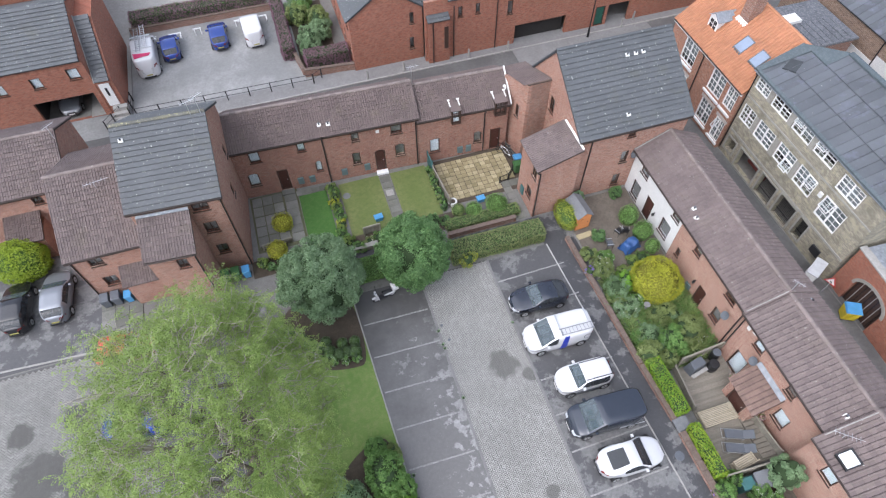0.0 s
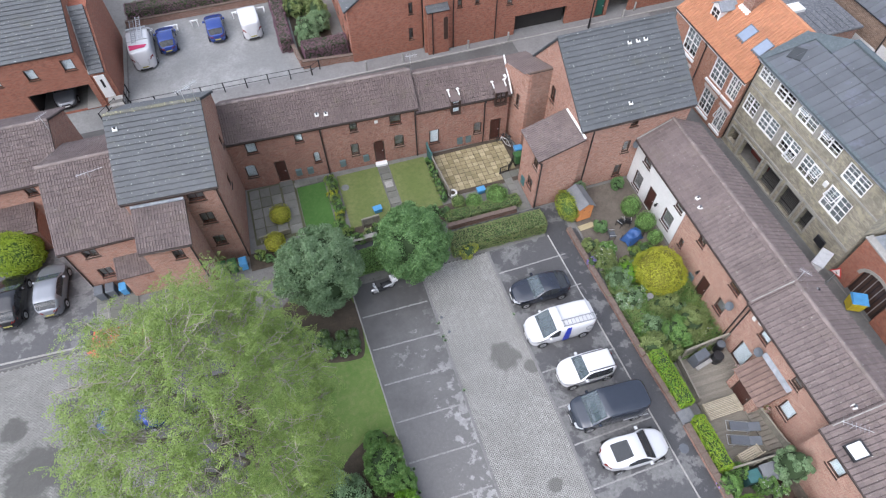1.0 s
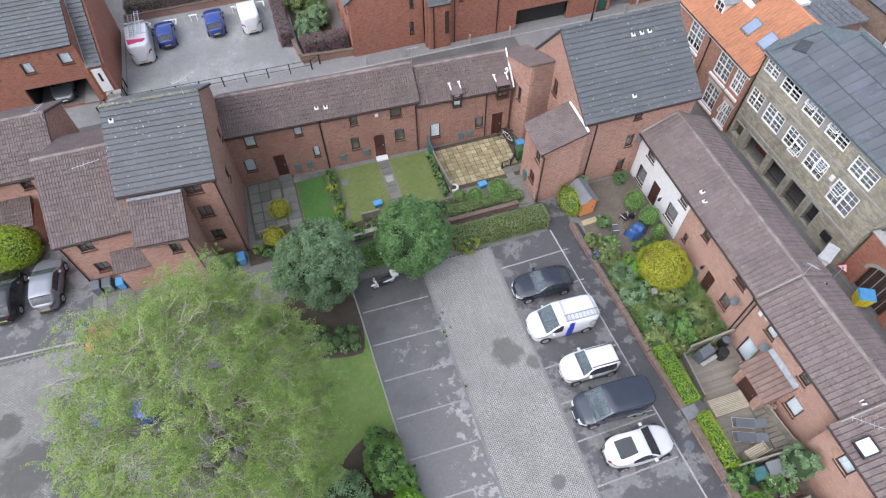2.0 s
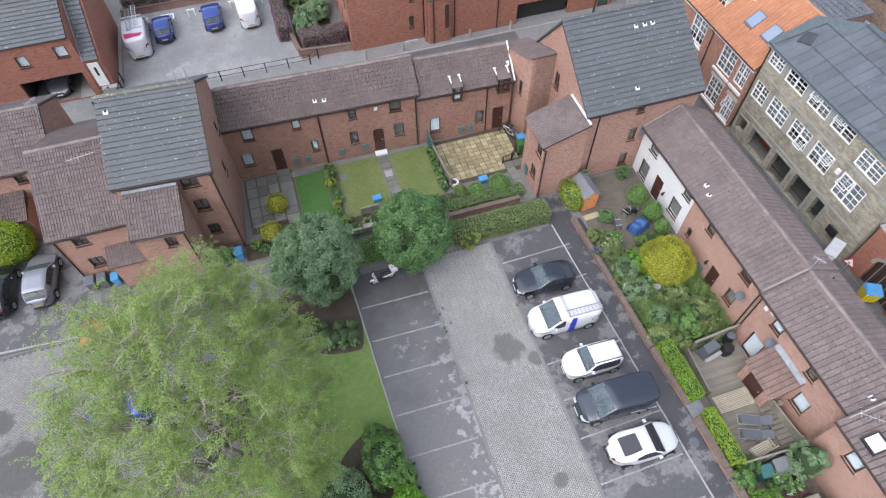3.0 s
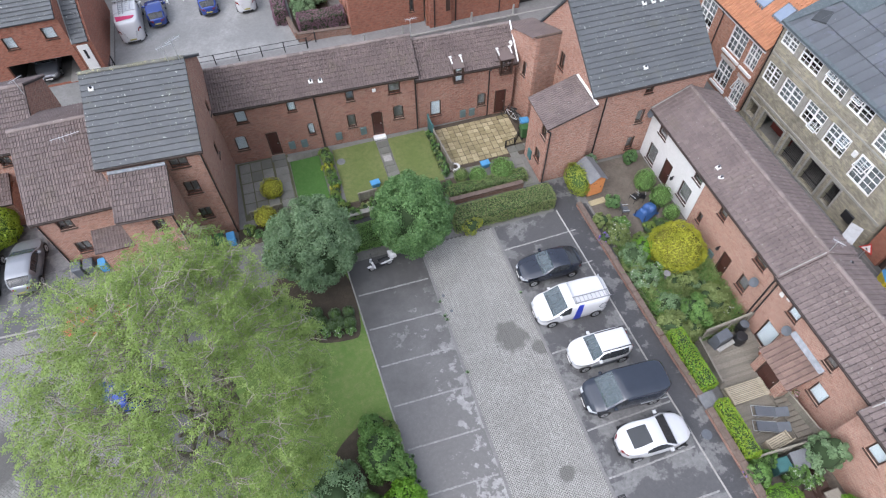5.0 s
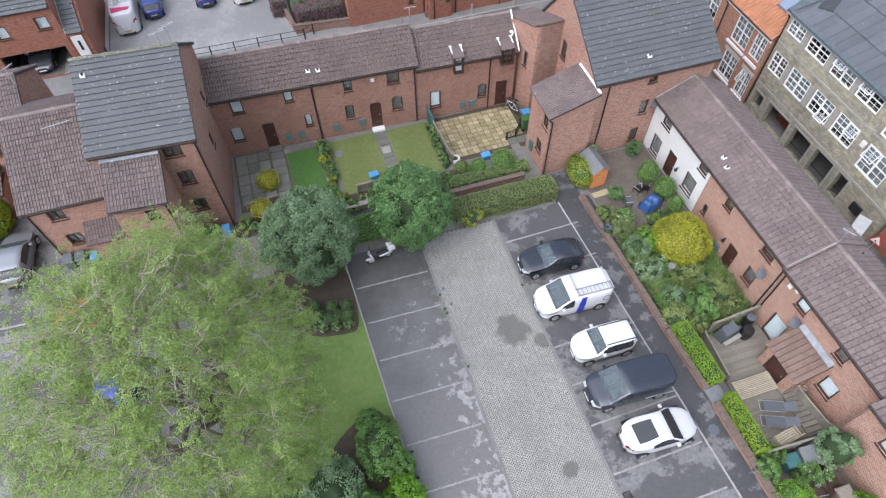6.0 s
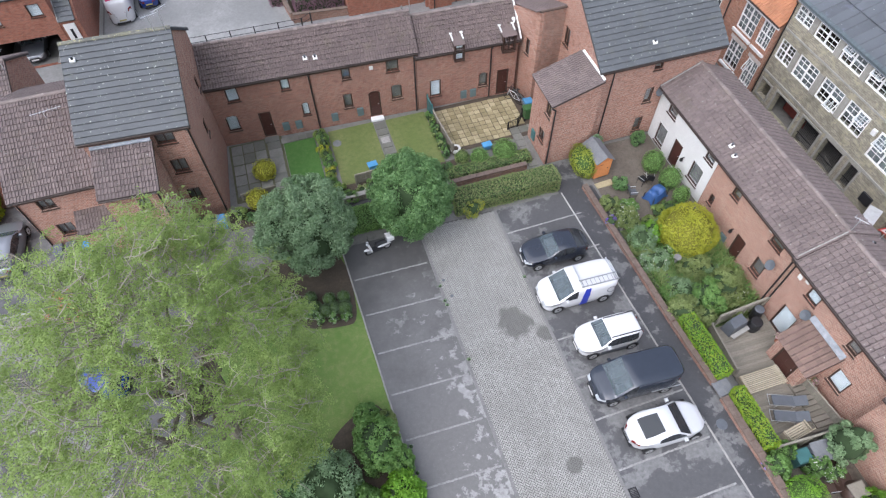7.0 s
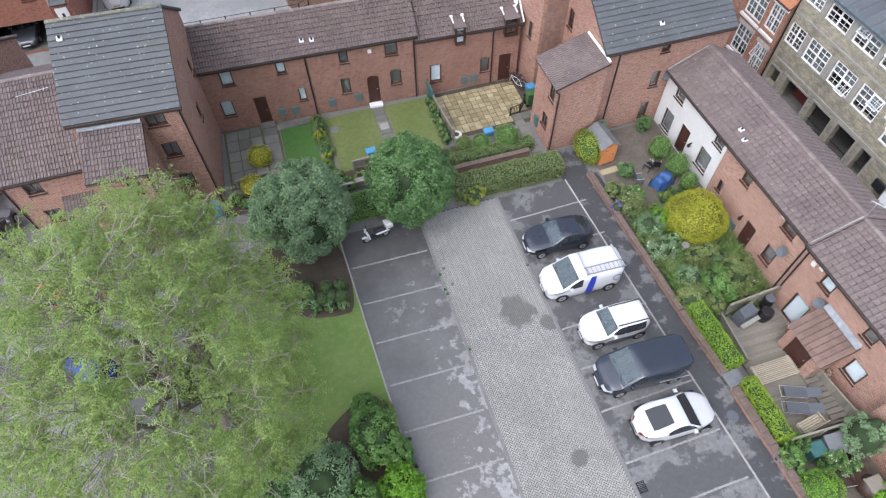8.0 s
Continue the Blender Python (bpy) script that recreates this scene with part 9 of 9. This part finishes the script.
# ---- block paving, laid in herringbone ----
def herringbone(label, x0, x1, y0, y1, mat, singles=None, unit=0.105, lift=0.012):
    """Blocks of two by one units at 45 degrees; those in the stretch singles (y from, y to) are pieces of their own."""
    pv = thing("block_paving", label, "paving", 0, 0, 0, kind="structure")
    cxm, cym = (x0 + x1) / 2, (y0 + y1) / 2
    half = int((abs(x1 - x0) + abs(y1 - y0)) / unit / 1.41 / 1.0) // 2 + 4
    c = math.cos(math.pi / 4)
    e = 0.007
    shapes = {}
    for k, (lx, ly) in enumerate(((2, 1), (1, 2))):
        a, b = lx * unit, ly * unit
        gx, gy = (0.006, 0.010) if k == 0 else (0.010, 0.006)
        vs = np.array([(gx, gy, -0.03), (a - gx, gy, -0.03), (a - gx, b - gy, -0.03), (gx, b - gy, -0.03), (gx + e, gy + e, 0), (a - gx - e, gy + e, 0), (a - gx - e, b - gy - e, 0), (gx + e, b - gy - e, 0)])
        R = np.array([[c, -c, 0], [c, c, 0], [0, 0, 1]])
        shapes[k] = (vs @ R.T, a, b)
    fs = [(4, 5, 6, 7), (0, 1, 5, 4), (1, 2, 6, 5), (2, 3, 7, 6), (3, 0, 4, 7)]
    rng = np.random.default_rng(8)
    ds = {}
    for k in (0, 1):
        ds[k] = bpy.data.meshes.new("paving_block")
        ds[k].from_pydata(shapes[k][0].tolist(), [], fs)
        ds[k].materials.append(mat)
    V, F, count = [], [], 0
    for i in range(-half, half):
        for j in range(-half, half):
            d = (i - j) % 4
            if d not in (0, 3):
                continue
            k = 0 if d == 0 else 1
            px, py = cxm + (i - j) * unit * c, cym + (i + j) * unit * c
            off = (0.5 * unit * c * (1 if k == 0 else -1), 1.5 * unit * c)
            mx, my = px + off[0], py + off[1]
            if not (x0 + 0.05 < mx < x1 - 0.05 and y0 + 0.09 < my < y1 - 0.09):
                continue
            z = lift + rng.uniform(-0.003, 0.004)
            if singles and singles[0] < my < singles[1] and count < 300:
                o = new("paving_block", ds[k])
                o.parent = pv
                o.location = (px, py, z)
                count += 1
            else:
                F.extend(tuple(q + len(V) * 8 for q in f) for f in fs)
                V.append(shapes[k][0] + np.array([px, py, z]))
    d = bpy.data.meshes.new("laid_blocks")
    d.from_pydata(np.concatenate(V).tolist(), [], F)
    d.materials.append(mat)
    o = new("laid_blocks", d)
    o.parent = pv
    tagged(o, kind="stuff")


sheet("sand_bed", 5.05, 9.97, 0.5, 21.55, JOINT, -0.006, "pale sand joints under the block paving", "paving")
herringbone("grey herringbone block paving of the car park lane", 5.05, 9.97, 1.0, 21.55, BLOCKS, (6.0, 7.3), 0.1)
sheet("sand_bed", -26, -13, 9, 22.4, JOINT, 0.0, "pale sand joints under the block paving", "paving")
herringbone("grey herringbone block paving of the driveway", -26, -13, 9, 22.4, BLOCKS_W, None, 0.125, 0.02)
